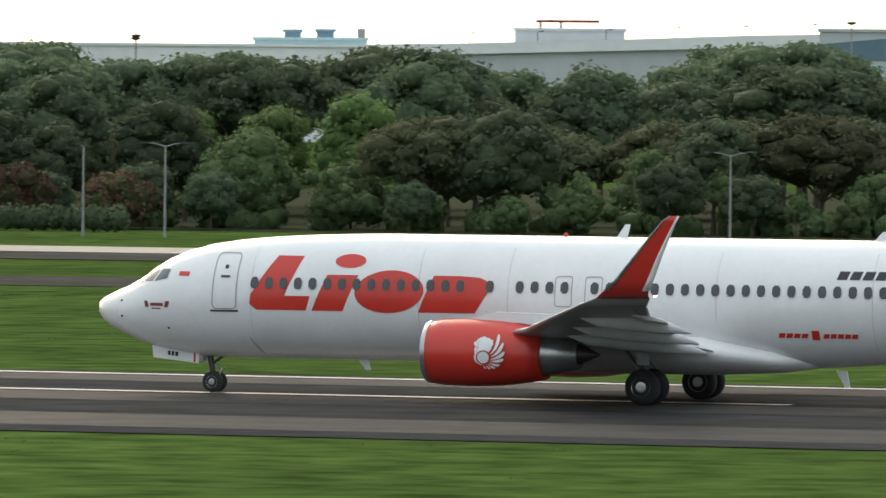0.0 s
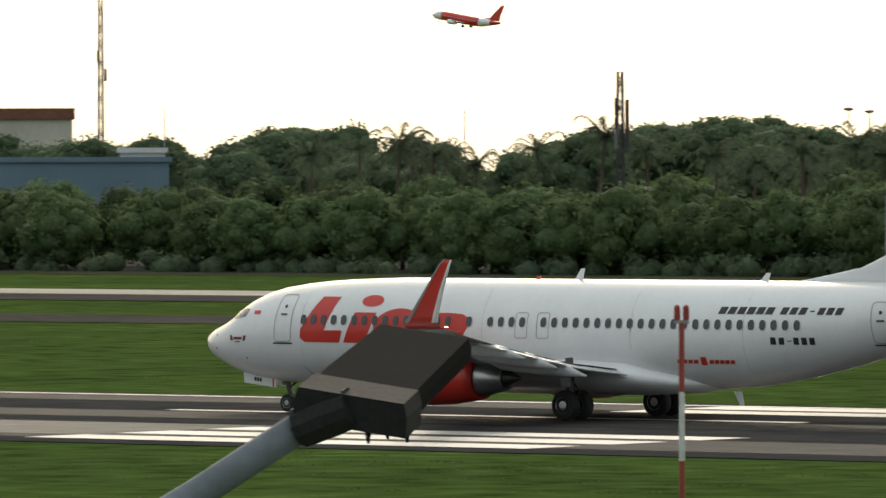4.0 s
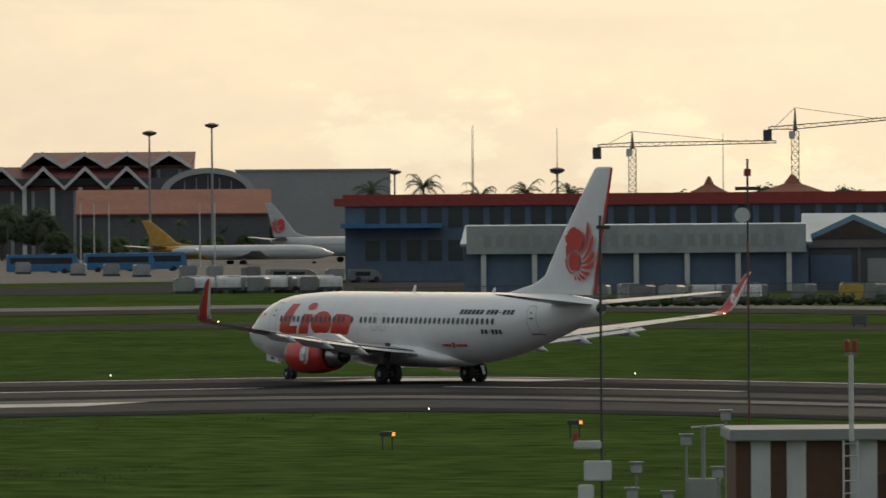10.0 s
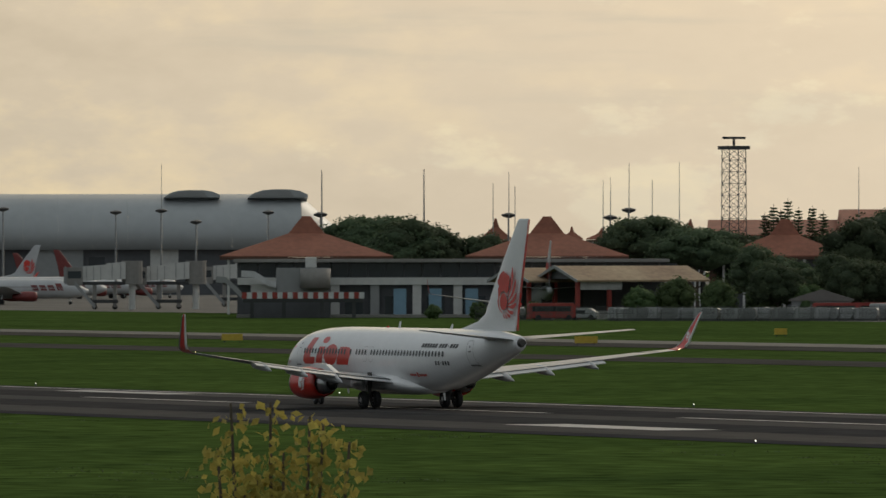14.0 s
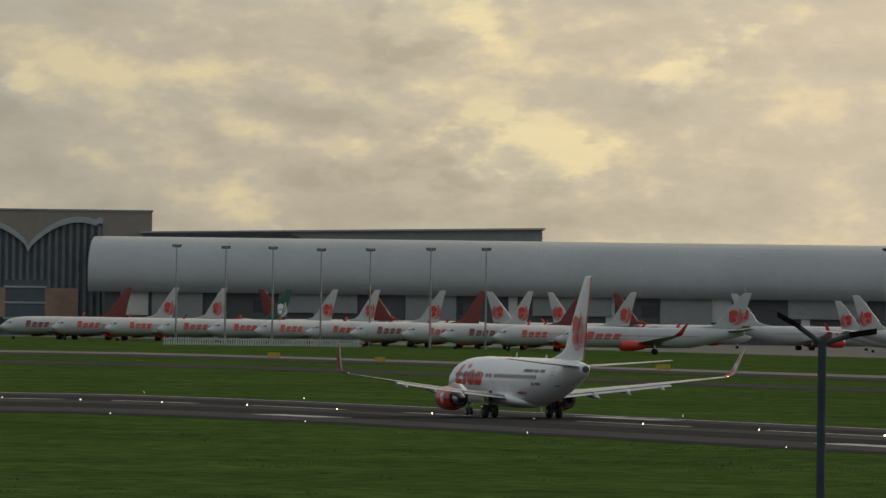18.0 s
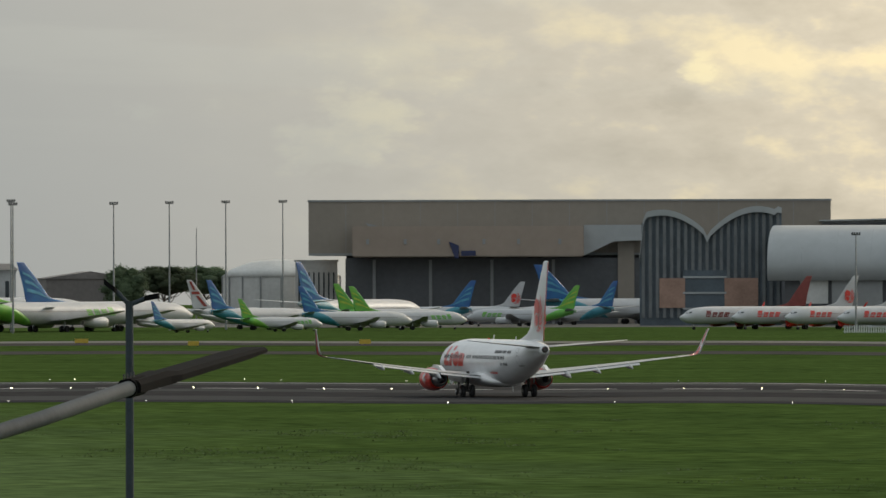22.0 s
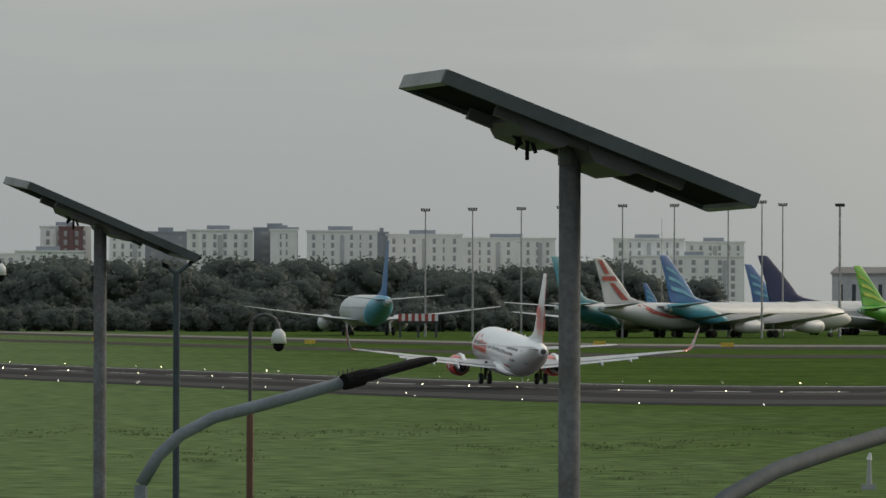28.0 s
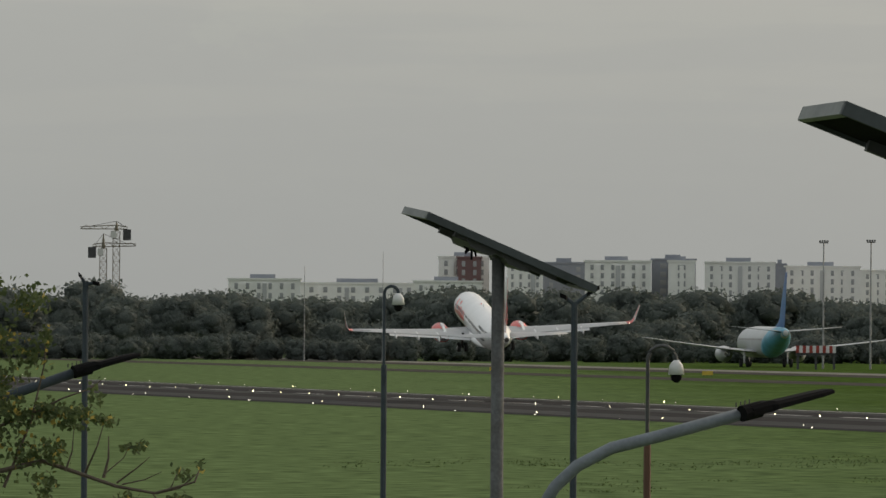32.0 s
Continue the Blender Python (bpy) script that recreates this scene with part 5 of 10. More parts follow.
def house(label, bearing, r, w, z0, z1, wall, roof="flat", roof_mat=None, depth=14.0, roof_high=0.0, cols=0, rows=0, name="building", turn=0.0, fill=0.6, category="building", win_mat=None):
    ob = thing(name, label, category, facing(bearing, r, 0, turn))
    top = z1 - roof_high
    part("wall", box(-w / 2, w / 2, 0, depth, 0, top, 0.05), wall, ob)
    if roof == "flat":
        part("roof", box(-w / 2 - 0.3, w / 2 + 0.3, -0.3, depth + 0.3, top, top + 0.5), roof_mat or wall, ob)
    elif roof == "gable":
        part("roof", gable_mesh(w, depth, top, z1), roof_mat, ob)
    elif roof == "hip":
        part("roof", hip_mesh(w * 1.1, depth * 1.2, top, z1), roof_mat, ob)
    elif roof == "lean":
        part("roof", loft([[(-w / 2 - 0.5, -1, top), (w / 2 + 0.5, -1, top), (w / 2 + 0.5, depth, z1), (-w / 2 - 0.5, depth, z1)], [(-w / 2 - 0.5, -1, top + 0.3), (w / 2 + 0.5, -1, top + 0.3), (w / 2 + 0.5, depth, z1 + 0.3), (-w / 2 - 0.5, depth, z1 + 0.3)]]), roof_mat, ob)
    if cols:
        panes(ob, -w / 2 * 0.94, w / 2 * 0.94, max(z0, 0.8), top - 0.4, cols, rows, fill, material=win_mat)
    return ob


def lattice(label, bearing, r, width, z0, z1, material, bays=10, name="lattice_mast", bands=None, taper=1.0, category="mast", turn=20.0, leg=0.05, group="", split=False):
    """A four-legged mast of crossed bars; bands: colours by turns; split: every bar a part."""
    ob = thing(name, label, category, facing(bearing, r, 0, turn), group)
    mats = bands or [material]
    step = (z1 - z0) / bays
    for i in range(bays):
        za, zb = z0 + i * step, z0 + (i + 1) * step
        wa, wb = width / 2 * (1 + (taper - 1) * i / bays), width / 2 * (1 + (taper - 1) * (i + 1) / bays)
        paint = mats[(i * len(mats) // bays) % len(mats)] if len(mats) > 1 else mats[0]
        bm = bmesh.new()
        ca = [Vector((sx * wa, sy * wa, za)) for sx, sy in ((-1, -1), (1, -1), (1, 1), (-1, 1))]
        cb = [Vector((sx * wb, sy * wb, zb)) for sx, sy in ((-1, -1), (1, -1), (1, 1), (-1, 1))]
        for k in range(4) if split else ():
            part("leg", tube([ca[k], cb[k]], leg, 6), paint, ob)
            a, b = (k, (k + 1) % 4) if (i + k) % 2 else ((k + 1) % 4, k)
            part("cross_brace", tube([ca[a], cb[b]], leg * 0.85, 5), paint, ob)
            part("tie_bar", tube([cb[k], cb[(k + 1) % 4]], leg * 0.5, 5), paint, ob)
        if split:
            continue
        for k in range(4):
            add_tube(bm, [ca[k], cb[k]], leg, 5)
            add_tube(bm, [ca[k], cb[(k + 1) % 4]], leg * 0.55, 4)
            add_tube(bm, [ca[(k + 1) % 4], cb[k]], leg * 0.55, 4)
            add_tube(bm, [cb[k], cb[(k + 1) % 4]], leg * 0.5, 4)
        part("section", bm, paint, ob)
    return ob


def flood_mast(bearing, r, z, group="apron floodlight masts"):
    ob = thing("floodlight_mast", "tall grey floodlight mast on the apron", "light mast", facing(bearing, r), group)
    part("pole", tube([(0, 0, 0), (0, 0, z)], [0.24, 0.13], 8), STEEL, ob)
    head = part("head_frame", box(-0.95, 0.95, -0.2, 0.2, z - 0.15, z + 0.08), DARK_STEEL, ob)
    for x in (-0.8, -0.27, 0.27, 0.8):
        part("floodlight", box(x - 0.2, x + 0.2, -0.45, 0.1, z + 0.1, z + 0.5, 0.04), DARK_STEEL, head)
    return ob


def thin_mast(bearing, r, z, label="thin bare lightning mast", wide=0.09):
    ob = thing("mast", label, "mast", facing(bearing, r))
    part("pole", tube([(0, 0, 0), (0, 0, z * 0.6), (0, 0, z)], [wide * 1.6, wide, wide * 0.5], 6), STEEL, ob)
    return ob


def round_light_mast(bearing, r, z, crown=1.0):
    ob = thing("apron_light_mast", "light mast with a round crown of lamps", "light mast", facing(bearing, r), "round-crowned light masts")
    part("pole", tube([(0, 0, 0), (0, 0, z)], [0.28 * crown, 0.16 * crown], 8), STEEL, ob)
    part("lamp_crown", loft([[(q * crown * math.cos(2 * math.pi * k / 12), q * crown * math.sin(2 * math.pi * k / 12), z + h * crown) for k in range(12)] for q, h in ((0.3, -0.7), (1.25, -0.35), (1.35, 0.0), (0.4, 0.3))]), DARK_STEEL, ob)
    return ob


def crane(label, bearing, r, z_top, z_jib, left, right, slope=0.0):
    """A tower crane; left and right: how far its jib and its short arm reach."""
    ob = lattice(label, bearing, r, 1.9, 0, z_jib, CRANE_PAINT, 16, "tower_crane", None, 1.0, "crane", 0.0, 0.12, "tower cranes")
    bm = bmesh.new()
    add_tube(bm, [(0, 0, z_jib), (0, 0, z_top)], [0.6, 0.1], 6)
    part("tower_head", bm, CRANE_PAINT, ob)
    for reach, nm in ((-left, "jib"), (right, "counter_jib")):
        bm = bmesh.new()
        n = max(3, int(abs(reach) / 3))
        up = lambda u: z_jib + 0.5 + (slope * abs(reach) * u if abs(reach) == max(left, right) else 0)
        for o in ((0, -0.7, 0), (0, 0.7, 0), (0, 0, 1.1)):
            add_tube(bm, [(0 + o[0], o[1], up(0) + o[2]), (reach, o[1], up(1) + o[2] * 0.5)], 0.13, 5)
        for i in range(n):
            a, c = reach * i / n, reach * (i + 1) / n
            add_tube(bm, [(a, -0.7, up(i / n)), ((a + c) / 2, 0, up((i + 0.5) / n) + 1.0)], 0.06, 4)
            add_tube(bm, [((a + c) / 2, 0, up((i + 0.5) / n) + 1.0), (c, -0.7, up((i + 1) / n))], 0.06, 4)
        part(nm, bm, CRANE_PAINT, ob)
        part("stay", tube([(0, 0, z_top), (reach * 0.7, 0, up(0.7) + 0.8)], 0.06, 4), DARK_STEEL, ob)
    s = 1 if right < left else -1
    short = min(left, right)
    part("counterweight", box(s * short - 1.2, s * short + 1.0, -0.9, 0.9, z_jib - 2.6, z_jib + 0.4, 0.1), DARK_STEEL, ob)
    part("cab", box(-1.6, 0.0, -1.9, -0.7, z_jib - 2.0, z_jib, 0.1), PALE, ob)
    return ob

# ---- parked airliners ----
TEAL = surface("teal_paint", (0.05, 0.26, 0.34), 0.4, vary=0.05)
DEEP_BLUE = surface("deep_blue_paint", (0.03, 0.10, 0.30), 0.4, vary=0.05, second=(0.04, 0.20, 0.42), scale=0.25)
NAVY = surface("navy_paint", (0.025, 0.035, 0.11), 0.4, vary=0.05)
LEAF_GREEN = surface("leaf_green_paint", (0.09, 0.38, 0.07), 0.4, vary=0.05, second=(0.20, 0.46, 0.06), scale=0.3)
PINE = surface("pine_green_paint", (0.02, 0.11, 0.08), 0.4, vary=0.05)
YELLOW_TAIL = surface("ochre_paint", (0.52, 0.30, 0.05), 0.45, vary=0.05)
# white dulled to carry the haze over the far aprons in its colour
PARKED_WHITE = surface("dusty_white_paint", (0.50, 0.515, 0.53), 0.4, vary=0.06, scale=0.4, blotch=0.1)


def tail_paint(top, low, sides=20):
    """The painted rear of a hull, from a slanting edge: where it starts at the top and at the underside."""
    rings = []
    for i in range(9):
        ring = []
        for k in range(sides):
            up = math.cos(2 * math.pi * k / sides)
            start = low + (top - low) * (0.5 + 0.5 * up)
            aft = start + (37.33 - start) * i / 8
            lo, hi, w = hull_at(aft)
            ring.append(A(aft, (w + 0.03) * math.sin(2 * math.pi * k / sides), (lo + hi) / 2 + ((hi - lo) / 2 + 0.03) * up))
        rings.append(ring)
    return loft(rings)


def fin_sheet(outline, side):
    """A flat painted shape on one side of the fin, in (aft, up)."""
    bm = bmesh.new()
    bm.faces.new([bm.verts.new(A(a, side * (fin_half(a, z) + 0.02), z)) for a, z in outline])
    return bm


def stored_jet(label, tail, hull_mat=PARKED_WHITE, engine=PARKED_WHITE, word=None, tint=None, emblem=None, streak=None, tail_engines=False, size=1.0, winglets=None, ribbon=None):
    """A simpler airliner for the aprons, built like the one on the runway."""
    jet = thing("parked_airliner", label, "airplane")
    h = part("fuselage", hull_mesh(20), hull_mat, jet, smooth=True)
    for side in (1, -1):
        w = part("wing", wing(side), WING_GREY, jet, smooth=True)
        if winglets:
            part("winglet", winglet(side), winglets, w, smooth=True)
        part("tailplane", tailplane(side), WING_GREY, jet, smooth=True)
        x, z, a = (-side * 2.6, 3.7, 16.0) if tail_engines else (-side * 4.83, 1.70, 0.0)
        part("engine", lathe_y([(12.9 + a, 0.8), (12.78 + a, 0.93), (13.3 + a, 1.05), (15.4 + a, 1.03), (17.0 + a, 0.78), (17.8 + a, 0.4)], x, z, 14), engine, jet, smooth=True)
        g = part("main_gear", tube([A(19.35, side * 2.75, 2.3), A(19.6, side * 2.86, 0.5)], 0.14, 6), METAL, jet)
        for d in (-0.43, 0.43):
            wh = part("wheel", wheel_mesh(0.565, 0.4, 12), RUBBER, g)
            wh.location = (-side * (2.86 + d), 0, 0.565)
    n = part("nose_gear", tube([A(3.75, 0, 1.6), A(4.0, 0, 0.3)], 0.1, 6), METAL, jet)
    wh = part("wheel", wheel_mesh(0.345, 0.5, 12), RUBBER, n)
    wh.location = (0, MID - 4.0, 0.345)
    f = part("fin", fin_mesh(), tail, jet, smooth=True)
    for side in (1, -1):
        part("windscreen_pane", decal([[(1.5, 3.68), (2.6, 3.84), (2.66, 4.1), (1.86, 4.0)]], side, proud=0.03, cell=0.4), PANE, h)
        part("window_band", decal([slant(6.0, 28.5, 3.52, 3.74, 0)], side, proud=0.015, cell=1.2), FRAME_LINE, h, "grey row of cabin windows")
        if word:
            part("livery_bar", decal([slant(6.0 + 1.75 * i, 7.3 + 1.75 * i, 2.9, 4.35 if i == 0 else 4.0, -0.5) for i in range(4)], side, proud=0.03, cell=0.8), word, h, "bold leaning livery bars")
        if emblem:
            bm = bmesh.new()
            for outline in EMBLEM:
                bm.faces.new([bm.verts.new(A(a, side * (fin_half(0, z) + 0.02), z)) for a, z in outline])
            part("tail_emblem", bm, emblem, f, "round emblem with a fan of feathers")
        if streak:
            for zt, wide in ((7.3, 0.42), (8.9, 0.36), (10.4, 0.26)):
                zb = zt - 1.7
                te, le = np.interp(zt, [6.25, 7.9, 10.3, 12.15], [36.85, 37.2, 37.95, 38.55]), np.interp(zb, [5.4, 6.25, 7.9, 10.3], [30.0, 31.7, 33.0, 35.12])
                mid = te * 0.55 + le * 0.45
                part("tail_streak", fin_sheet([(te - 0.5, zt + wide), (mid, zt - 0.62 + wide), (le + 0.8, zb), (mid, zt - 0.72), (te - 0.5, zt - 0.2)], side), streak, f, "paler feather streak")
        if ribbon:
            part("fin_ribbon", fin_sheet([(37.2, 11.9), (37.9, 11.9), (36.6, 9.75), (35.8, 9.75)], side), ribbon, f, "red ribbon down the fin")
            part("fin_ribbon", fin_sheet([(35.0, 8.35), (35.8, 8.35), (33.4, 5.75), (32.2, 5.75)], side), ribbon, f, "red ribbon down the fin")
            part("fin_lettering_bar", fin_sheet([(34.4, 8.7), (37.1, 8.7), (37.2, 9.4), (34.8, 9.4)], side), ribbon, f)
            part("hull_ribbon", decal([[(31.5, 5.0), (29.5, 3.7), (26.5, 3.0), (9.0, 2.75), (9.0, 3.05), (26.0, 3.4), (28.6, 4.1), (30.3, 5.1)]], side, proud=0.03, cell=0.8), ribbon, h, "red ribbon along the hull")
    if tint:
        part("tail_paint", tail_paint(32.5, 24.5), tint, h, "coloured rear of the hull", smooth=True)
    jet.scale = (size, size, size)
    return jet


USED = []


def park(kind, bearing, r, heading):
    """Sets a parked airliner; heading: degrees from pointing straight away, to the left."""
    m = polar(bearing, r, 0.0, bearing + heading)
    if kind in USED:
        ob = copy_thing(kind, m)
    else:
        ob = kind
        ob.matrix_world = m @ Matrix.Diagonal((*kind.scale, 1))
        bpy.context.view_layer.update()
        USED.append(kind)
    return tagged(ob, group="airliners parked on the aprons")


def park_tail(kind, bearing, r, top, heading, fat=None):
    """Sets a parked airliner by the top of its fin: where that stands and how high it is."""
    size = top / 12.27
    m = polar(bearing, r, 0.0, bearing + heading)
    fat = fat or (1.22 if top > 14.5 else 1.0)
    m = m @ Matrix.Diagonal((size * fat, size * fat, size, 1)) @ Matrix.Translation((0, 37.6 - MID, 0))
    if kind in USED:
        ob = copy_thing(kind, m @ Matrix.Diagonal([1 / s for s in kind.scale] + [1]))
    else:
        ob = kind
        ob.matrix_world = m
        USED.append(kind)
    return tagged(ob, group="airliners parked on the aprons")


SKY_STREAK = surface("sky_blue_paint", (0.10, 0.36, 0.52), 0.4, vary=0.05)
LIME_STREAK = surface("lime_paint", (0.42, 0.55, 0.06), 0.4, vary=0.05)
RED_TAIL = stored_jet("parked white airliner with orange-red word bars and round tail emblem", PARKED_WHITE, word=RED, emblem=RED, engine=RED, winglets=RED)
BATIK = stored_jet("parked white airliner with a dark red patterned tail", DARK_RED, word=DARK_RED, engine=DARK_RED, tint=DARK_RED)
GREEN_TAIL = stored_jet("parked white airliner with a leaf green tail", LEAF_GREEN, streak=LIME_STREAK, word=LEAF_GREEN, tint=LEAF_GREEN)
BLUE_TAIL = stored_jet("parked white wide-body airliner with a blue tail and teal belly", DEEP_BLUE, streak=SKY_STREAK, tint=TEAL)
BLUE_SMALL = stored_jet("parked white airliner with a blue tail", DEEP_BLUE, streak=SKY_STREAK, tint=TEAL)
NAVY_TAIL = stored_jet("parked white wide-body airliner with a navy tail", NAVY)
STRIPE_TAIL = stored_jet("parked white airliner with a red ribbon down its white tail", PARKED_WHITE, ribbon=RED_STEEL)
PINE_TAIL = stored_jet("parked white airliner with a dark green tail", PINE, word=RED, emblem=WHITE)
TEAL_TAIL = stored_jet("parked teal and white airliner with a teal tail", TEAL, tint=TEAL)
OCHRE_TAIL = stored_jet("parked white airliner with an ochre tail", YELLOW_TAIL, tail_engines=True, tint=YELLOW_TAIL)

# rows before the long terminal
for i, (b, r, kind) in enumerate(((75.35, 2420, BATIK), (75.08, 2385, RED_TAIL), (74.80, 2350, RED_TAIL), (74.47, 2300, PINE_TAIL), (74.20, 2280, RED_TAIL), (73.95, 2250, RED_TAIL), (73.62, 2200, RED_TAIL),
                                  (73.38, 2170, BATIK), (73.10, 2150, RED_TAIL), (72.84, 2110, BATIK), (72.55, 2060, RED_TAIL))):
    park(kind, b, r, 128 + (i % 3) * 3)
park(RED_TAIL, 72.05, 1990, 92)
for spot_, kind, h in (((71.016, 2150, 11.10), RED_TAIL, -62), ((70.914, 2060, 12.21), RED_TAIL, -62), ((70.649, 2050, 12.10), RED_TAIL, -63), ((70.522, 2250, 11.32), BATIK, -60), ((70.273, 2040, 12.01), RED_TAIL, -64), ((70.065, 2180, 12.17), RED_TAIL, 60), ((69.599, 2180, 12.21), BATIK, -66),
                       ((69.222, 2300, 10.44), BATIK, -60), ((69.101, 2200, 12.15), RED_TAIL, 55), ((68.992, 2320, 11.24), BATIK, -58), ((71.601, 2250, 12.45), RED_TAIL, -60), ((66.201, 1570, 12.12), RED_TAIL, 8)):
    park_tail(kind, *spot_, h)
for b, r, h, kind in ((73.9, 2400, -60, BATIK), (73.3, 2380, -55, BATIK), (72.6, 2330, -60, RED_TAIL), (72.3, 2330, -50, RED_TAIL), (71.9, 2300, -55, BATIK)):
    park(kind, b, r, h)
park_tail(BATIK, 69.803, 2030, 12.03, -74)
park_tail(RED_TAIL, 59.206, 1700, 11.4, -62)
park_tail(OCHRE_TAIL, 59.981, 1700, 8.3, -66, 1.5)
# the far apron, by the tops of their fins
for spot_, kind, h in (((80.269, 3150, 17.28), TEAL_TAIL, -36), ((80.103, 3130, 17.00), STRIPE_TAIL, -42), ((79.923, 3600, 11.78), BLUE_SMALL, -40), ((79.848, 3100, 17.50), BLUE_TAIL, -38), ((79.514, 3230, 16.02), BLUE_TAIL, -40), ((79.455, 3200, 17.98), NAVY_TAIL, -48), ((79.068, 3050, 15.67), GREEN_TAIL, -38),
                       ((78.859, 3040, 15.76), BLUE_TAIL, -42), ((78.285, 2800, 6.93), BLUE_SMALL, -40), ((78.117, 2980, 11.76), STRIPE_TAIL, -52), ((78.028, 2900, 11.70), BLUE_SMALL, -45), ((77.887, 2780, 7.41), GREEN_TAIL, -55), ((77.612, 2960, 16.14), BLUE_TAIL, -30), ((77.604, 2780, 10.17), BLUE_SMALL, -55),
                       ((77.436, 2900, 10.82), GREEN_TAIL, -58), ((77.363, 2790, 10.14), GREEN_TAIL, -60), ((76.776, 2900, 11.53), BLUE_SMALL, 62), ((76.530, 2960, 11.25), RED_TAIL, 62), ((76.446, 2980, 15.75), BLUE_TAIL, -62), ((76.252, 2790, 10.25), GREEN_TAIL, 62), ((76.055, 2820, 11.39), BLUE_SMALL, 48)):
    park_tail(kind, *spot_, h)

# the wide-body that waits on the outer taxiway
heavy = stored_jet("white and teal wide-body airliner waiting on the taxiway", DEEP_BLUE, tint=SKY_STREAK, size=1.69)
park(heavy, 80.98, 3340, 8)


# ---- vehicles ----
BUS_BLUE = surface("bus_blue_paint", (0.04, 0.18, 0.38), 0.4, vary=0.06)
SIGN_YELLOW = surface("sign_yellow", (0.60, 0.42, 0.05), 0.5, vary=0.08, scale=1)


def vehicle(name, label, category, length, wide, high, body_mat, nose=0.0, glass_band=True, tank=False):
    ob = thing(name, label, category)
    hl = length / 2
    if tank:
        part("chassis", box(-hl, hl, -wide / 2, wide / 2, 0.5, 0.9, 0.05), DARK_STEEL, ob)
        part("tank", loft([[(x, q * math.sin(2 * math.pi * k / 14), high * 0.58 + q * 0.8 * math.cos(2 * math.pi * k / 14)) for k in range(14)] for x, q in ((-hl, wide * 0.4), (-hl + 0.2, wide * 0.5), (hl - 2.4, wide * 0.5), (hl - 2.2, wide * 0.4))]), body_mat, ob, smooth=True)
        part("cab", box(hl - 2.0, hl, -wide / 2, wide / 2, 0.6, high * 0.85, 0.15), RED_STEEL, ob)
    else:
        bm = prism([(-hl, 0.35), (hl, 0.35), (hl, 0.35 + (high - 0.35) * 0.55), (hl - nose, high), (-hl + 0.1, high), (-hl, high - 0.2)], -wide / 2, wide / 2)
        bmesh.ops.bevel(bm, geom=bm.edges[:], offset=0.08, segments=2, affect="EDGES")
        part("body", bm, body_mat, ob)
        if glass_band:
            part("side_glass", box(-hl + 0.4, hl - 0.5 - nose, -wide / 2 - 0.02, wide / 2 + 0.02, high * 0.5, high * 0.84, 0.03), PANE, ob)
    for x in (-hl * 0.62, hl * 0.62):
        for y in (-wide / 2 + 0.1, wide / 2 - 0.1):
            bm = wheel_mesh(0.45, 0.25, 12)
            bmesh.ops.rotate(bm, verts=bm.verts[:], matrix=Matrix.Rotation(math.pi / 2, 3, "Z"))
            w = part("wheel", bm, RUBBER, ob)
            w.location = (x, y, 0.45)
    return ob


BUS = vehicle("bus", "blue and white bus on the apron", "bus", 11.5, 2.6, 3.1, BUS_BLUE, 0.5)
BUS_WHITE = vehicle("bus", "white bus parked on the apron", "bus", 10.0, 2.6, 3.1, PALE, 0.7)
CONTAINER_PAINT = surface("worn_container_sheet", (0.30, 0.31, 0.31), 0.5, 0.2, vary=0.15, scale=0.8, random_tint=0.35)
VAN = vehicle("van", "small white van parked on the apron", "van", 4.4, 1.7, 1.85, CONTAINER_PAINT, 1.2)
TANKER = vehicle("tank_truck", "fuel truck with a silver tank and red cab", "truck", 8.6, 2.4, 2.8, CONTAINER_PAINT, tank=True)
CONTAINER = thing("cargo_container", "white rounded air cargo container", "container")
part("shell", prism([(-0.8, 0.35), (0.8, 0.35), (1.2, 0.8), (1.2, 1.75), (0.95, 1.95), (-0.95, 1.95), (-1.2, 1.75), (-1.2, 0.35)], -0.75, 0.75), CONTAINER_PAINT, CONTAINER)
part("trolley", box(-1.25, 1.25, -0.78, 0.78, 0.0, 0.36), DARK_STEEL, CONTAINER)
FIRE = vehicle("service_truck", "red service truck parked on the apron", "truck", 7.5, 2.4, 2.6, RED_STEEL, 0.6)


def stand(kind, bearing, r, turn=0.0, group=""):
    m = facing(bearing, r, 0, turn)
    if kind in USED:
        ob = copy_thing(kind, m)
    else:
        ob = kind
        ob.matrix_world = m
        USED.append(kind)
    return tagged(ob, group=group)


CANVAS = surface("white_canvas_cover", (0.60, 0.61, 0.61), 0.8, vary=0.15, scale=1.2, random_tint=0.15)
CART = thing("baggage_cart", "baggage cart under an arched white canvas cover", "cart")
part("cover", loft([[(x, -0.85 * math.cos(math.pi * k / 10), 0.75 + 1.25 * math.sin(math.pi * k / 10) ** 0.7) for k in range(11)] for x in (-1.45, 1.45)]), CANVAS, CART, "arched white canvas")
part("deck", box(-1.5, 1.5, -0.88, 0.88, 0.45, 0.75, 0.03), DARK_STEEL, CART)
for x in (-1.0, 1.0):
    for y in (-0.7, 0.7):
        bm = wheel_mesh(0.25, 0.14, 10)
        bmesh.ops.rotate(bm, verts=bm.verts[:], matrix=Matrix.Rotation(math.pi / 2, 3, "Z"))
        part("wheel", bm, RUBBER, CART).location = (x, y, 0.25)
for i, b in enumerate((54.99, 54.32, 54.11, 53.51, 53.26, 53.01, 52.84, 52.63, 50.25, 49.10, 48.05, 46.85, 56.05, 56.32)):
    stand(CART, b, 872 + 3 * (i % 4), 8 * (i % 3) - 6, "covered baggage carts along the fence")
YELLOW_BOX = thing("cargo_container", "yellow air cargo container", "container")
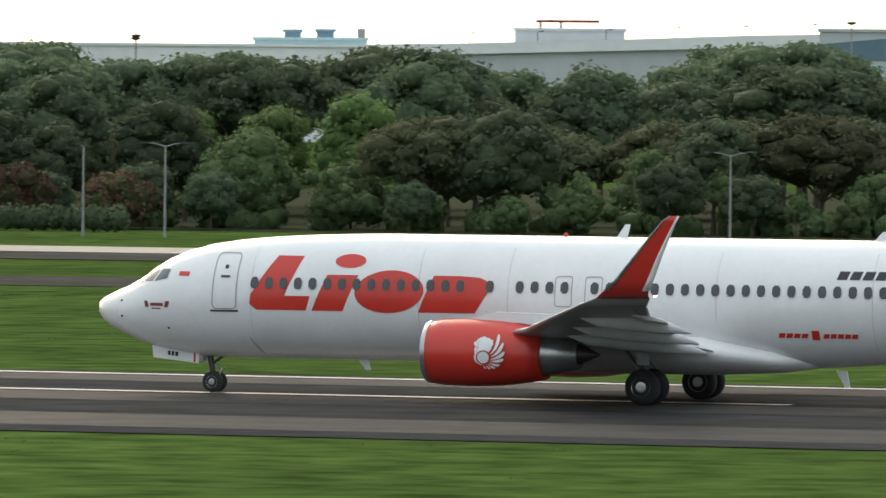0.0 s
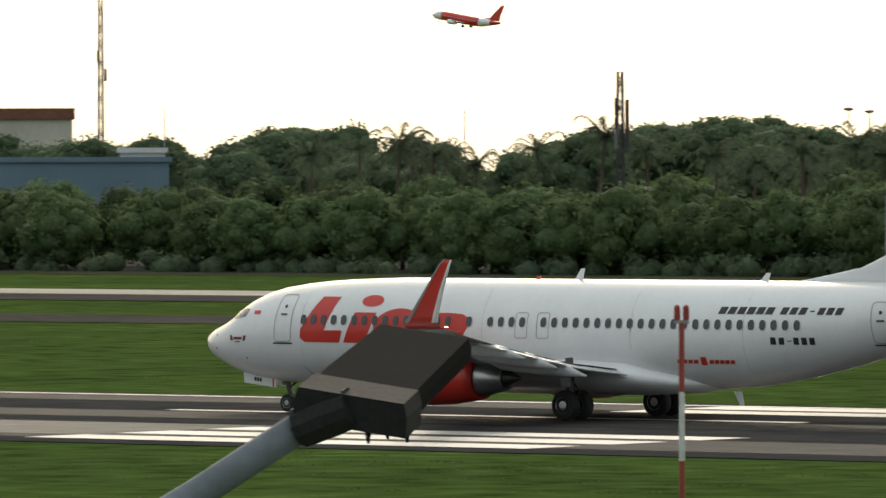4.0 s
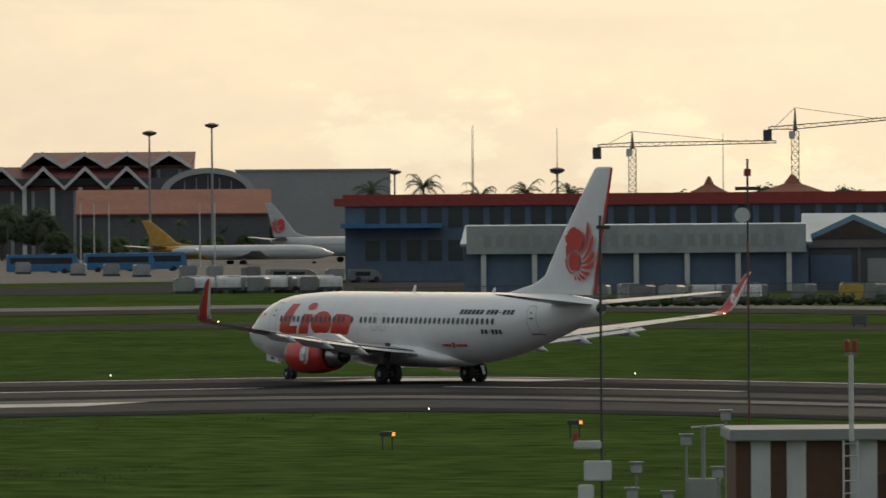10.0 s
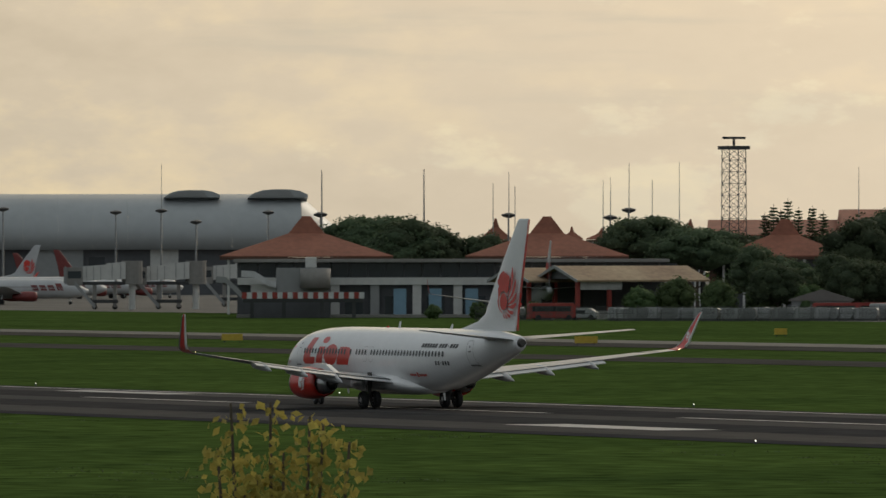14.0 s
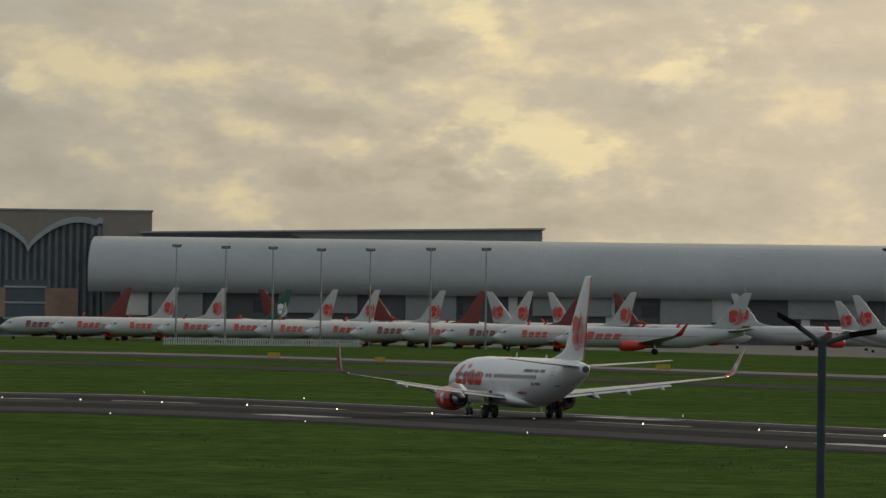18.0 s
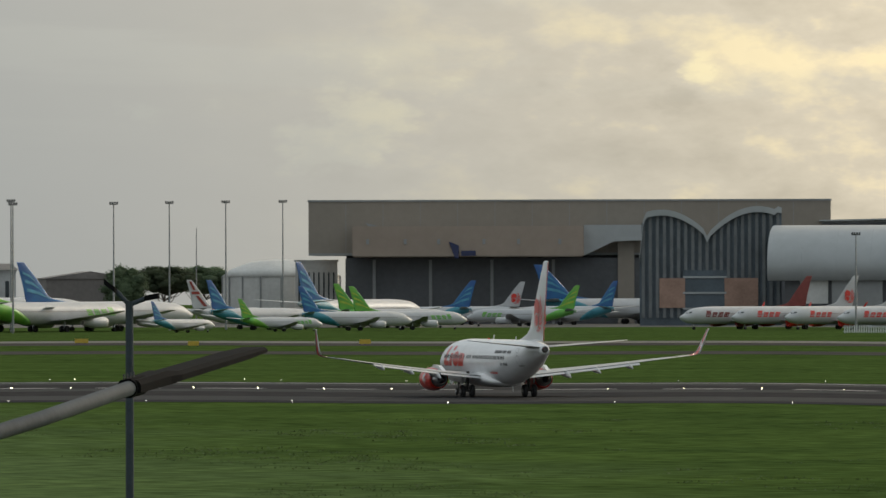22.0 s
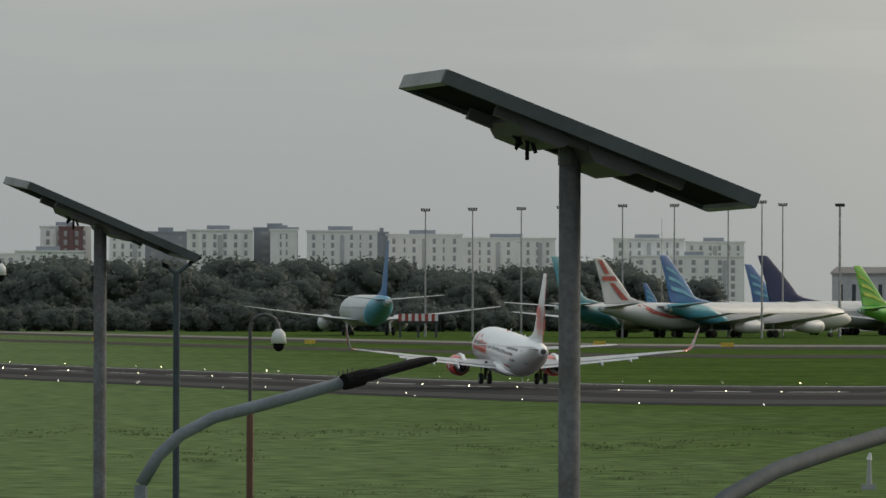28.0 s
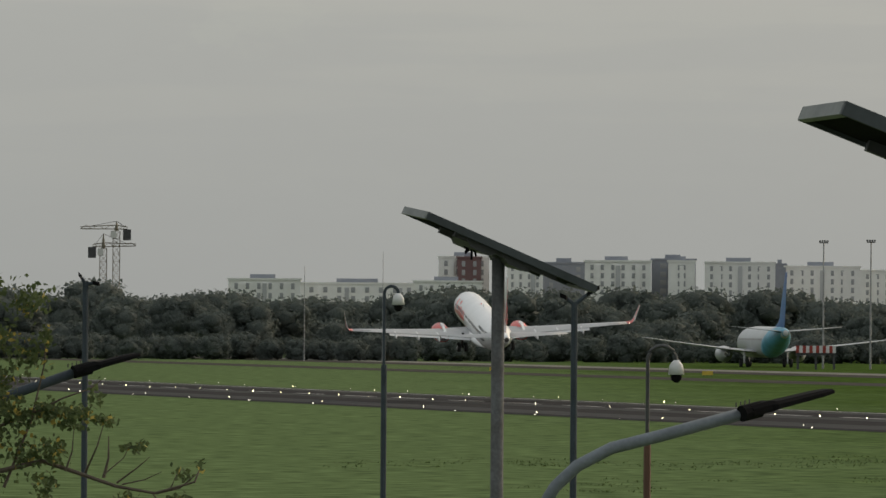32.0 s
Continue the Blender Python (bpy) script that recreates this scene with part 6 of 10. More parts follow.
part("shell", prism([(-0.8, 0.35), (0.8, 0.35), (1.2, 0.8), (1.2, 1.75), (0.95, 1.95), (-0.95, 1.95), (-1.2, 1.75), (-1.2, 0.35)], -0.75, 0.75), SIGN_YELLOW, YELLOW_BOX)
part("trolley", box(-1.25, 1.25, -0.78, 0.78, 0.0, 0.36), DARK_STEEL, YELLOW_BOX)
stand(YELLOW_BOX, 55.35, 874, 5, "containers along the apron fence")
for i in range(54):
    stand(CONTAINER, 64.02 + 1.85 * i / 54 + rnd.uniform(-0.01, 0.01), 1518 + rnd.uniform(0, 14), rnd.uniform(-30, 30), "containers along the apron road")
rng = random.Random(31)
for i in range(24):
    bearing = 58.88 + 0.92 * (i % 12) / 11 + rng.uniform(-0.03, 0.03)
    tagged(copy_thing((CART, CONTAINER)[i % 2], roof_pose(bearing, 1022 + 18 * (i // 12) + rng.uniform(0, 8), 0, rng.uniform(-25, 25))), group="carts and containers before the blue hall")
for i in range(46):
    stand(CONTAINER, 44.2 + 12.9 * i / 46 + rnd.uniform(-0.08, 0.08), 876 + rnd.uniform(0, 22), rnd.uniform(-60, 60), "containers along the apron fence")
for b in (60.62, 60.15, 59.95, 61.75, 61.45, 61.12):
    stand(BUS if b != 61.45 else BUS_WHITE, b, 1526 + 8 * (b % 1), 2 + 20 * (b % 0.5), "apron buses")
for i in range(56):
    b = 45.5 + 12.2 * i / 56 + rnd.uniform(-0.05, 0.05)
    if rnd.random() < 0.45:
        continue
    stand(CONTAINER if i % 9 else VAN, b, 872 + rnd.uniform(0, 35), rnd.uniform(-80, 80), "containers along the apron fence")
for i in range(44):
    b = 58.0 + 8.6 * i / 44 + rnd.uniform(-0.06, 0.06)
    stand(rnd.choice((VAN, CONTAINER, CONTAINER, CONTAINER)), b, (1190 + 180 * max(0, b - 58.9) if b < 60.5 else 1525) + rnd.uniform(0, 25), rnd.uniform(-40, 40), "vehicles along the apron road")
for b in (64.24, 63.8, 63.24, 62.9):
    stand(TANKER, b, 1535, 6, "fuel trucks")
for b, r, turn in ((66.19, 1540, 10), (64.58, 1548, 4), (64.35, 1550, -5), (64.08, 1552, 6), (63.66, 1550, 3), (63.42, 1553, -4)):
    stand(FIRE, b, r, turn, "red trucks of the apron")


def sign(bearing, r, w, high, material, label):
    ob = thing("taxiway_sign", label, "sign", facing(bearing, r), "taxiway signs")
    part("panel", box(-w / 2, w / 2, -0.12, 0.12, 0.25, 0.25 + high, 0.03), material, ob)
    for x in (-w * 0.35, w * 0.35):
        part("leg", box(x - 0.05, x + 0.05, -0.05, 0.05, 0, 0.3), DARK_STEEL, ob)
    return ob


for t_b, r, w in ((66.0, 1110, 3.6), (64.9, 1230, 2.2), (68.0, 1150, 3.4), (70.6, 1190, 3.0), (70.0, 1210, 2.4), (72.0, 1500, 3.0), (74.2, 1700, 3.0), (73.6, 1600, 2.4), (76.5, 1900, 3.2), (78.6, 2300, 3.4), (78.1, 2100, 2.6),
                  (79.6, 2500, 3.2), (80.1, 2650, 3.2), (81.2, 2750, 2.8), (55.3, 700, 1.8), (57.4, 760, 2.0), (82.0, 2900, 3.0), (77.3, 2050, 2.8)):
    sign(t_b, r, w * 0.7, 0.75, SIGN_YELLOW if w > 2.1 else DARK_WALL, "yellow taxiway sign on short legs" if w > 2.1 else "dark taxiway sign on short legs")


# ---- the wire fence before the near sheds ----
FENCE_WIRE = surface("dull_fence_steel", (0.10, 0.105, 0.10), 0.6, 0.3, vary=0.15, scale=2)
fence = thing("fence", "long dark steel bar fence along the apron road", "fence", kind="structure")
bm = bmesh.new()
for i in range(20):
    add_box(bm, -1.5 + i * 0.15, -1.465 + i * 0.15, -0.02, 0.02, 0.1, 2.3)
for z in (0.3, 1.25, 2.2):
    add_box(bm, -1.5, 1.5, -0.03, 0.03, z - 0.03, z + 0.03)
add_box(bm, -1.54, -1.46, -0.05, 0.05, 0.0, 2.5)
first = part("fence_panel", bm, FENCE_WIRE, fence)
for i in range(76):
    b = 43.6 + i * math.degrees(3.0 / 862) * 1.0
    ob = first if i == 0 else new("fence_panel", first.data)
    ob.parent = fence
    ob.matrix_local = facing(b, 862)

screen_fence = thing("fence", "dark steel bar fence before the cargo containers", "fence", kind="structure")
for i in range(24):
    ob = new("fence_panel", first.data)
    ob.parent = screen_fence
    ob.matrix_local = facing(63.95 + i * math.degrees(3.0 / 1505), 1505) @ Matrix.Diagonal((0.86, 1, 1.0, 1))
# rank grass and low growth along the fence
hedge(43.8, 57.5, 0, 1.0, 856, "uneven dark green growth along the fence")

# ---- buildings beyond the wood ----
FAR_WHITE = surface("white_sheet_roof", (0.80, 0.81, 0.82), 0.6, vary=0.05, scale=0.05, blotch=0.08)
FAR_GREY = surface("pale_grey_cladding", (0.50, 0.53, 0.55), 0.6, vary=0.05, scale=0.05, blotch=0.08)
FAR_TEAL = surface("pale_teal_cladding", (0.42, 0.58, 0.60), 0.5, vary=0.08, scale=0.2, blotch=0.1)
far_hall = house("long pale terminal roof beyond the wood", 19.86, 1500, 188.8, 8.3, 16.7, FAR_WHITE, depth=60, name="terminal_hall")
part("front_wall", box(-4, 94, -1.0, -0.31, 8.3, 17.0), FAR_GREY, far_hall)
part("roof_slab", prism([(-12, 16.2), (3.7, 15.6), (57, 17.2), (95, 18.0), (95, 20.2), (57, 19.4), (35, 18.5), (3.7, 17.5), (-12, 17.25)], -2, 55), FAR_WHITE, far_hall)
for x in (8, 20, 32, 44, 56, 68):
    part("roof_lamp", tube([(x, -1.8, 16.8 + 0.033 * x), (x, -1.8, 19.1 + 0.033 * x), (x + 1.0, -1.8, 19.2 + 0.033 * x)], [0.09, 0.08, 0.16], 6), DARK_STEEL, far_hall)
plant_room = house("pale teal roof plant beyond the wood", 20.62, 1512, 20.0, 15.2, 18.0, FAR_TEAL, depth=10, cols=9, rows=1, win_mat=FAR_GREY)
part("vent_shaft", box(8.3, 9.7, 2, 3.4, 18.4, 20.1), GREY_WALL, plant_room)
house("pale blue cooling unit on a far roof", 20.74, 1513, 3.0, 18.1, 19.4, BLUE_ROOF, depth=4)
house("pale blue cooling unit on a far roof", 20.52, 1513, 3.1, 18.2, 19.5, BLUE_ROOF, depth=4)
roof_hall = house("pale grey roof hall with a red gantry beyond the wood", 18.88, 1512, 19.5, 18.5, 20.0, FAR_GREY, depth=10)
part("gantry_beam", box(-6.0, 5.2, 2.0, 2.5, 21.5, 21.95), DARK_RED, roof_hall)
for x in (-5.2, -1.6):
    part("gantry_leg", box(x - 0.25, x + 0.25, 2.0, 2.5, 20.4, 21.5), GREY_WALL, roof_hall)
glazed = house("pale grey hall with a teal glass strip beyond the wood", 16.92, 1430, 14.2, 12.8, 19.7, FAR_GREY, depth=10)
# darker steel-blue sheet: the front's shade is put into its colour
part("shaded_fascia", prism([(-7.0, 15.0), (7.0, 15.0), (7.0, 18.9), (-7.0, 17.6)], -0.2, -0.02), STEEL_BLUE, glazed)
for k in range(9):
    part("glass_panel", box(-6.9 + 1.54 * k, -5.5 + 1.54 * k, -0.12, -0.02, 13.0, 14.3), FAR_TEAL, glazed)


def dome_profile(r, h):
    return [(r * 0.92, 0), (r, h * 0.14), (r * 0.98, h * 0.26), (r * 0.8, h * 0.42), (r * 0.5, h * 0.56), (r * 0.24, h * 0.68), (r * 0.1, h * 0.8), (0.05, h)]


GOLD = surface("gilded_cap", (0.42, 0.33, 0.16), 0.4, 0.5, vary=0.1)
STRIPE_MATS = [surface("dome_blue", (0.08, 0.20, 0.34), 0.5), surface("dome_cream", (0.42, 0.36, 0.26), 0.5), surface("dome_rust", (0.38, 0.17, 0.09), 0.5), surface("dome_teal", (0.12, 0.34, 0.30), 0.5), PALE]


def striped_dome(name, label, bearing, r, width, z0, z1, stripes, body=True):
    ob = thing(name, label, "dome", facing(bearing, r))
    prof = dome_profile(width / 2, (z1 - z0) * 0.72)
    per, n = 4, stripes * 4
    for s in range(stripes):
        bm = bmesh.new()
        cols = []
        for k in range(per + 1):
            col = []
            for i, (q, z) in enumerate(prof):
                a = 2 * math.pi * (s * per + k) / n + 0.22 * i
                col.append(bm.verts.new((q * math.cos(a), q * math.sin(a), z0 + z)))
            cols.append(col)
        for c0, c1 in zip(cols, cols[1:]):
            for i in range(len(prof) - 1):
                bm.faces.new((c0[i], c1[i], c1[i + 1], c0[i + 1]))
        part("dome_stripe", bm, STRIPE_MATS[s % 5], ob, smooth=True)
    part("spire", tube([(0, 0, z0 + (z1 - z0) * 0.7), (0, 0, z0 + (z1 - z0) * 0.85), (0, 0, z1)], [0.5, 0.3, 0.1], 6), GOLD, ob)
    if body:
        part("tower", tube([(0, 0, 0), (0, 0, z0)], [width * 0.42, width * 0.4], 10), CREAM, ob)
        part("gallery", tube([(0, 0, z0 - 1.2), (0, 0, z0 - 0.2)], [width * 0.5, width * 0.52], 10), GOLD, ob)
    return ob


striped_dome("mosque_dome", "large onion dome with swirling blue, cream and rust stripes", 31.13, 1400, 11.5, 11.1, 26.2, 20)
striped_dome("minaret", "small striped onion minaret beside the great dome", 31.66, 1400, 3.3, 11.8, 18.0, 8)
striped_dome("minaret", "small striped onion minaret beside the great dome", 31.41, 1415, 3.2, 12.0, 18.3, 8)
striped_dome("minaret", "small striped onion minaret beside the great dome", 30.86, 1415, 3.0, 11.9, 18.2, 8)
striped_dome("minaret", "small striped onion minaret beside the great dome", 30.61, 1395, 3.5, 11.9, 18.1, 8)

for spot in ((34.850, 900, 14.58), (34.710, 900, 14.33), (33.450, 900, 14.43), (33.291, 900, 12.92), (32.831, 900, 14.42), (23.752, 900, 16.51), (22.738, 900, 14.86), (21.790, 900, 15.11), (23.592, 900, 14.96), (27.827, 900, 16.31), (29.813, 900, 14.49), (21.794, 900, 14.83), (16.990, 900, 17.08)):
    round_light_mast(*spot, 0.4)
board = thing("billboard", "white and blue billboard on a post behind palms", "billboard", facing(33.585, 820, 10.40))
part("panel", box(-1.1, 1.1, 0, 0.4, -1.0, 1.1, 0.03), SIGN_WHITE, board)
part("post", tube([(0, 0.2, -11), (0, 0.2, -1.0)], 0.2, 8), STEEL, board)
part("lettering_bar", box(-0.8, 0.8, -0.02, 0.02, -0.1, 0.5), BUS_BLUE, board)


def street_lamp(bearing, r, z, reach=1.6, two=True, label="grey street lamp with two arms beside the taxiway", head=0.7):
    ob = thing("street_lamp", label, "street lamp", facing(bearing, r), "street lamps along the airfield road")
    part("pole", tube([(0, 0, 0), (0, 0, z - 0.15)], [0.09, 0.055], 8), STEEL, ob)
    for s in (-1, 1) if two else (-1,):
        arm = part("arm", tube([(0, 0, z - 0.25), (s * reach * 0.5, 0, z - 0.05), (s * reach, 0, z)], [0.045, 0.035, 0.03], 6), STEEL, ob)
        part("lamp_head", box(s * reach - head / 2, s * reach + head / 2, -0.12, 0.12, z - 0.04, z + 0.05, 0.02), DARK_STEEL, arm)
    return ob


street_lamp(21.588, 553, 6.15, 1.3)
street_lamp(22.137, 553, 6.03, 0.3, False)
street_lamp(17.793, 555, 5.82, 1.4)
street_lamp(25.254, 553, 6.27, 1.3)
street_lamp(34.600, 640, 6.78, 0.3, False)

hall = house("long beige hall with a brown parapet behind trees", 40.67, 1150, 24.5, 10.4, 15.2, CREAM, roof_mat=BRICK, depth=20, name="hall")
part("parapet", box(-12.6, 12.6, -0.4, 20.4, 14.7, 16.2), BRICK, hall)
house("low red-roofed hall behind trees", 42.36, 1200, 7.6, 10.6, 15.1, PALE, "gable", TERRACOTTA, 14, 4)
house("long low shed with a steel-blue roof behind trees", 40.06, 835, 18.9, 7.3, 9.2, STEEL_BLUE, depth=6)
house("small white rooftop unit behind trees", 39.59, 837, 4.4, 9.6, 10.1, PALE, depth=4, cols=6, rows=1)
tower = thing("concrete_tower", "tall weathered grey concrete shaft behind the wood", "tower", facing(41.999, 1000))
CONCRETE_WALL = surface("weathered_concrete", (0.36, 0.36, 0.35), 0.85, vary=0.12, scale=0.3, second=(0.26, 0.26, 0.26), bump=0.2)
part("shaft", tube([(0, 0, 0), (0, 0, 30)], [3.5, 3.4], 10), CONCRETE_WALL, tower)
part("collar", tube([(0, 0, 28.0), (0, 0, 40)], [3.5, 3.6], 10), CONCRETE_WALL, tower)
for z in (14, 18, 22, 26):
    part("joint_ring", tube([(0, 0, z), (0, 0, z + 0.12)], 3.53, 10), CONCRETE_WALL, tower)
for k in range(3):
    part("shaft_joint", box(-1.6 + 1.6 * k, -1.54 + 1.6 * k, -3.5, -3.2, 0, 30), GREY_WALL, tower)


def radio_mast(label, bearing, r, z, width, bands=None, drums=0, name="radio_mast", seed=1):
    """A slim lattice mast with drums and panels near its top."""
    ob = lattice(label, bearing, r, width, 0, z, DARK_STEEL, max(8, int(z / 2.2)), name, bands, 0.6, "mast", 15.0, 0.06)
    rng = random.Random(seed)
    for i in range(drums):
        h, s = z * rng.uniform(0.55, 0.98), rng.choice((-1, 1))
        part("panel_aerial", box(s * width * 0.7 - 0.15, s * width * 0.7 + 0.15, -0.7, -0.4, h - 0.8, h + 0.8, 0.04), GREY_WALL if i % 4 == 0 else DARK_STEEL, ob)
    return ob


radio_mast("slim guyed radio mast behind the wood", 39.868, 1100, 34.25, 0.7, None, 4, seed=2)
radio_mast("telephone mast with panel aerials among palms", 36.382, 760, 17.16, 0.7, None, 9, seed=3)
thin_mast(39.442, 900, 14.92)
thin_mast(37.427, 1000, 15.05)
radio_mast("lattice radio mast with aerials behind the sheds", 51.591, 1400, 30.42, 1.2, None, 8, seed=4)
radio_mast("lattice radio mast with aerials behind the sheds", 51.365, 1400, 27.79, 1.4, None, 14, seed=5)
radio_mast("lattice radio mast behind trees", 48.959, 1300, 24.82, 1.2, None, 6, seed=6)
for spot in ((50.039, 1250, 16.15), (50.494, 1250, 15.15), (49.766, 1250, 14.62), (51.001, 1250, 15.90), (46.929, 1250, 15.27), (44.427, 1250, 17.53), (49.759, 1250, 14.46), (51.782, 1300, 16.48), (53.539, 1500, 17.89), (54.753, 1500, 16.68), (57.313, 1500, 16.78), (54.149, 1500, 24.42), (59.958, 1700, 24.51), (59.567, 1700, 26.12), (58.391, 1700, 17.41), (57.316, 1700, 17.40), (61.330, 1700, 17.26), (66.438, 1900, 17.52), (65.863, 1900, 17.08), (65.758, 1900, 18.47), (65.624, 1900, 16.90), (63.833, 1900, 18.23), (67.501, 1900, 17.67), (68.657, 2300, 19.79), (68.401, 2300, 20.17), (68.204, 2300, 17.60), (67.795, 2300, 19.77), (70.037, 2250, 20.27), (69.293, 2250, 20.33), (70.742, 2450, 23.99), (70.446, 2450, 24.02), (69.398, 2450, 24.12)):
    round_light_mast(*spot)
for spot in ((67.495, 1800, 24.99), (66.918, 1800, 25.07), (66.525, 1800, 22.63), (66.436, 1800, 24.65), (66.401, 1800, 22.14), (65.903, 1800, 23.22), (65.861, 1800, 23.73), (65.756, 1800, 26.25), (65.625, 1800, 23.26), (65.472, 1800, 26.29), (64.459, 1800, 25.43), (63.828, 1800, 27.02), (63.183, 1800, 25.61), (63.185, 1800, 25.30), (62.629, 1800, 21.53), (61.949, 1800, 23.89), (61.330, 1800, 25.94), (66.913, 1900, 25.99), (67.491, 1900, 25.47), (68.399, 2300, 30.65), (61.945, 1800, 23.68), (49.423, 1500, 24.72), (49.779, 1500, 23.00), (57.872, 1700, 26.65), (57.314, 1700, 25.85), (56.204, 1600, 23.69), (54.901, 1600, 22.68), (57.880, 1800, 26.98), (78.085, 3300, 25.68), (78.087, 3300, 25.31), (79.859, 3600, 27.81), (82.424, 3600, 25.85), (82.719, 3600, 22.35)):
    thin_mast(*spot)

# ---- sheds and halls along the near apron ----
pagoda = house("brick and glass office block with a flared red pagoda roof", 45.21, 1250, 26.3, 9.6, 20.5, BRICK, depth=22, cols=9, rows=4, fill=0.5, name="office_block")
part("eave", box(-17.5, 17.5, -4, 26, 19.9, 20.7, 0.2), CREAM, pagoda)
part("pagoda_roof", hip_mesh(32.5, 30, 20.7, 24.5, 0.5), TERRACOTTA, pagoda)
part("glass_bay", box(-11, -5, -0.3, 0, 3, 17.7), WINDOW, pagoda)
ware = house("steel-blue warehouse with a dark open ground floor", 44.88, 935, 40.2, 5.2, 10.3, STEEL_BLUE, depth=30, name="warehouse")
part("dark_bay", box(-20, 20, 1.5, 28, 0, 5.2), DARK_WALL, ware)
part("canopy", box(-31.5, 20, -3, 0, 4.6, 5.5), STEEL_BLUE, ware)
for x in range(-28, 20, 8):
    part("post", box(x - 0.2, x + 0.2, -2.9, -2.5, 0, 4.6), GREY_WALL, ware)
shed = house("row of pale gabled sheds above a dark loading level", 47.46, 935, 45.0, 3.9, 6.9, GREY_WALL, depth=24, name="gabled_sheds")
for i, (x0, x1) in enumerate(((300, 430), (430, 610), (610, 790), (790, 985))):
    w = (x1 - x0) * 935 / 15112
    g = part("gable_roof", gable_mesh(w, 26, 6.5, 8.6, 0.6), GREY_ROOF, shed)
    g.location = (((x0 + x1) / 2 - 636) * 935 / 15112, -1.5, 0)
    g2 = part("gable_wall", prism([(-w * 0.42, 4.1), (w * 0.3, 4.1), (w * 0.3, 7.3), (0, 8.3), (-w * 0.42, 6.8)], -2.0, -1.7), (GREY_WALL, PALE, GREY_WALL, PALE)[i], shed)
    g2.location = g.location
    p2 = part("dark_bay", box(w * 0.3, w * 0.62, -1.4, -1.0, 4.1, 6.3), DARK_WALL, shed)
    p2.location = g.location
    p3 = part("gable_window", box(-w * 0.2, w * 0.08, -2.1, -1.95, 4.9, 6.2, 0.02), (SIGN_WHITE, DARK_WALL, PALE, DARK_WALL)[i], shed)
    p3.location = g.location
    for k in range(6):
        p4 = part("railing_post", box(-w * 0.4 + k * w * 0.17, -w * 0.4 + k * w * 0.17 + 0.12, -2.4, -2.3, 4.0, 4.7), PALE, shed)
        p4.location = g.location
part("loading_level", box(-21, 19, 3, 20, 0, 3.9), DARK_WALL, shed)
part("loading_roof", box(-23, 16, -6, 3, 3.3, 4.1), PALE, shed)
for x in range(-20, 16, 6):
    part("pier", box(x - 0.5, x + 0.5, -5.5, -5.0, 0, 3.3), GREY_WALL, shed)
white = house("white hall with brown framing and a low gable", 48.72, 940, 16.7, 1.1, 11.9, PALE, "gable", GREY_ROOF, 20, 1.6, name="framed_hall")
for x in (-8.2, -4.1, 0, 4.1, 8.2):
    part("brown_post", box(x - 0.18, x + 0.18, -0.2, 0.0, 0, 10.1), BRICK, white)
for z in (9.4, 4.5):
    part("brown_rail", box(-8.3, 8.3, -0.22, 0.02, z - 0.18, z + 0.18), BRICK, white)
panes(white, -7.5, 7.5, 2, 6.0, 6, 1, 0.5)
orange = house("orange-rendered block with dark parapet and tall windows", 49.59, 940, 11.3, 4.2, 11.9, ORANGE, roof_mat=DARK_WALL, depth=20, name="orange_block")
part("parapet", box(-5.9, 5.9, -0.3, 0.3, 10.4, 12.0), BLACK, orange)
part("plinth", box(-5.9, 5.9, -0.35, 0.0, 3.6, 4.6), BLACK, orange)
for x in (-5.65, 5.65):
    part("dark_pier", box(x - 0.2, x + 0.2, -0.3, 0, 4.6, 10.4), BLACK, orange)
for x in (-3.46, 0.0, 3.46):
    part("window_frame", box(x - 1.12, x + 1.12, -0.2, -0.13, 5.6, 8.95), BLACK, orange)
    part("sun_blind", box(x - 0.85, x + 0.85, -0.26, -0.21, 7.9, 8.7), GREY_WALL, orange)
panes(orange, -5.2, 5.2, 5.4, 9.1, 3, 1, 0.5, high=0.8)
for x in (-1.8, 1.8):
    part("dark_pier", box(x - 0.2, x + 0.2, -0.2, 0, 3, 10.5), DARK_WALL, orange)
brick = house("long brick-red block with narrow windows", 50.60, 945, 22.1, 4.1, 12.0, BRICK, depth=20, cols=10, rows=1, fill=0.3, name="brick_block")
part("sign_panel", box(0.4, 3.4, -0.4, -0.1, 7.8, 10.5), SIGN_WHITE, brick)
for i in range(12):
    part("white_panel", box(-11 + i * 1.9 - 0.35, -11 + i * 1.9 + 0.35, -0.15, 0, 4.6, 5.6), PALE, brick)
house("grey-clad block beside the brick one", 51.53, 945, 8.6, 4.3, 11.7, GREY_WALL, depth=18)
house("long low shed with a weathered grey roof", 50.96, 920, 32.9, 0.6, 4.6, DARK_WALL, "lean", GREY_ROOF, 10, 1.6, name="low_shed")
house("low white shed end", 49.36, 925, 4.0, 1.4, 4.2, PALE, "lean", GREY_ROOF, 6, 1.0)
canopy = thing("canopy", "thin white canopy roof on posts", "canopy", facing(50.074, 880, 3.95))
part("roof", box(-7.5, 7.5, 0, 4, -0.15, 0.2, 0.05), PALE, canopy)
for x in (-6, -2, 2, 6):
    part("post", box(x - 0.08, x + 0.08, 0.5, 0.7, -4.2, -0.1), STEEL, canopy)

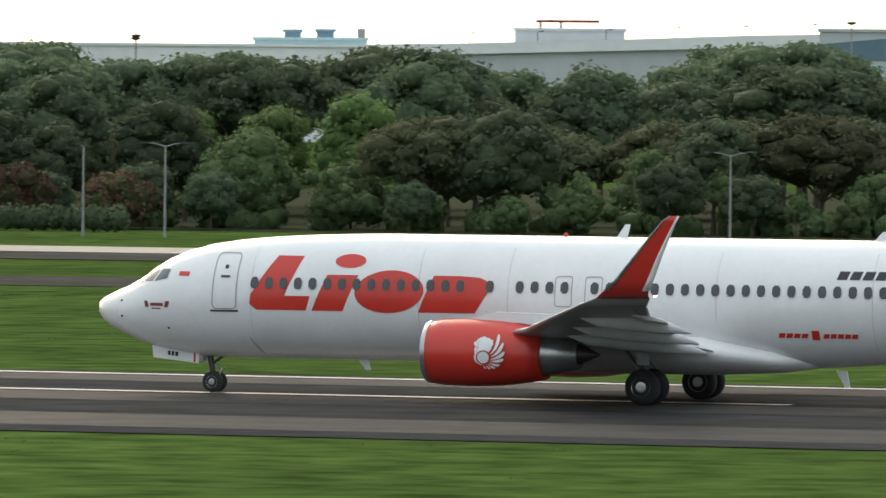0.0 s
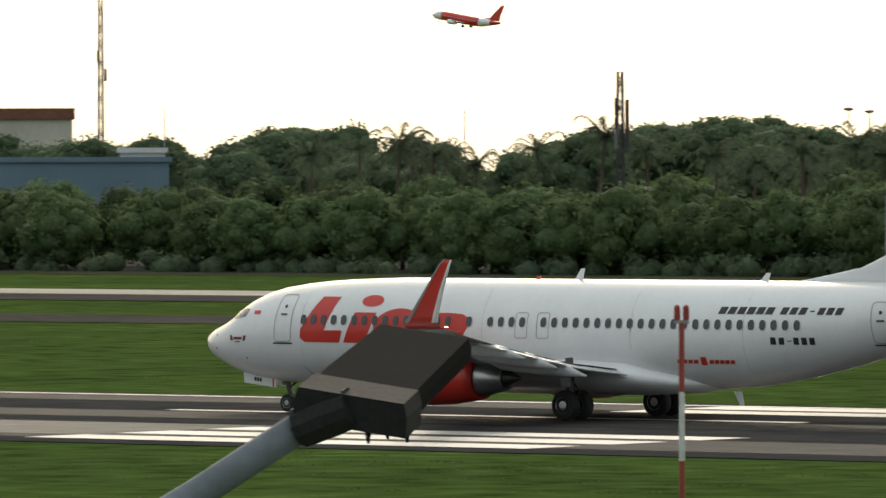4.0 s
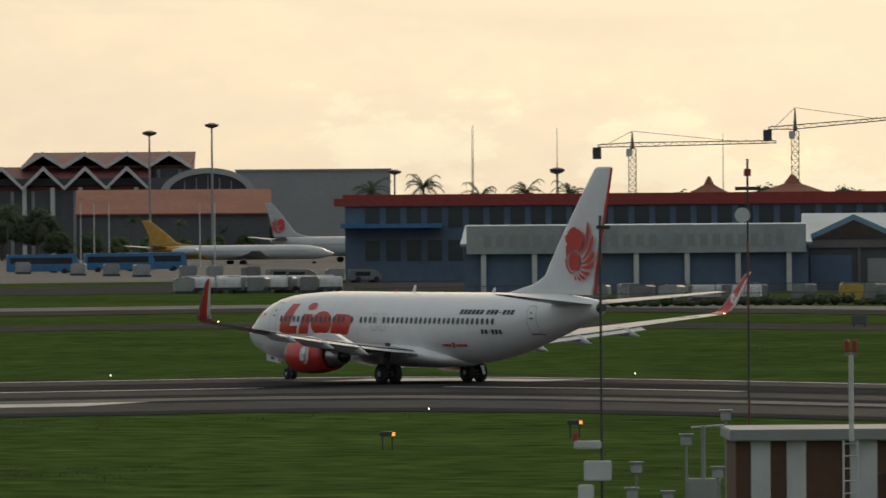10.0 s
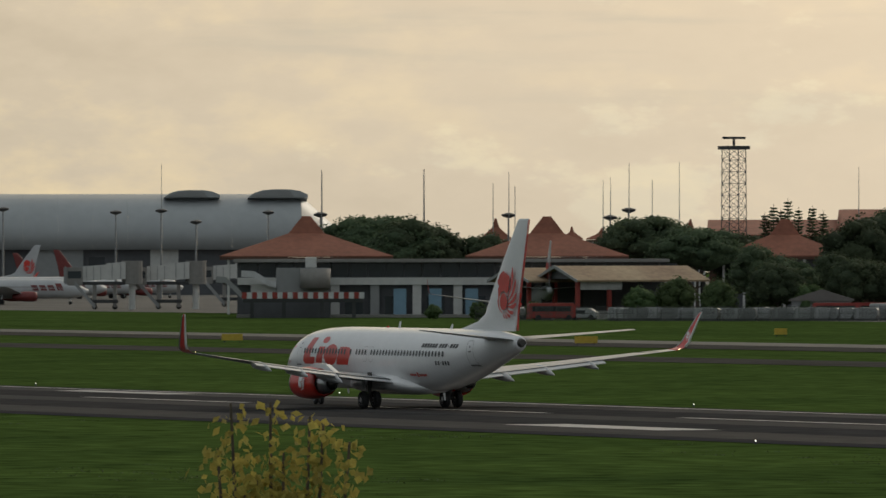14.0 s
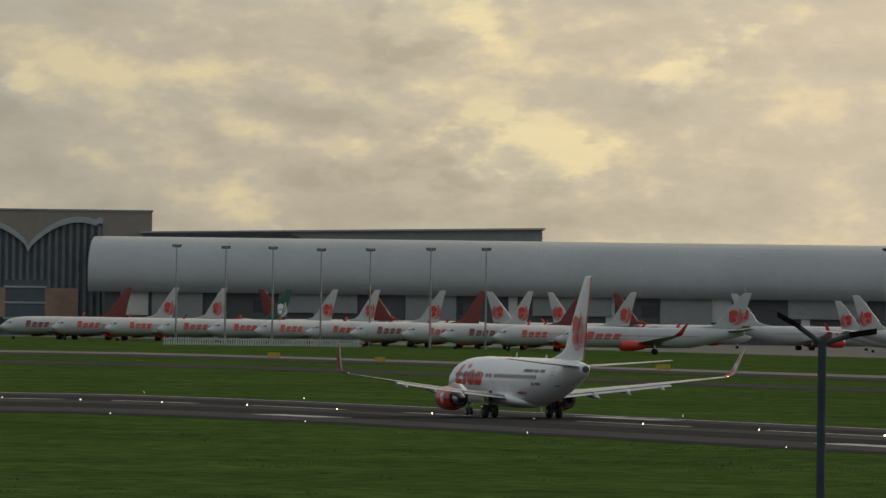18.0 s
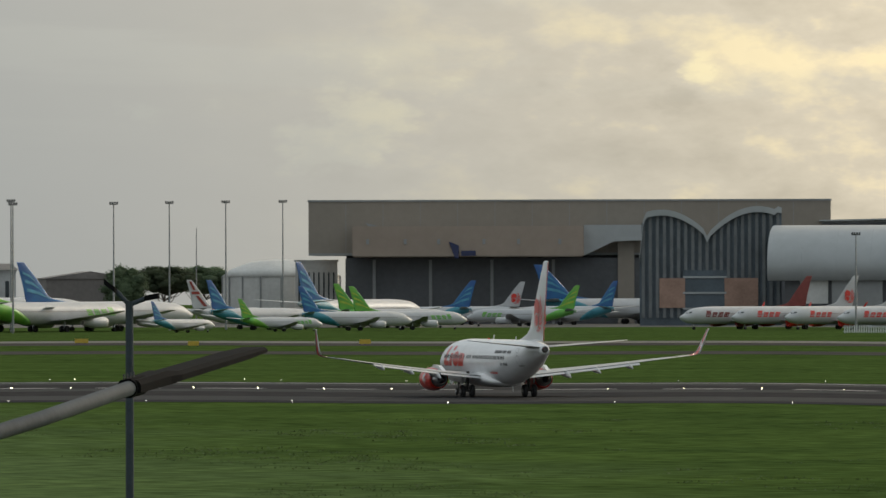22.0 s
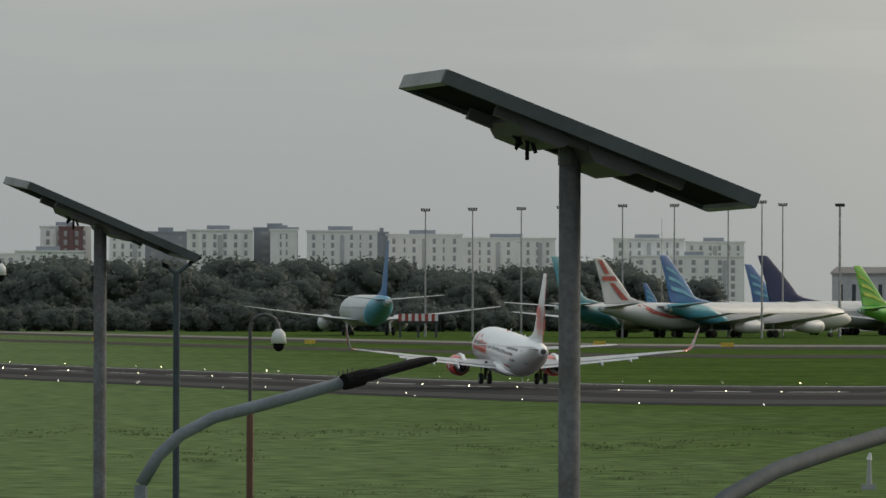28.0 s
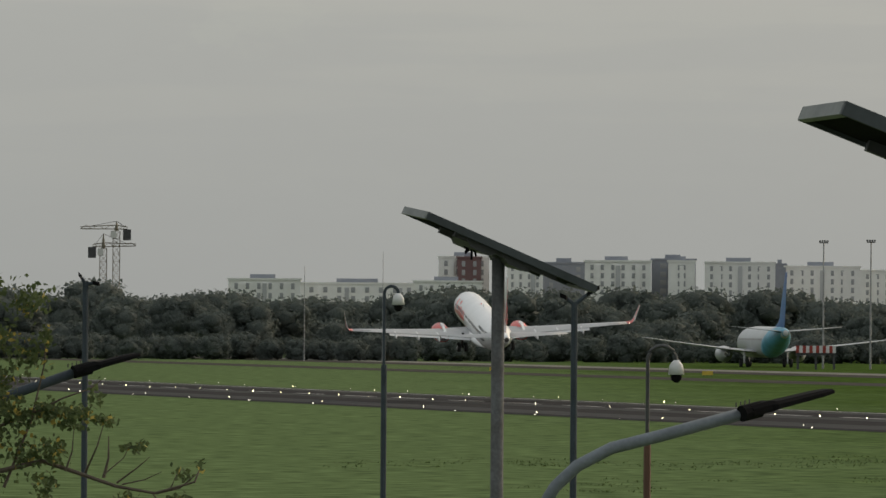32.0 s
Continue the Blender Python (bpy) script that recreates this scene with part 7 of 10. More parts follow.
SHEET_PALE = surface("pale_grey_sheet_roof", (0.27, 0.26, 0.245), 0.7, vary=0.1, scale=0.15, blotch=0.15)
gable = house("broad shed with a low pale grey hipped roof on the apron", 52.43, 960, 29.1, 0.0, 3.6, DARK_WALL, roof_mat=GREY_WALL, depth=26, name="broad_shed")
part("hip_roof", loft([[(-17, -3, 3.6), (15, -3, 3.6), (15, 28, 3.6), (-17, 28, 3.6)], [(-17, -3, 3.9), (15, -3, 3.9), (15, 28, 3.9), (-17, 28, 3.9)], [(-10, 11, 6.2), (11, 11, 6.2), (11, 14, 6.2), (-10, 14, 6.2)]]), SHEET_PALE, gable)
for x in (-13, -8, -3, 2, 7, 12):
    part("post", box(x - 0.15, x + 0.15, -2.6, -2.3, 0, 3.6), GREY_WALL, gable)
part("dark_bay", box(-13, 14, -0.15, 0, 0, 2.2), DARK_WALL, gable)
house("low shed with a pale blue roof among trees", 52.07, 1100, 10.6, 5.7, 8.5, PALE, "lean", BLUE_ROOF, 10, 2.0)

BOARD = surface("dull_grey_sign_board", (0.36, 0.39, 0.40), 0.7, vary=0.1, scale=0.2)
blue = house("blue hangar behind a long pale sign board", 56.79, 1010, 40.5, 0.0, 7.7, BLUE_WALL, "lean", BLUE_ROOF, 30, 2.2, name="blue_hangar")
part("sign_board", box(-20, 20, -1.2, -0.7, 4.6, 7.9), BOARD, blue)
for i in range(24):
    if i not in (8, 14):
        part("lettering_bar", box(-18 + i * 1.5, -17.1 + i * 1.5, -1.26, -1.2, 5.4, 6.8), GREY_WALL, blue)
for x in range(-18, 20, 6):
    part("pier", box(x - 0.3, x + 0.3, -1.0, -0.4, 0, 4.6), PALE, blue)
TIMBER = surface("dark_timber_boards", (0.075, 0.055, 0.045), 0.8, vary=0.2, scale=0.6)
HANGARS = [(55.33, 1020, 11.2, 0.0, 9.0), (54.68, 1020, 12.2, 0.0, 9.0), (53.97, 1020, 13.2, 0.0, 8.9)]
for i in range(3):
    h = house("dark hangar with a pale blue pitched roof", *HANGARS[i], DARK_WALL, "gable", BLUE_ROOF, 36, 3.0, name="hangar")
    part("grey_band", box(-5.5, 5.5, -0.4, -0.1, 5.0, 6.0), GREY_ROOF, h)
    part("brown_gable", prism([(-4.9, 6.1), (4.9, 6.1), (0, 8.3)], -0.6, -0.45), TIMBER, h)
    for x in (-3.2, -1.6, 0, 1.6, 3.2):
        part("gable_batten", box(x - 0.07, x + 0.07, -0.72, -0.6, 6.1, 8.0 - abs(x) * 0.4), BROWN, h)
    part("rear_roof", loft([[(-6.4, 1.0, 5.8), (6.4, 1.0, 5.8), (6.4, 30, 9.0), (-6.4, 30, 9.0)], [(-6.4, 1.0, 6.0), (6.4, 1.0, 6.0), (6.4, 30, 9.1), (-6.4, 30, 9.1)]]), BLUE_ROOF, h, "pale blue sheet roof behind the gable")
    part("door_leaf", box(-5.2, -0.3, -0.25, 0.0, 0, 4.1), BLUE_WALL, h, "blue sheet door")
    part("door_leaf", box(1.6, 5.2, -0.2, 0.0, 0, 3.7), GREY_WALL, h, "grey sheet door")
    for x in (-5.6, 0.6, 5.5):
        part("door_post", box(x - 0.15, x + 0.15, -0.5, -0.2, 0, 5.0), GREY_ROOF, h)
long = house("long blue building with a red fascia", 56.82, 1180, 79.0, 2.0, 11.5, BLUE_WALL, roof_mat=RED_STEEL, depth=24, name="blue_building", cols=26, rows=2, fill=0.7)
part("fascia", box(-41, 41, -0.6, 0, 10.4, 11.5), RED_STEEL, long)
part("awning", box(-40, -26, -4, 0, 7.4, 8.0), BUS_BLUE, long)

PAVILION = "open pavilion hall with a flared terracotta roof"


def pavilion(bearing, r, w, z0, z1, depth=None, label=PAVILION):
    ob = thing("pavilion", label, "building", facing(bearing, r), "terracotta-roofed pavilions")
    d = depth or w * 0.8
    part("roof", hip_mesh(w, d, z0, z1), TERRACOTTA, ob)
    part("eave", box(-w / 2, w / 2, 0, d, z0 - 0.45, z0 - 0.05), BROWN, ob)
    part("hall", box(-w * 0.4, w * 0.4, d * 0.12, d * 0.9, 0, z0 - 0.4), DARK_WALL, ob)
    for i in range(7):
        x = -w * 0.45 + w * 0.9 * i / 6
        part("post", box(x - 0.2, x + 0.2, 0.4, 0.8, 0, z0 - 0.4), PALE, ob)
    return ob


for args in ((56.30, 1700, 9.6, 12.2, 16.1), (55.74, 1700, 16.9, 12.1, 16.3), (54.78, 1500, 26.3, 8.8, 15.4), (53.20, 1500, 22.9, 8.4, 15.1), (51.96, 1400, 8.8, 8.4, 11.4), (53.70, 1780, 10.0, 13.6, 17.4), (53.44, 1790, 6.5, 13.6, 17.1), (52.64, 1800, 6.6, 13.4, 17.9), (51.62, 1450, 7.7, 11.9, 14.6), (51.05, 1500, 5.5, 12.4, 14.6), (50.85, 1500, 3.7, 12.3, 14.4),
             (64.87, 1750, 23.9, 9.4, 16.0), (63.25, 1700, 30.9, 9.1, 16.1), (66.22, 1720, 27.8, 9.6, 16.5), (64.88, 1740, 23.1, 9.6, 16.1), (67.58, 1700, 29.1, 9.6, 16.5), (63.25, 1700, 31.3, 9.3, 16.2), (66.51, 1900, 6.4, 12.7, 16.8), (67.34, 1900, 7.4, 13.7, 17.1), (65.41, 1950, 6.0, 13.0, 16.8), (66.08, 1950, 4.3, 12.9, 15.4), (65.91, 1950, 6.0, 12.9, 15.1)):
    pavilion(*args)
for args, high in (((63.53, 1950, 69.7, 9.2, 18.5), 3.6), ((62.25, 1960, 19.1, 9.3, 16.7), 3.0), ((64.92, 1960, 26.2, 9.0, 16.5), 3.0), ((62.98, 1950, 31.9, 8.6, 18.0), 4.6), ((62.35, 1960, 14.4, 8.4, 16.4), 5.0), ((62.72, 1900, 48.6, 8.3, 13.7), 4.4), ((63.63, 1960, 64.5, 11.1, 18.5), 3.6)):
    house("long terminal wing under a terracotta roof", *args, BROWN, "lean", TERRACOTTA, 26, high, name="terminal_wing")
GABLE_GLASS = surface("greenish_gable_glass", (0.15, 0.25, 0.235), 0.35, vary=0.15, scale=0.4)
glasshall = house("terminal hall with a glazed gable and red roof", 52.93, 1850, 11.3, 12.8, 23.7, BROWN, "gable", TERRACOTTA, 15, 7.2, name="glazed_hall", turn=33)
part("glazed_gable", prism([(-5.0, 16.4), (5.0, 16.4), (0.0, 22.7)], -0.9, -0.6), GABLE_GLASS, glasshall, "greenish glazed gable")
for x in (-3, -1.5, 0, 1.5, 3):
    part("glazing_bar", box(x - 0.09, x + 0.09, -1.0, -0.9, 16.4, 22.1 - abs(x) * 1.15), PALE, glasshall)
for k in (-1, 1):
    part("barge_board", prism([(k * 5.9, 16.7), (0, 23.9), (0, 23.2), (k * 5.9, 15.9)], -1.1, -0.85), SHEET_PALE, glasshall)
for args in ((53.65, 1850, 13.5, 13.0, 18.9), (52.55, 1850, 14.3, 12.7, 18.6), (52.19, 1850, 9.8, 12.6, 16.1)):
    house("terminal wing with a dark wall and a red roof", *args, BROWN, "lean", TERRACOTTA, 20, 3.0, name="terminal_wing")
# the terminal with a folded roof
MAROON_ROOF = surface("maroon_sheet_roof", (0.165, 0.052, 0.046), 0.6, vary=0.1, scale=0.2)
fold = thing("folded_roof_terminal", "terminal with white-edged folded roofs over dark glass", "building", facing(60.218, 2000))
part("hall", box(-26, 28, 4, 40, 0, 17.2), DARK_WALL, fold)
for tier, (x0, x1, yt, yb, n, y) in enumerate(((80, 355, 275, 300, 4, 14), (15, 285, 300, 335, 4, 2))):
    w = (x1 - x0) / n * 2000 / 15079
    part("roof_body", loft([[(((x0 - 220) * 2000 / 15079), y + 1, 19.9 - 4.6 * tier), (((x1 - 220) * 2000 / 15079), y + 1, 19.9 - 4.6 * tier), (((x1 + 10 - 220) * 2000 / 15079), y + 14, 22.9 - 3.2 * tier), (((x0 + 20 - 220) * 2000 / 15079), y + 14, 22.9 - 3.2 * tier)], [(((x0 - 220) * 2000 / 15079), y + 1.5, 4), (((x1 - 220) * 2000 / 15079), y + 1.5, 4), (((x1 - 220) * 2000 / 15079), y + 14, 4), (((x0 - 220) * 2000 / 15079), y + 14, 4)]]), MAROON_ROOF, fold)
    part("front_wall", box((x0 - 222) * 2000 / 15079, (x1 - 218) * 2000 / 15079, y + 0.6, y + 0.95, 0, 19.2 - 4.6 * tier), DARK_WALL, fold, "dark glazed front")
    for k in range(8):
        xx = (x0 + (k + 0.5) * (x1 - x0) / 8 - 220) * 2000 / 15079
        part("front_column", box(xx - 0.35, xx + 0.35, y + 0.1, y + 0.55, 0, 19.0 - 4.6 * tier), GREY_WALL, fold)
    for i in range(n):
        x = ((x0 + (i + 0.5) * (x1 - x0) / n) - 220) * 2000 / 15079
        za, zb = 22.9 - 3.2 * tier, 19.9 - 4.6 * tier
        f = part("roof_fold", prism([(-w / 2, zb), (0, za), (w / 2, zb), (w / 2, zb - 0.6), (0, za - 0.8), (-w / 2, zb - 0.6)], y - 2, y + 26), MAROON_ROOF, fold)
        f.location = (x, 0, 0)
        e = part("white_edge", prism([(-w / 2, zb + 0.1), (0, za + 0.1), (w / 2, zb + 0.1), (w / 2, zb - 0.7), (0, za - 0.9), (-w / 2, zb - 0.7)], y - 2.4, y - 2.1), PALE, fold)
        e.location = (x, 0, 0)
arc = [(math.cos(math.pi * k / 18), math.sin(math.pi * k / 18)) for k in range(19)]
part("vault", loft([[(21.5 + 10.2 * c, yy, 13.6 + 5.6 * n) for c, n in arc] + [(21.5 + 8.6 * c, yy, 13.6 + 4.4 * n) for c, n in arc[::-1]] for yy in (-4.0, 30)]), SHELL, fold, "pale vaulted roof")
part("vault_glass", prism([(21.5 + 8.5 * c, 13.6 + 4.3 * n) for c, n in arc], -2.4, -2.0), WINDOW, fold)
for x in (-5, -2.5, 0, 2.5, 5):
    part("glazing_bar", box(21.4 + x, 21.6 + x, -2.6, -2.4, 13.6, 17.6 - abs(x) * 0.22), GREY_WALL, fold)
for i in range(9):
    part("column", box(-24 + i * 6 - 0.3, -23.4 + i * 6, 1, 1.6, 0, 15.2), PALE, fold)
for b in (60.52, 60.43, 60.33, 59.72, 59.62):
    mast = thing("flagpole", "slim white flagpole before the terminal", "flagpole", roof_pose(b, 1500), "flagpoles before the terminal")
    part("pole", tube([(0, 0, 0), (0, 0, 11.4)], [0.12, 0.07], 8), WHITE_STEEL, mast)
    part("finial", tube([(0, 0, 11.4), (0, 0, 11.6)], [0.11, 0.05], 8), STEEL, mast)
house("terracotta-roofed lower hall of the terminal", 59.81, 1900, 39.7, 6.7, 14.2, DARK_WALL, "lean", TERRACOTTA, 16, 5.0)
house("dark grey hall behind the terminal", 58.92, 2100, 36.5, 10.3, 19.2, GREY_WALL, depth=20)
house("pale flat hall under a dish mast", 61.44, 1950, 17.0, 8.6, 12.2, PALE, depth=12, cols=10, rows=1)
house("low terminal wing under a terracotta roof", 61.50, 1925, 21.0, 6.0, 10.6, BROWN, "lean", TERRACOTTA, 14, 1.6, name="terminal_wing")
for args in ((63.35, 1570, 12.9, 1.5, 7.9), (62.87, 1570, 13.4, 1.4, 7.8), (62.43, 1570, 12.0, 1.3, 7.7), (61.99, 1575, 13.9, 1.1, 7.6), (61.40, 1580, 24.2, 0.7, 7.4), (63.19, 1590, 15.1, 0.7, 8.0)):
    house("old open shed with a weathered tan gabled roof", *args, DARK_WALL, "gable", TAN_ROOF, 30, 3.6, name="tan_shed", turn=32)
crane("yellow tower crane with a long jib", 56.811, 2200, 29.61, 25.1, 9, 37, 0.02)
crane("yellow tower crane with a long jib", 55.720, 2200, 35.43, 29.4, 7, 29, 0.09)
crane("yellow tower crane with a long jib", 53.327, 2200, 35.67, 30.1, 26, 7, 0.04)
crane("yellow tower crane with a long jib", 52.399, 2200, 29.53, 23.7, 18, 9, 0.0)
crane("grey tower crane on a far building site", 83.428, 4200, 36.45, 33.8, 10, 3, 0.0)
crane("grey tower crane on a far building site", 83.477, 4200, 32.99, 28.9, 3, 9, 0.03)

# ---- trees and plants between the halls ----
def grove(kinds, b0, b1, r, lo, hi, gap, deep=20, group="trees among the halls", joined=None):
    b = b0
    while b < b1:
        rr = r + rnd.uniform(0, deep)
        k = rnd.choice(kinds)
        x, y, size = -rr * math.sin(radians(b)), rr * math.cos(radians(b)), rnd.uniform(lo, hi)
        if joined is not None:
            joined.append((k, tree_pose(x, y, size)))
        else:
            plant(k, x, y, size, rnd.uniform(0, 360), group)
        b += math.degrees(gap / r) * rnd.uniform(0.8, 1.25)


for rr, step in ((1012, 0.27), (1030, 0.24), (1050, 0.3)):
    b = 47.1
    while b < 49.6:
        high = 12.0 + 4.2 * max(0.0, 1 - ((b - 48.3) / 1.2) ** 2)
        plant(KINDS[3] if int(b * 50) % 3 else KINDS[4], -rr * math.sin(radians(b)), rr * math.cos(radians(b)), high / 12.6, b * 900, "trees among the halls")
        b += step * rnd.uniform(0.8, 1.2)
grove([KINDS[4], KINDS[2]], 43.8, 47.3, 1280, 0.95, 1.15, 4.5)
grove([KINDS[0], KINDS[2]], 43.3, 43.8, 900, 0.9, 1.1, 7)
grove([KINDS[2], KINDS[4]], 51.6, 53.9, 1060, 0.5, 0.62, 4.5)
grove([KINDS[2], KINDS[3]], 51.6, 54.6, 1420, 0.72, 0.9, 10)
grove([KINDS[4]], 54.8, 57.0, 1750, 1.1, 1.4, 16)
grove(PALMS, 57.2, 58.6, 1750, 1.25, 1.5, 9)
grove([KINDS[4], KINDS[3]], 51.9, 53.9, 1700, 0.92, 1.12, 9)
grove([KINDS[0], KINDS[2]], 59.2, 60.6, 1860, 0.5, 0.72, 6)
grove(PALMS, 59.5, 60.4, 1865, 0.6, 0.75, 9)
grove(PALMS, 60.65, 61.3, 1900, 0.9, 1.15, 6)
grove([KINDS[2], KINDS[4]], 60.65, 61.25, 1950, 0.95, 1.1, 8)
grove([KINDS[3]], 61.66, 62.12, 2250, 1.05, 1.25, 8)
for b, r, s in ((63.12, 1522, 0.74), (62.98, 1526, 0.7), (62.88, 1530, 0.6), (62.58, 1524, 0.7), (62.45, 1528, 0.62)):
    plant(KINDS[2], -r * math.sin(radians(b)), r * math.cos(radians(b)), s, b * 700, "trees among the halls")
grove([KINDS[2], KINDS[0], KINDS[4]], 63.4, 65.05, 1580, 0.78, 1.0, 5.5, 25)
grove([KINDS[0], KINDS[2]], 63.5, 65.0, 1562, 0.75, 0.95, 6, 10)
grove([KINDS[4], KINDS[3]], 63.85, 64.6, 1640, 1.15, 1.4, 8)
grove([KINDS[0], KINDS[1]], 65.0, 65.78, 1560, 0.75, 0.95, 6, 10)
grove([KINDS[4], KINDS[3]], 65.1, 65.85, 1740, 1.1, 1.3, 7)
grove([KINDS[4], KINDS[3]], 66.58, 67.05, 1765, 1.1, 1.22, 7)
grove([KINDS[3], KINDS[4]], 67.02, 67.33, 1770, 1.25, 1.42, 7)
grove([KINDS[0]], 66.3, 66.95, 1545, 0.28, 0.4, 7)
grove([KINDS[4], KINDS[3]], 78.05, 78.42, 3500, 1.25, 1.5, 9)
BELT = []
FAR_KINDS = [broadleaf(61, 12.4, 13.0, 0.4, LEAF_HAZED, "far haze-pale green tree before the flats", 1750, 22, 0.62, flat=0.75, low=-0.85, rough=1.2), broadleaf(62, 8.0, 12.0, -0.6, LEAF_HAZED, "far haze-pale green tree before the flats", 1500, 18, 0.62, flat=0.8, low=-0.9, rough=1.2)]
for k, b in zip(FAR_KINDS, (80.6, 82.4)):
    plant(k, -3760 * math.sin(radians(b)), 3760 * math.cos(radians(b)), 1.2, 0, "trees among the halls")
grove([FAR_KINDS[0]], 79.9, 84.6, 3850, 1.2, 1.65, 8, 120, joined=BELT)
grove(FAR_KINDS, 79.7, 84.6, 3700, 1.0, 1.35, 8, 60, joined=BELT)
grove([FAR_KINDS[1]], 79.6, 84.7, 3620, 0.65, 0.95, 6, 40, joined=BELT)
join_trees("far_tree_belt", "far belt of haze-pale green trees before the flats", BELT, foliage=LEAF_HAZED)
for i, b in enumerate((64.99, 64.94, 64.90, 64.86, 64.80, 64.72, 64.66)):
    c = conifer(40 + i, (17.5, 19.0, 18.2, 20.0, 18.4, 18.8, 17.8)[i])
    c.matrix_world = polar(b, 1800)

# ---- the radar tower ----
radar = lattice("tall lattice radar tower with a turning bar aerial", 65.164, 1750, 3.4, 0, 28.3, DARK_STEEL, 14, "radar_tower", None, 0.9, "tower", 25.0, 0.085)
part("platform", box(-2.1, 2.1, -2.1, 2.1, 28.1, 28.7), DARK_STEEL, radar)
part("aerial_post", tube([(0, 0, 28.3), (0, 0, 30.1)], 0.25, 6), DARK_STEEL, radar)
part("bar_aerial", box(-2.1, 2.1, -0.3, 0.3, 29.9, 30.3, 0.05), DARK_STEEL, radar)

# ---- terminal front, passenger bridges ----
front = thing("terminal_annex", "low terminal front with dark glazing between pale bands", "building", facing(66.76, 1610))
part("wall", box(-34, 34, 1.0, 30, 0, 8.75), DARK_WALL, front)
part("roof_slab", box(-34.6, 34.6, -1.6, 30, 8.76, 9.3, 0.05), SHEET_PALE, front)
part("pale_band", box(-34, 34, -0.6, 0.95, 5.2, 6.35), PALE, front)
part("kerb", box(-34, 34, -6.0, 0.9, 0.04, 0.5), SHEET_PALE, front)
for i in range(24):
    x = -33.5 + 2.9 * i
    part("window", box(x, x + 2.6, 0.86, 0.98, 6.5, 8.6), WINDOW, front)
for i, x in enumerate((-31, -25, -18.5, -12.2, -5.5, 1.0, 7.5, 13.5, 20, 26.5, 32)):
    part("pier", box(x - 0.7, x + 0.7, -0.3, 0.6, 0.5, 5.2), PALE if i % 3 else GREY_WALL, front)
    part("doorway", box(x + 1.6, x + 4.4, 0.8, 0.97, 0.5, 3.4), WINDOW, front)
for x in (-8.2, -2.6, 3.2):
    part("blue_screen", box(x - 1.0, x + 1.0, -1.4, -1.2, 0.5, 4.6), BLUE_ROOF, front, "faded blue sheet screen")
SHED_WHITE = surface("grimy_white_sheet", (0.46, 0.46, 0.45), 0.7, vary=0.2, scale=0.4, second=(0.30, 0.29, 0.28))


def open_shed(bearing, r, wide, long, eave, ridge, label, band=True):
    """A shed on posts under a long gabled roof, its near end turned to the roof from which it is seen."""
    ob = thing("open_shed", label, "shed", roof_pose(bearing, r, 0, 32), "old sheds of the apron")
    half, slope = wide / 2, 0.28
    for y0, z0, y1, z1 in ((-0.7, eave - 0.25, half, ridge), (wide + 0.7, eave - 0.25, half, ridge)):
        part("roof_sheet", loft([[(x, y0, z0), (x, y1, z1), (x, y1, z1 - slope), (x, y0, z0 - slope)] for x in (-0.8, long + 0.6)]), TAN_ROOF, ob)
    part("gable", loft([[(x, 0.1, eave - 0.1), (x, wide - 0.1, eave - 0.1), (x, half, ridge - 0.45)] for x in (0.0, 0.15)]), DARK_WALL, ob)
    for y0, y1 in ((-0.8, half), (wide + 0.8, half)):
        part("barge_board", loft([[(x, y0, eave - 0.6), (x, y0, eave - 0.2), (x, half, ridge + 0.1), (x, half, ridge - 0.4)] for x in (-1.0, -0.82)]), GREY_WALL, ob)
    part("back_wall", box(0.2, long, wide - 0.3, wide - 0.1, 0, eave - 0.3), DARK_WALL, ob)
    if band:
        part("white_screen", box(0.3, long * 0.34, 0.0, 0.15, eave - 1.75, eave - 0.35), SHED_WHITE, ob)
        part("low_wall", box(long * 0.12, long * 0.26, -0.1, 0.1, 0, 1.3), SHED_WHITE, ob)
    for i in range(max(2, int(long / 5.5)) + 1):
        part("post", box(long * i / max(2, int(long / 5.5)) - 0.3, long * i / max(2, int(long / 5.5)) + 0.3, 0.2, 0.7, 0, eave - 0.3), RED_STEEL if i < 2 else DARK_STEEL, ob)
    return ob


open_shed(67.128, 1316, 11.6, 23.0, 6.3, 8.25, "old open shed with a long weathered tan roof")
open_shed(67.455, 1322, 10.4, 9.5, 6.2, 7.95, "small open shed with a weathered tan roof", False)
house("small shed with a grey gabled roof by the fuel trucks", 64.67, 1560, 9.3, 0.5, 4.6, GREY_WALL, "gable", GREY_ROOF, 8, 1.8)


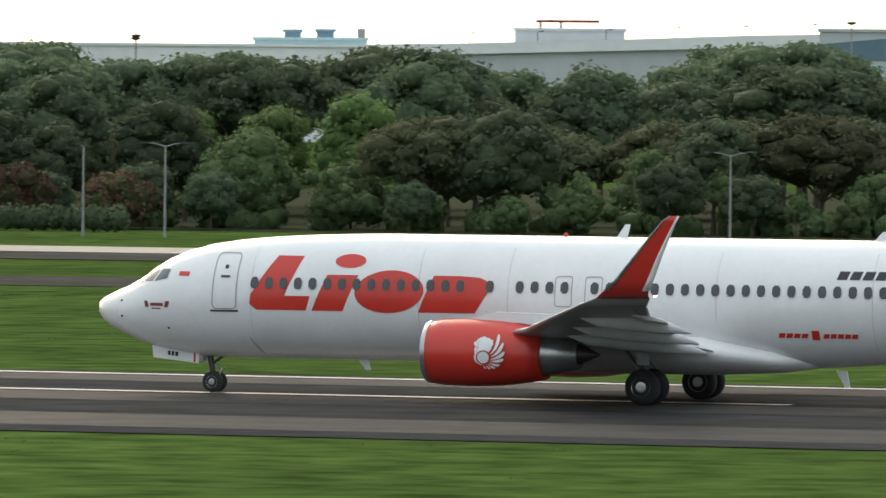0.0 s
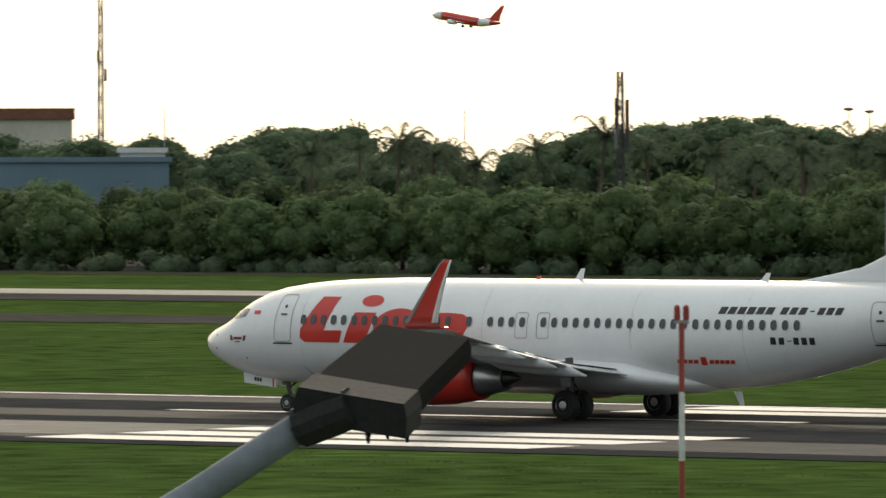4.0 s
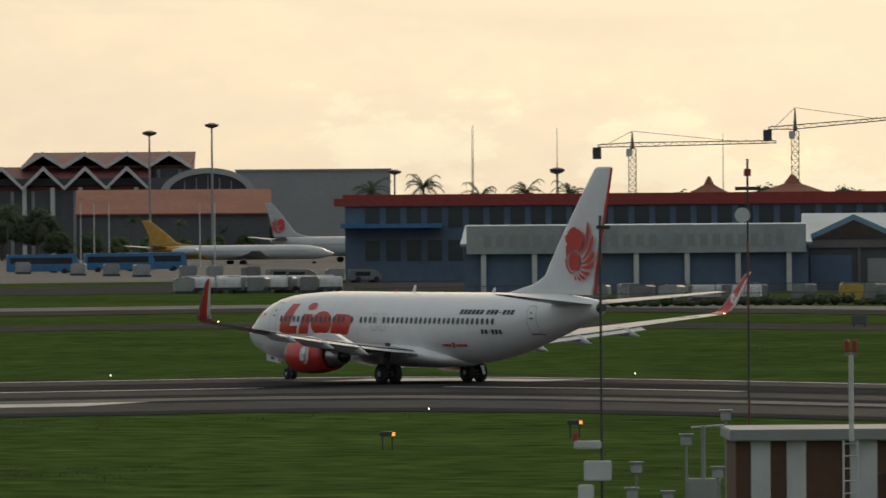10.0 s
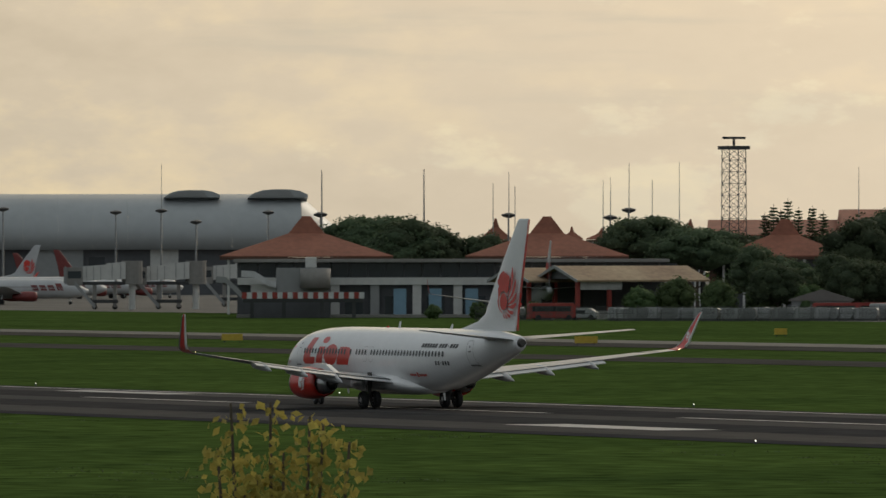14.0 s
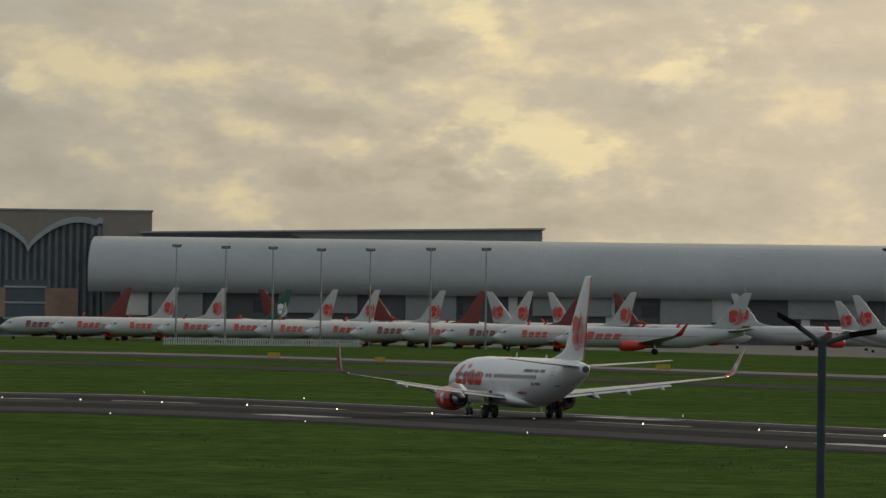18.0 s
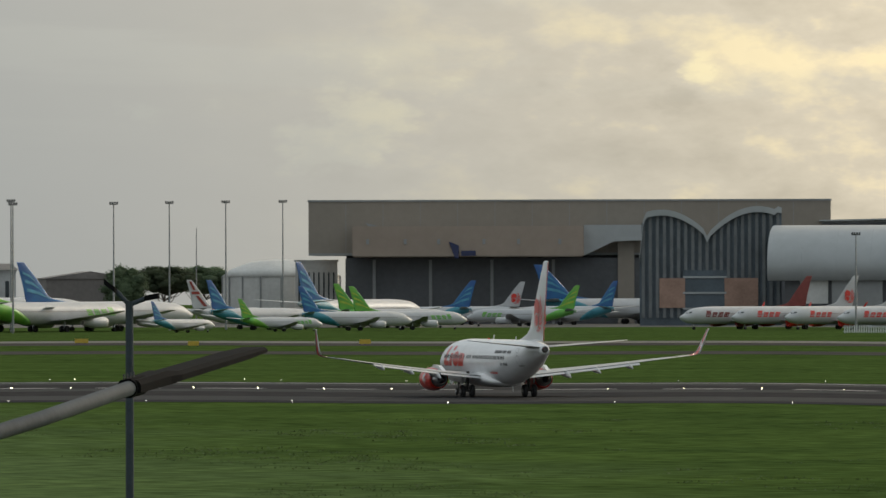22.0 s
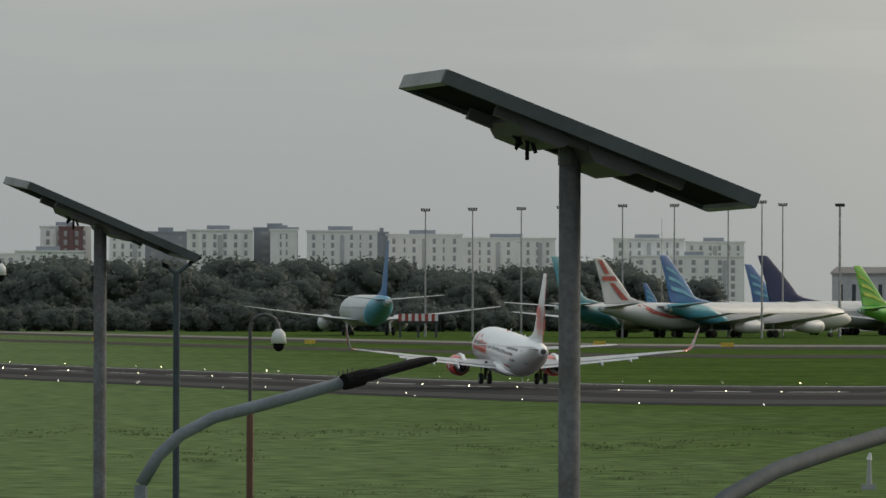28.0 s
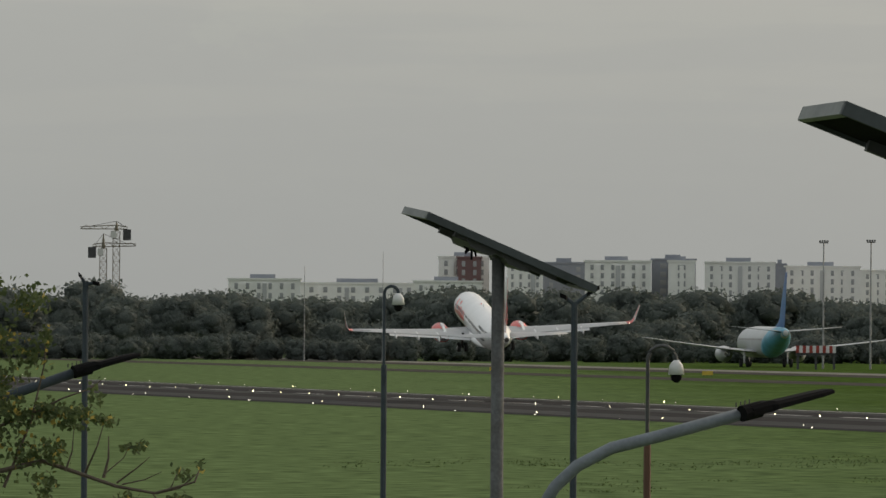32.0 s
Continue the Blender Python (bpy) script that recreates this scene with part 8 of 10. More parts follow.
def bridge(bearing, r, reach=7.8):
    """A passenger bridge: two telescoping tunnels, a cab, a lifting frame and a rotunda on a column."""
    ob = thing("passenger_bridge", "pale boxy passenger bridge on a lifting leg", "passenger bridge", roof_pose(bearing, r), "passenger bridges")
    half = reach / 2
    outer = part("tunnel", loft([[(x, y, z) for y, z in ((-1.5, z0), (1.5, z0), (1.5, z0 + 2.7), (-1.5, z0 + 2.7))] for x, z0 in ((-half, 5.2), (half * 0.1, 5.5))]), PALE, ob)
    inner = part("tunnel", loft([[(x, y, z) for y, z in ((-1.7, z0), (1.7, z0), (1.7, z0 + 3.1), (-1.7, z0 + 3.1))] for x, z0 in ((half * 0.1, 5.35), (half, 5.6))]), PALE, ob)
    for k, x in enumerate((-half + 0.6, -half + 1.9, -half + 3.2)):
        part("tunnel_seam", box(x, x + 0.12, -1.56, -1.5, 5.4, 7.9), GREY_WALL, outer)
    for x in (half * 0.35, half * 0.75):
        part("tunnel_seam", box(x, x + 0.14, -1.77, -1.7, 5.7, 8.5), GREY_WALL, inner)
    part("underframe", box(-half, half, -1.3, 1.3, 4.5, 5.1), DARK_STEEL, ob)
    cab = part("cab", box(-half - 2.9, -half, -1.9, 1.9, 4.4, 7.7, 0.15), SHEET_PALE, ob)
    part("cab_window", box(-half - 2.7, -half - 0.3, -1.95, -1.88, 5.7, 7.0), WINDOW, cab)
    part("cab_canopy", box(-half - 3.5, -half - 2.8, -1.7, 1.7, 4.6, 7.9, 0.2), GREY_WALL, cab)
    part("rotunda", tube([(half + 1.2, 0, 4.6), (half + 1.2, 0, 8.9)], 1.9, 14), SHEET_PALE, ob)
    part("rotunda_column", tube([(half + 1.2, 0, 0), (half + 1.2, 0, 4.6)], 0.6, 10), PALE, ob)
    for x in (-half * 0.45, half * 0.5):
        part("lift_leg", box(x - 0.35, x + 0.35, -0.9, -0.2, 0.5, 4.5), SHEET_PALE, ob)
    part("lift_beam", box(-half * 0.6, half * 0.65, -1.2, 0.0, 1.2, 1.8), DARK_STEEL, ob)
    for x in (-half * 0.45, half * 0.5):
        bm = wheel_mesh(0.5, 0.4, 12)
        bmesh.ops.rotate(bm, verts=bm.verts[:], matrix=Matrix.Rotation(math.pi / 2, 3, "Z"))
        part("wheel", bm, RUBBER, ob).location = (x, -0.6, 0.5)
    part("stair", loft([[(x, y, z) for y, z in ((-2.6, z0), (-1.8, z0), (-1.8, z0 + 0.9), (-2.6, z0 + 0.9))] for x, z0 in ((-half - 1.5, 4.4), (-half + 2.2, 0.1))]), GREY_WALL, ob)
    return ob


for b, r in ((70.316, 1560), (69.888, 1565), (69.45, 1640)):
    bridge(b, r)
service = thing("service_block", "pale plant block with pipes on its roof", "building", facing(67.555, 1600))
part("wall", box(-5.5, 3, 0, 5, 3, 7.9, 0.1), GREY_WALL, service)
part("stair", box(-9.5, -5.5, 1, 2, 3, 5.4, 0.1), PALE, service)
part("base", box(-9, 3, 0, 5, 0, 3), DARK_WALL, service)
part("vent", box(-0.9, 0.9, 1.2, 3.0, 7.9, 9.6, 0.1), PALE, service)
part("drum", tube([(0.7, -0.4, 4.7), (0.7, -0.4, 7.8)], 2.4, 16), SHEET_PALE, service, smooth=True)
part("white_chute", loft([[(x, y, z) for y, z in ((-0.9, z0), (0.9, z0), (0.9, z0 + 1.0), (-0.9, z0 + 1.0))] for x, z0 in ((-11.0, 6.5), (-9.0, 6.4), (-6.4, 4.9), (-5.5, 4.8))]), SIGN_WHITE, service)
part("boarding_stair", loft([[(x, y, z) for y, z in ((-0.8, z0), (0.8, z0), (0.8, z0 + 1.0), (-0.8, z0 + 1.0))] for x, z0 in ((-15.0, 5.6), (-13.4, 5.5), (-10.4, 2.6))]), GREY_WALL, service)
rail = thing("barrier", "red and white barrier wall of the apron works", "barrier", facing(67.600, 1590))
for i in range(24):
    part("panel", box(-9.6 + i * 0.8, -8.8 + i * 0.8, -0.15, 0.15, 3.1, 4.1, 0.02), SIGN_WHITE if i % 2 else RED_STEEL, rail)
part("deck", box(-9.4, 9.4, 0, 4, 2.5, 3.1), DARK_STEEL, rail)
for x in (-8, -3, 3, 8):
    part("leg", box(x - 0.3, x + 0.3, 0.3, 0.9, 0, 2.5), DARK_STEEL, rail)


# ---- the long terminal with a silver shell roof ----
def shell_hall():
    ax, ay = -2530 * math.sin(radians(67.41)), 2530 * math.cos(radians(67.41))
    bx, by = -2625 * math.sin(radians(75.24)), 2625 * math.cos(radians(75.24))
    p, q = bend(ax, ay), bend(bx, by)
    length = math.hypot(p[0] - q[0], p[1] - q[1])
    ob = thing("long_terminal", "very long terminal under a silver barrel-shaped roof shell", "building", Matrix.Translation((q[0], q[1], 0)) @ Matrix.Rotation(math.atan2(p[1] - q[1], p[0] - q[0]), 4, "Z"))
    prof = [(0.6, 11.3), (-0.4, 12.4), (-0.8, 14.5), (-0.5, 17.0), (0.6, 19.5), (2.8, 21.9), (6.4, 23.9), (12.0, 25.1), (18.0, 25.3), (28, 24.0), (40, 20)]
    n = 40
    rows = []
    for i in range(n + 1):
        u = i / n
        x = u * length
        end = min(1.0, (1 - u) * n / 1.1)
        k = math.sqrt(max(0.0, 1 - (1 - end) ** 2)) if end < 1 else 1.0
        rows.append([(x, y if k > 0.99 else 18 + (y - 18) * (0.25 + 0.75 * k), 11 + (z - 11) * (0.45 + 0.55 * k)) for y, z in prof])
    for i in range(n):
        bm = bmesh.new()
        a, c = [bm.verts.new(v) for v in rows[i]], [bm.verts.new((v[0] - 0.015, v[1], v[2])) for v in rows[i + 1]]
        for k in range(len(prof) - 1):
            bm.faces.new((a[k], c[k], c[k + 1], a[k + 1]))
        part("roof_panel", bm, SHELL, ob, smooth=True)
    bm = bmesh.new()
    bm.faces.new([bm.verts.new(v) for v in rows[-1]])
    part("end_wall", bm, SHELL, ob)
    part("dark_glazing", box(4, length - 12, 3.0, 34, 0, 11.6), DARK_WALL, ob)
    for i in range(9):
        x = 16 + i * (length - 60) / 9
        part("wall_panel", box(x, x + (length - 60) / 9 * (0.62 if i % 2 else 0.4), 1.9, 2.3, 6.6 if i % 2 else 3.5, 11.6), GREY_WALL, ob, "grey wall panel under the shell")
    for i in range(13):
        x = 8 + i * (length - 30) / 13
        part("pale_pier", box(x, x + (7.0 if i % 3 == 0 else 2.2), 2.4, 3.2, 0.0 if i % 3 else 5.5, 11.6), PALE, ob)
        if i % 2:
            part("window", box(x + 9, x + 13, 2.85, 3.0, 6.5, 9.5), WINDOW, ob)
    for u, w in ((0.5985, 12.0), (0.62, 9.0)):
        for j in range(4):
            part("roof_emblem", box(u * length - w / 2 + j * 1.6, u * length + j * 0.9 + (1 if w > 10 else 4), -3.6, -3.3, 17.0 + j * 0.9, 17.4 + j * 0.9), GREY_WALL, ob, "faint grey emblem bars")
    for x, half, high in ((length - 36, 7.0, 1.3), (length - 14.5, 7.5, 1.5)):
        scoop = part("roof_scoop", loft([[(x + half * c, yy, 24.9 + high * n - 0.12 * (yy - 4)) for c, n in ((-1.0, -0.4), (-0.8, 0.35), (-0.5, 0.85), (-0.1, 1.0), (0.45, 0.96), (0.75, 0.7), (1.0, 0.1), (1.0, -0.4))] for yy in (4.0, 24.0)]), SHELL, ob, "raised scoop of the roof shell")
        # a flat grey sheet draws the shade inside the scoop's mouth
        part("scoop_mouth", prism([(x - 0.9 * half, 24.6), (x + 0.55 * half, 24.6), (x + 0.4 * half, 24.8 + 0.82 * high), (x - 0.1 * half, 24.8 + 0.9 * high), (x - 0.5 * half, 24.75 + 0.75 * high)], 3.8, 3.99), GREY_WALL, scoop, "grey sheet for the shade in the scoop's mouth")
    return ob


shell_hall()
upper = thing("upper_hall", "grey hall with a gently rising roof behind the long terminal", "building", facing(73.82, 2720))
part("wall", prism([(-53.5, 0), (53.5, 0), (53.5, 29.3), (-53.5, 27.2)], 0, 30), GREY_WALL, upper)
part("roof", prism([(-54.2, 27.2), (54.2, 29.4), (54.2, 29.9), (-54.2, 27.6)], -1.5, 31), SHELL, upper)
# dark sheet on the wall stands in for shade below the overhang
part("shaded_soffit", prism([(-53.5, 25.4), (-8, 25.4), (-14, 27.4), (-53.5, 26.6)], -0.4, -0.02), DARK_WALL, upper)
# ---- the maintenance hangar and its double-arched hall ----
def great_hangar(bearing, r, w, z0, z1):
    ob = thing("great_hangar", "vast beige hangar with an overhanging roof block over dark doors", "building", facing(bearing, r))
    part("roof_block", box(-w / 2, w / 2, 0, 60, z0 + 1.0, z1, 0.1), BEIGE, ob)
    part("roof_edge", box(-w / 2 - 0.2, w / 2 + 0.2, -0.25, 60.2, z1, z1 + 0.5), GREY_WALL, ob)
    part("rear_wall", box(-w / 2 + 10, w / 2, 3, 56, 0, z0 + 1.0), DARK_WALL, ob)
    for k in range(1, 14):
        part("cladding_joint", box(-w / 2 + w * k / 14 - 0.06, -w / 2 + w * k / 14 + 0.06, -0.05, 0.0, z0 + 1.2, z1 - 0.1), GREY_WALL, ob)
    part("soffit_rail", box(-w / 2, w / 2, -0.4, 0, z0 + 0.9, z0 + 1.5), GREY_WALL, ob)
    return ob


TAN_WALL = surface("tan_cladding", (0.34, 0.275, 0.225), 0.65, vary=0.05, scale=0.06, blotch=0.1)
hangar = great_hangar(76.29, 3000, 139.9, 17.5, 32.8)
part("front_block", box(-57.9, 3.8, -14, 0, 17.9, 26.1, 0.3), TAN_WALL, hangar)
part("pale_wedge", prism([(3.8, 18.2), (3.8, 26.4), (20.7, 26.4), (20.7, 22.3), (11.8, 22.0)], -8, -1), SHELL, hangar)
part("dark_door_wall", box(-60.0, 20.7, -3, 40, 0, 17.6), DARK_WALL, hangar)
for x in (650, 760, 880, 1000):
    part("door_pier", box(-52.7 + (x - 650) * 0.137, -51.9 + (x - 650) * 0.137, -3.4, -3, 0, 17.2), GREY_WALL, hangar)
part("pale_pier", box(12.9, 17.3, -4, 0, 0, 22.0), BEIGE, hangar)
for x in (632, 705, 770, 858, 925, 1005):
    part("wall_lamp", box((x - 1024) * 0.1372 - 0.4, (x - 1024) * 0.1372 + 0.4, -14.4, -14, 21.3, 22.7), GREY_WALL, hangar)
for x0, s in ((790, 1.0), (625, 0.8)):
    part("emblem", prism([((x0 - 1024) * 0.1372, 22.0), ((x0 - 1024) * 0.1372 + 1.6, 17.5), ((x0 - 1024) * 0.1372 + 2.6, 17.5), ((x0 - 1024) * 0.1372 + 2.6, 21.0)], -14.5, -14.05) if s == 1.0 else prism([((x0 - 1024) * 0.1372, 27.2), ((x0 - 1024) * 0.1372 + 1.6, 25.2), ((x0 - 1024) * 0.1372 + 6, 25.2), ((x0 - 1024) * 0.1372 + 2.2, 26.6)], -0.5, -0.05), NAVY if s == 1.0 else GREY_WALL, hangar, "dark wing-shaped emblem")
part("lettering_bar", box((805 - 1024) * 0.1372 + 1.2, (842 - 1024) * 0.1372, -14.5, -14.05, 18.2, 19.6), NAVY, hangar)

RIB_GREY = surface("grey_blue_rib_metal", (0.19, 0.205, 0.215), 0.5, 0.1, vary=0.06, scale=0.3)
HALL_GLASS = surface("grey_blue_hall_glass", (0.105, 0.135, 0.165), 0.4, vary=0.1, scale=0.2)
arch = thing("arched_hall", "glass hall with a double-arched silver roof and tall ribs", "building", facing(75.570, 2700))


def wave(x):
    """The height of the double arch, x metres from its middle."""
    z = 30.2 if x > 0 else 29.4
    c = 13.0 if x > 0 else -11.5
    if x > 17.5:
        return 30.2 - (x - 17.5) ** 2 * 0.16
    return max(z - ((x - c) / 11.0) ** 2 * 5.1 if abs(x - c) < 12.5 else 22.6, 8.0) if x > -15.5 else 28.7 - (x + 15.5) ** 2 * 5.0


xs = [-17.0 + i * 0.9 for i in range(41)]
part("roof_shell", loft([[(x, -5, wave(x) - 1.5), (x, -5, wave(x)), (x, 30, wave(x)), (x, 30, wave(x) - 1.5)] for x in xs]), SHELL, arch)
part("glass_front", prism([(xs[0], 0)] + [(x, wave(x) - 1.5) for x in xs] + [(xs[-1], 0)], -3, -2.6), HALL_GLASS, arch)
for x in xs[1:-1:2]:
    part("rib", box(x - 0.4, x + 0.4, -3.9, -3.0, 9 if -6 < x < 6 else 2, wave(x) - 0.8), RIB_GREY, arch)
for x0, x1 in ((-12, -5.5), (4.5, 13)):
    part("pink_panel", box(x0, x1, -4.2, -3.2, 4.5, 12.0), surface("pinkish_stone", (0.42, 0.27, 0.21), 0.8, scale=0.2), arch)
part("entrance", box(-6, 5, -4.0, -3.1, 0, 14), HALL_GLASS, arch)
for z in (4, 8, 12):
    part("transom", box(-6, 5, -4.3, -4.0, z, z + 0.5), SHELL, arch)

# tank hall, low roofs
FLAT_WALL = surface("weathered_white_wall", (0.48, 0.49, 0.49), 0.8, vary=0.1, scale=0.15)
tank = thing("dome_hall", "white round hall with a low dome and ribbed wall", "building", facing(77.694, 3400))
part("wall", tube([(0, 16, 0), (0, 16, 12.9)], 16.5, 28), PALE, tank)
part("dome", loft([[(16.8 * s * math.cos(2 * math.pi * k / 28), 16 + 16.8 * s * math.sin(2 * math.pi * k / 28), z) for k in range(28)] for s, z in ((1.0, 12.9), (0.85, 14.9), (0.5, 17.1), (0.1, 17.7))]), PALE, tank, smooth=True)
for k in range(9):
    a = math.pi * (1.05 + 0.9 * k / 8)
    part("rib", tube([(16.6 * math.cos(a), 16 + 16.6 * math.sin(a), 0), (16.6 * math.cos(a), 16 + 16.6 * math.sin(a), 12.9)], 0.25, 5), GREY_WALL, tank)
house("pale ribbed hall beside the dome", 77.53, 3350, 11.6, 3.2, 17.0, PALE, depth=10, cols=8, rows=1, fill=0.3, name="ribbed_hall")
hipped = house("white hall with a dark hipped roof behind parked airliners", 79.03, 3700, 19.0, 2.7, 14.4, FLAT_WALL, depth=14, cols=5, rows=1, fill=0.3)
part("hipped_roof", loft([[(-10.2, -0.8, 14.9), (10.2, -0.8, 14.9), (10.2, 14.8, 14.9), (-10.2, 14.8, 14.9)], [(-8.3, 5.5, 16.6), (8.3, 5.5, 16.6), (8.3, 8.5, 16.6), (-8.3, 8.5, 16.6)]]), GREY_ROOF, hipped)
house("long dark grey hall with a low gabled roof behind parked airliners", 78.56, 3680, 25.0, 2.7, 14.6, GREY_ROOF, "gable", GREY_ROOF, 18, 2.2, turn=8)

# low white barrier before the parked row
pickets = thing("picket_fence", "low white picket barrier before the parked airliners", "fence", roof_pose(76.90, 1778), kind="structure")
slat = part("slat", box(-0.13, 0.13, -0.05, 0.05, 0.15, 1.75), SIGN_WHITE, pickets)
for k in range(82):
    ob = slat if k == 0 else new("slat", slat.data)
    ob.parent, ob.location = pickets, (-20.5 + 0.5 * k, 0, 0)
for z in (0.5, 1.4):
    part("rail", box(-20.8, 20.8, 0.06, 0.12, z - 0.06, z + 0.06), SIGN_WHITE, pickets)
for k in range(9):
    part("post", box(-20.6 + 5.1 * k, -20.4 + 5.1 * k, 0.13, 0.28, 0.0, 1.8), STEEL, pickets)
works = thing("barrier", "red and white striped barrier wall by the far taxiway", "barrier", roof_pose(86.37, 1800))
for k in range(12):
    part("panel", box(-4.2 + 0.7 * k, -3.5 + 0.7 * k, -0.15, 0.15, 3.5, 5.0, 0.02), SIGN_WHITE if k % 2 else RED_STEEL, works)
part("deck", box(-4.3, 4.3, 0.2, 3.0, 3.0, 3.5), DARK_STEEL, works)
for x in (-3.8, 0, 3.8):
    part("leg", box(x - 0.25, x + 0.25, 0.4, 0.9, 0, 3.0), DARK_STEEL, works)
# floodlight masts of the far aprons
for spot in ((74.751, 2230, 21.05), (74.476, 2220, 20.89), (74.211, 2210, 20.85), (73.939, 2190, 20.52), (73.662, 2170, 20.56), (73.320, 2130, 20.65), (73.007, 2100, 20.64), (77.687, 2950, 30.43), (77.951, 2950, 30.06), (78.208, 2960, 29.62), (78.457, 2970, 29.18), (78.894, 2980, 28.35),
             (79.146, 3000, 28.56), (79.462, 3000, 28.58), (78.902, 3020, 29.29), (79.142, 3040, 28.74), (79.378, 3060, 28.53), (79.597, 3090, 28.37), (79.810, 3120, 28.09), (80.012, 3140, 27.86), (80.248, 3170, 27.45), (80.401, 3190, 27.20), (80.586, 3220, 27.13), (80.765, 3240, 27.00)):
    flood_mast(*spot)

# ---- far flats ----
FLAT_WHITE = surface("white_render", (0.78, 0.78, 0.76), 0.85, vary=0.05, scale=0.06, blotch=0.1)
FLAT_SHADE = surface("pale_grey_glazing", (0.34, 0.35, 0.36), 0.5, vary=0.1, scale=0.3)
FLAT_MID = surface("grey_render", (0.46, 0.47, 0.48), 0.85, vary=0.06, scale=0.06)
FLAT_GREY = surface("slate_render", (0.26, 0.28, 0.32), 0.85, vary=0.06, scale=0.06)
FLAT_BROWN = surface("maroon_render", (0.17, 0.10, 0.10), 0.85, vary=0.06, scale=0.06)
for args, mat, cols, rows in (((82.87, 4250, 20.2, 6.8, 20.7), FLAT_WHITE, 6, 5), ((82.51, 4300, 33.5, 7.0, 19.8), FLAT_WHITE, 8, 5), ((82.18, 4250, 19.2, 7.3, 20.4), FLAT_WHITE, 6, 5), ((82.12, 4350, 14.5, 7.2, 27.7), FLAT_WHITE, 4, 8), ((82.10, 4330, 6.8, 7.3, 27.5), FLAT_BROWN, 2, 8),
                              ((81.89, 4300, 10.1, 7.4, 26.1), FLAT_WHITE, 4, 8), ((81.74, 4350, 12.4, 7.5, 26.2), FLAT_GREY, 3, 8), ((81.54, 4300, 18.7, 7.6, 26.6), FLAT_WHITE, 6, 8), ((81.33, 4320, 12.5, 7.8, 27.3), FLAT_GREY, 2, 8), ((81.30, 4290, 7.6, 7.8, 26.7), FLAT_WHITE, 1, 8), ((81.08, 4280, 19.9, 7.9, 26.4), FLAT_WHITE, 7, 8),
                              ((80.93, 4330, 3.5, 8.0, 26.2), FLAT_GREY, 1, 8), ((80.77, 4320, 21.5, 8.1, 25.6), FLAT_WHITE, 7, 7), ((80.45, 4350, 27.1, 8.3, 24.8), FLAT_WHITE, 9, 7), ((79.91, 4350, 21.0, 7.7, 25.1), FLAT_WHITE, 7, 7), ((79.65, 4380, 17.9, 7.7, 24.6), FLAT_WHITE, 6, 7), ((79.76, 4300, 33.0, 5.5, 20.0), FLAT_WHITE, 8, 6)):
    f = house("pale block of flats beyond the far trees" if mat is FLAT_WHITE else "dark-rendered block of flats beyond the far trees", *args, mat, depth=14, cols=cols, rows=rows, fill=0.3, name="apartment_block", win_mat=FLAT_SHADE)
    w, z = args[2], args[4]
    part("lift_house", box(-w * 0.2, w * 0.15, 3, 8, z + 0.4, z + 1.6), FLAT_GREY, f)
    for i in range(max(1, cols // 2)):
        x = -w * 0.45 + w * 0.9 * (i + 0.5) / max(1, cols // 2)
        part("stairwell", box(x - 0.6, x + 0.6, -0.5, 0, 3, z - 1.0), FLAT_MID if i % 2 else mat, f)

# ---- lights of the runway ----
LAMP_WHITE = glow("runway_light_glow", (1.0, 0.93, 0.78), 5.0)
LAMP_WARM = glow("approach_light_glow", (1.0, 0.85, 0.5), 12.0)
EDGE = thing("runway_light", "low glowing runway edge light on a grey base", "runway light")
part("base", tube([(0, 0, 0), (0, 0, 0.16)], [0.07, 0.045], 10), DARK_STEEL, EDGE)
part("lens", tube([(0, 0, 0.16), (0, 0, 0.23)], [0.024, 0.018], 10), LAMP_WHITE, EDGE, "glowing glass lens")


def lamp_at(kind, x, y, group):
    m = put(x, y, 0.03)
    if kind in USED:
        ob = copy_thing(kind, m)
    else:
        ob = kind
        ob.matrix_world = m
        USED.append(kind)
    return tagged(ob, group=group)


for i in range(46):
    for y in (223.4, 274.8):
        lamp_at(EDGE, -60 - 60 * i, y, "runway edge lights")
FLUSH = thing("flush_light", "small glowing light set in the runway", "runway light")
part("rim", tube([(0, 0, 0), (0, 0, 0.03)], 0.12, 10), DARK_STEEL, FLUSH)
part("lens", tube([(0, 0, 0.03), (0, 0, 0.14)], [0.03, 0.02], 8), LAMP_WARM, FLUSH, "glowing glass lens")
for i in range(70):
    lamp_at(FLUSH, -700 - 30 * i, 255.0, "runway centre lights")
for i in range(24):
    lamp_at(FLUSH, -1300 - 45 * i, 231.5 if i % 2 else 279.5, "runway centre lights")

# ---- things on the near grass ----
def post_lamp(bearing, r, z, label, low=None):
    ob = thing("obstruction_light", label, "warning light", facing(bearing, r))
    base = low or 0.0
    n = 4
    for i in range(n):
        z0, z1 = base + (z - 0.4 - base) * i / n, base + (z - 0.4 - base) * (i + 1) / n
        part("pole_section", tube([(0, 0, z0), (0, 0, z1)], [0.065, 0.062], 8), RED_STEEL if (i % 2 and low is None) else WHITE_STEEL, ob)
    part("crossbar", box(-0.16, 0.16, -0.04, 0.04, z - 0.42, z - 0.34), STEEL, ob)
    for x in (-0.1, 0.1):
        part("red_lamp", tube([(x, 0, z - 0.34), (x, 0, z - 0.05), (x, 0, z)], [0.07, 0.07, 0.03], 8), RED_STEEL, ob, "red glass lamp")
    return ob


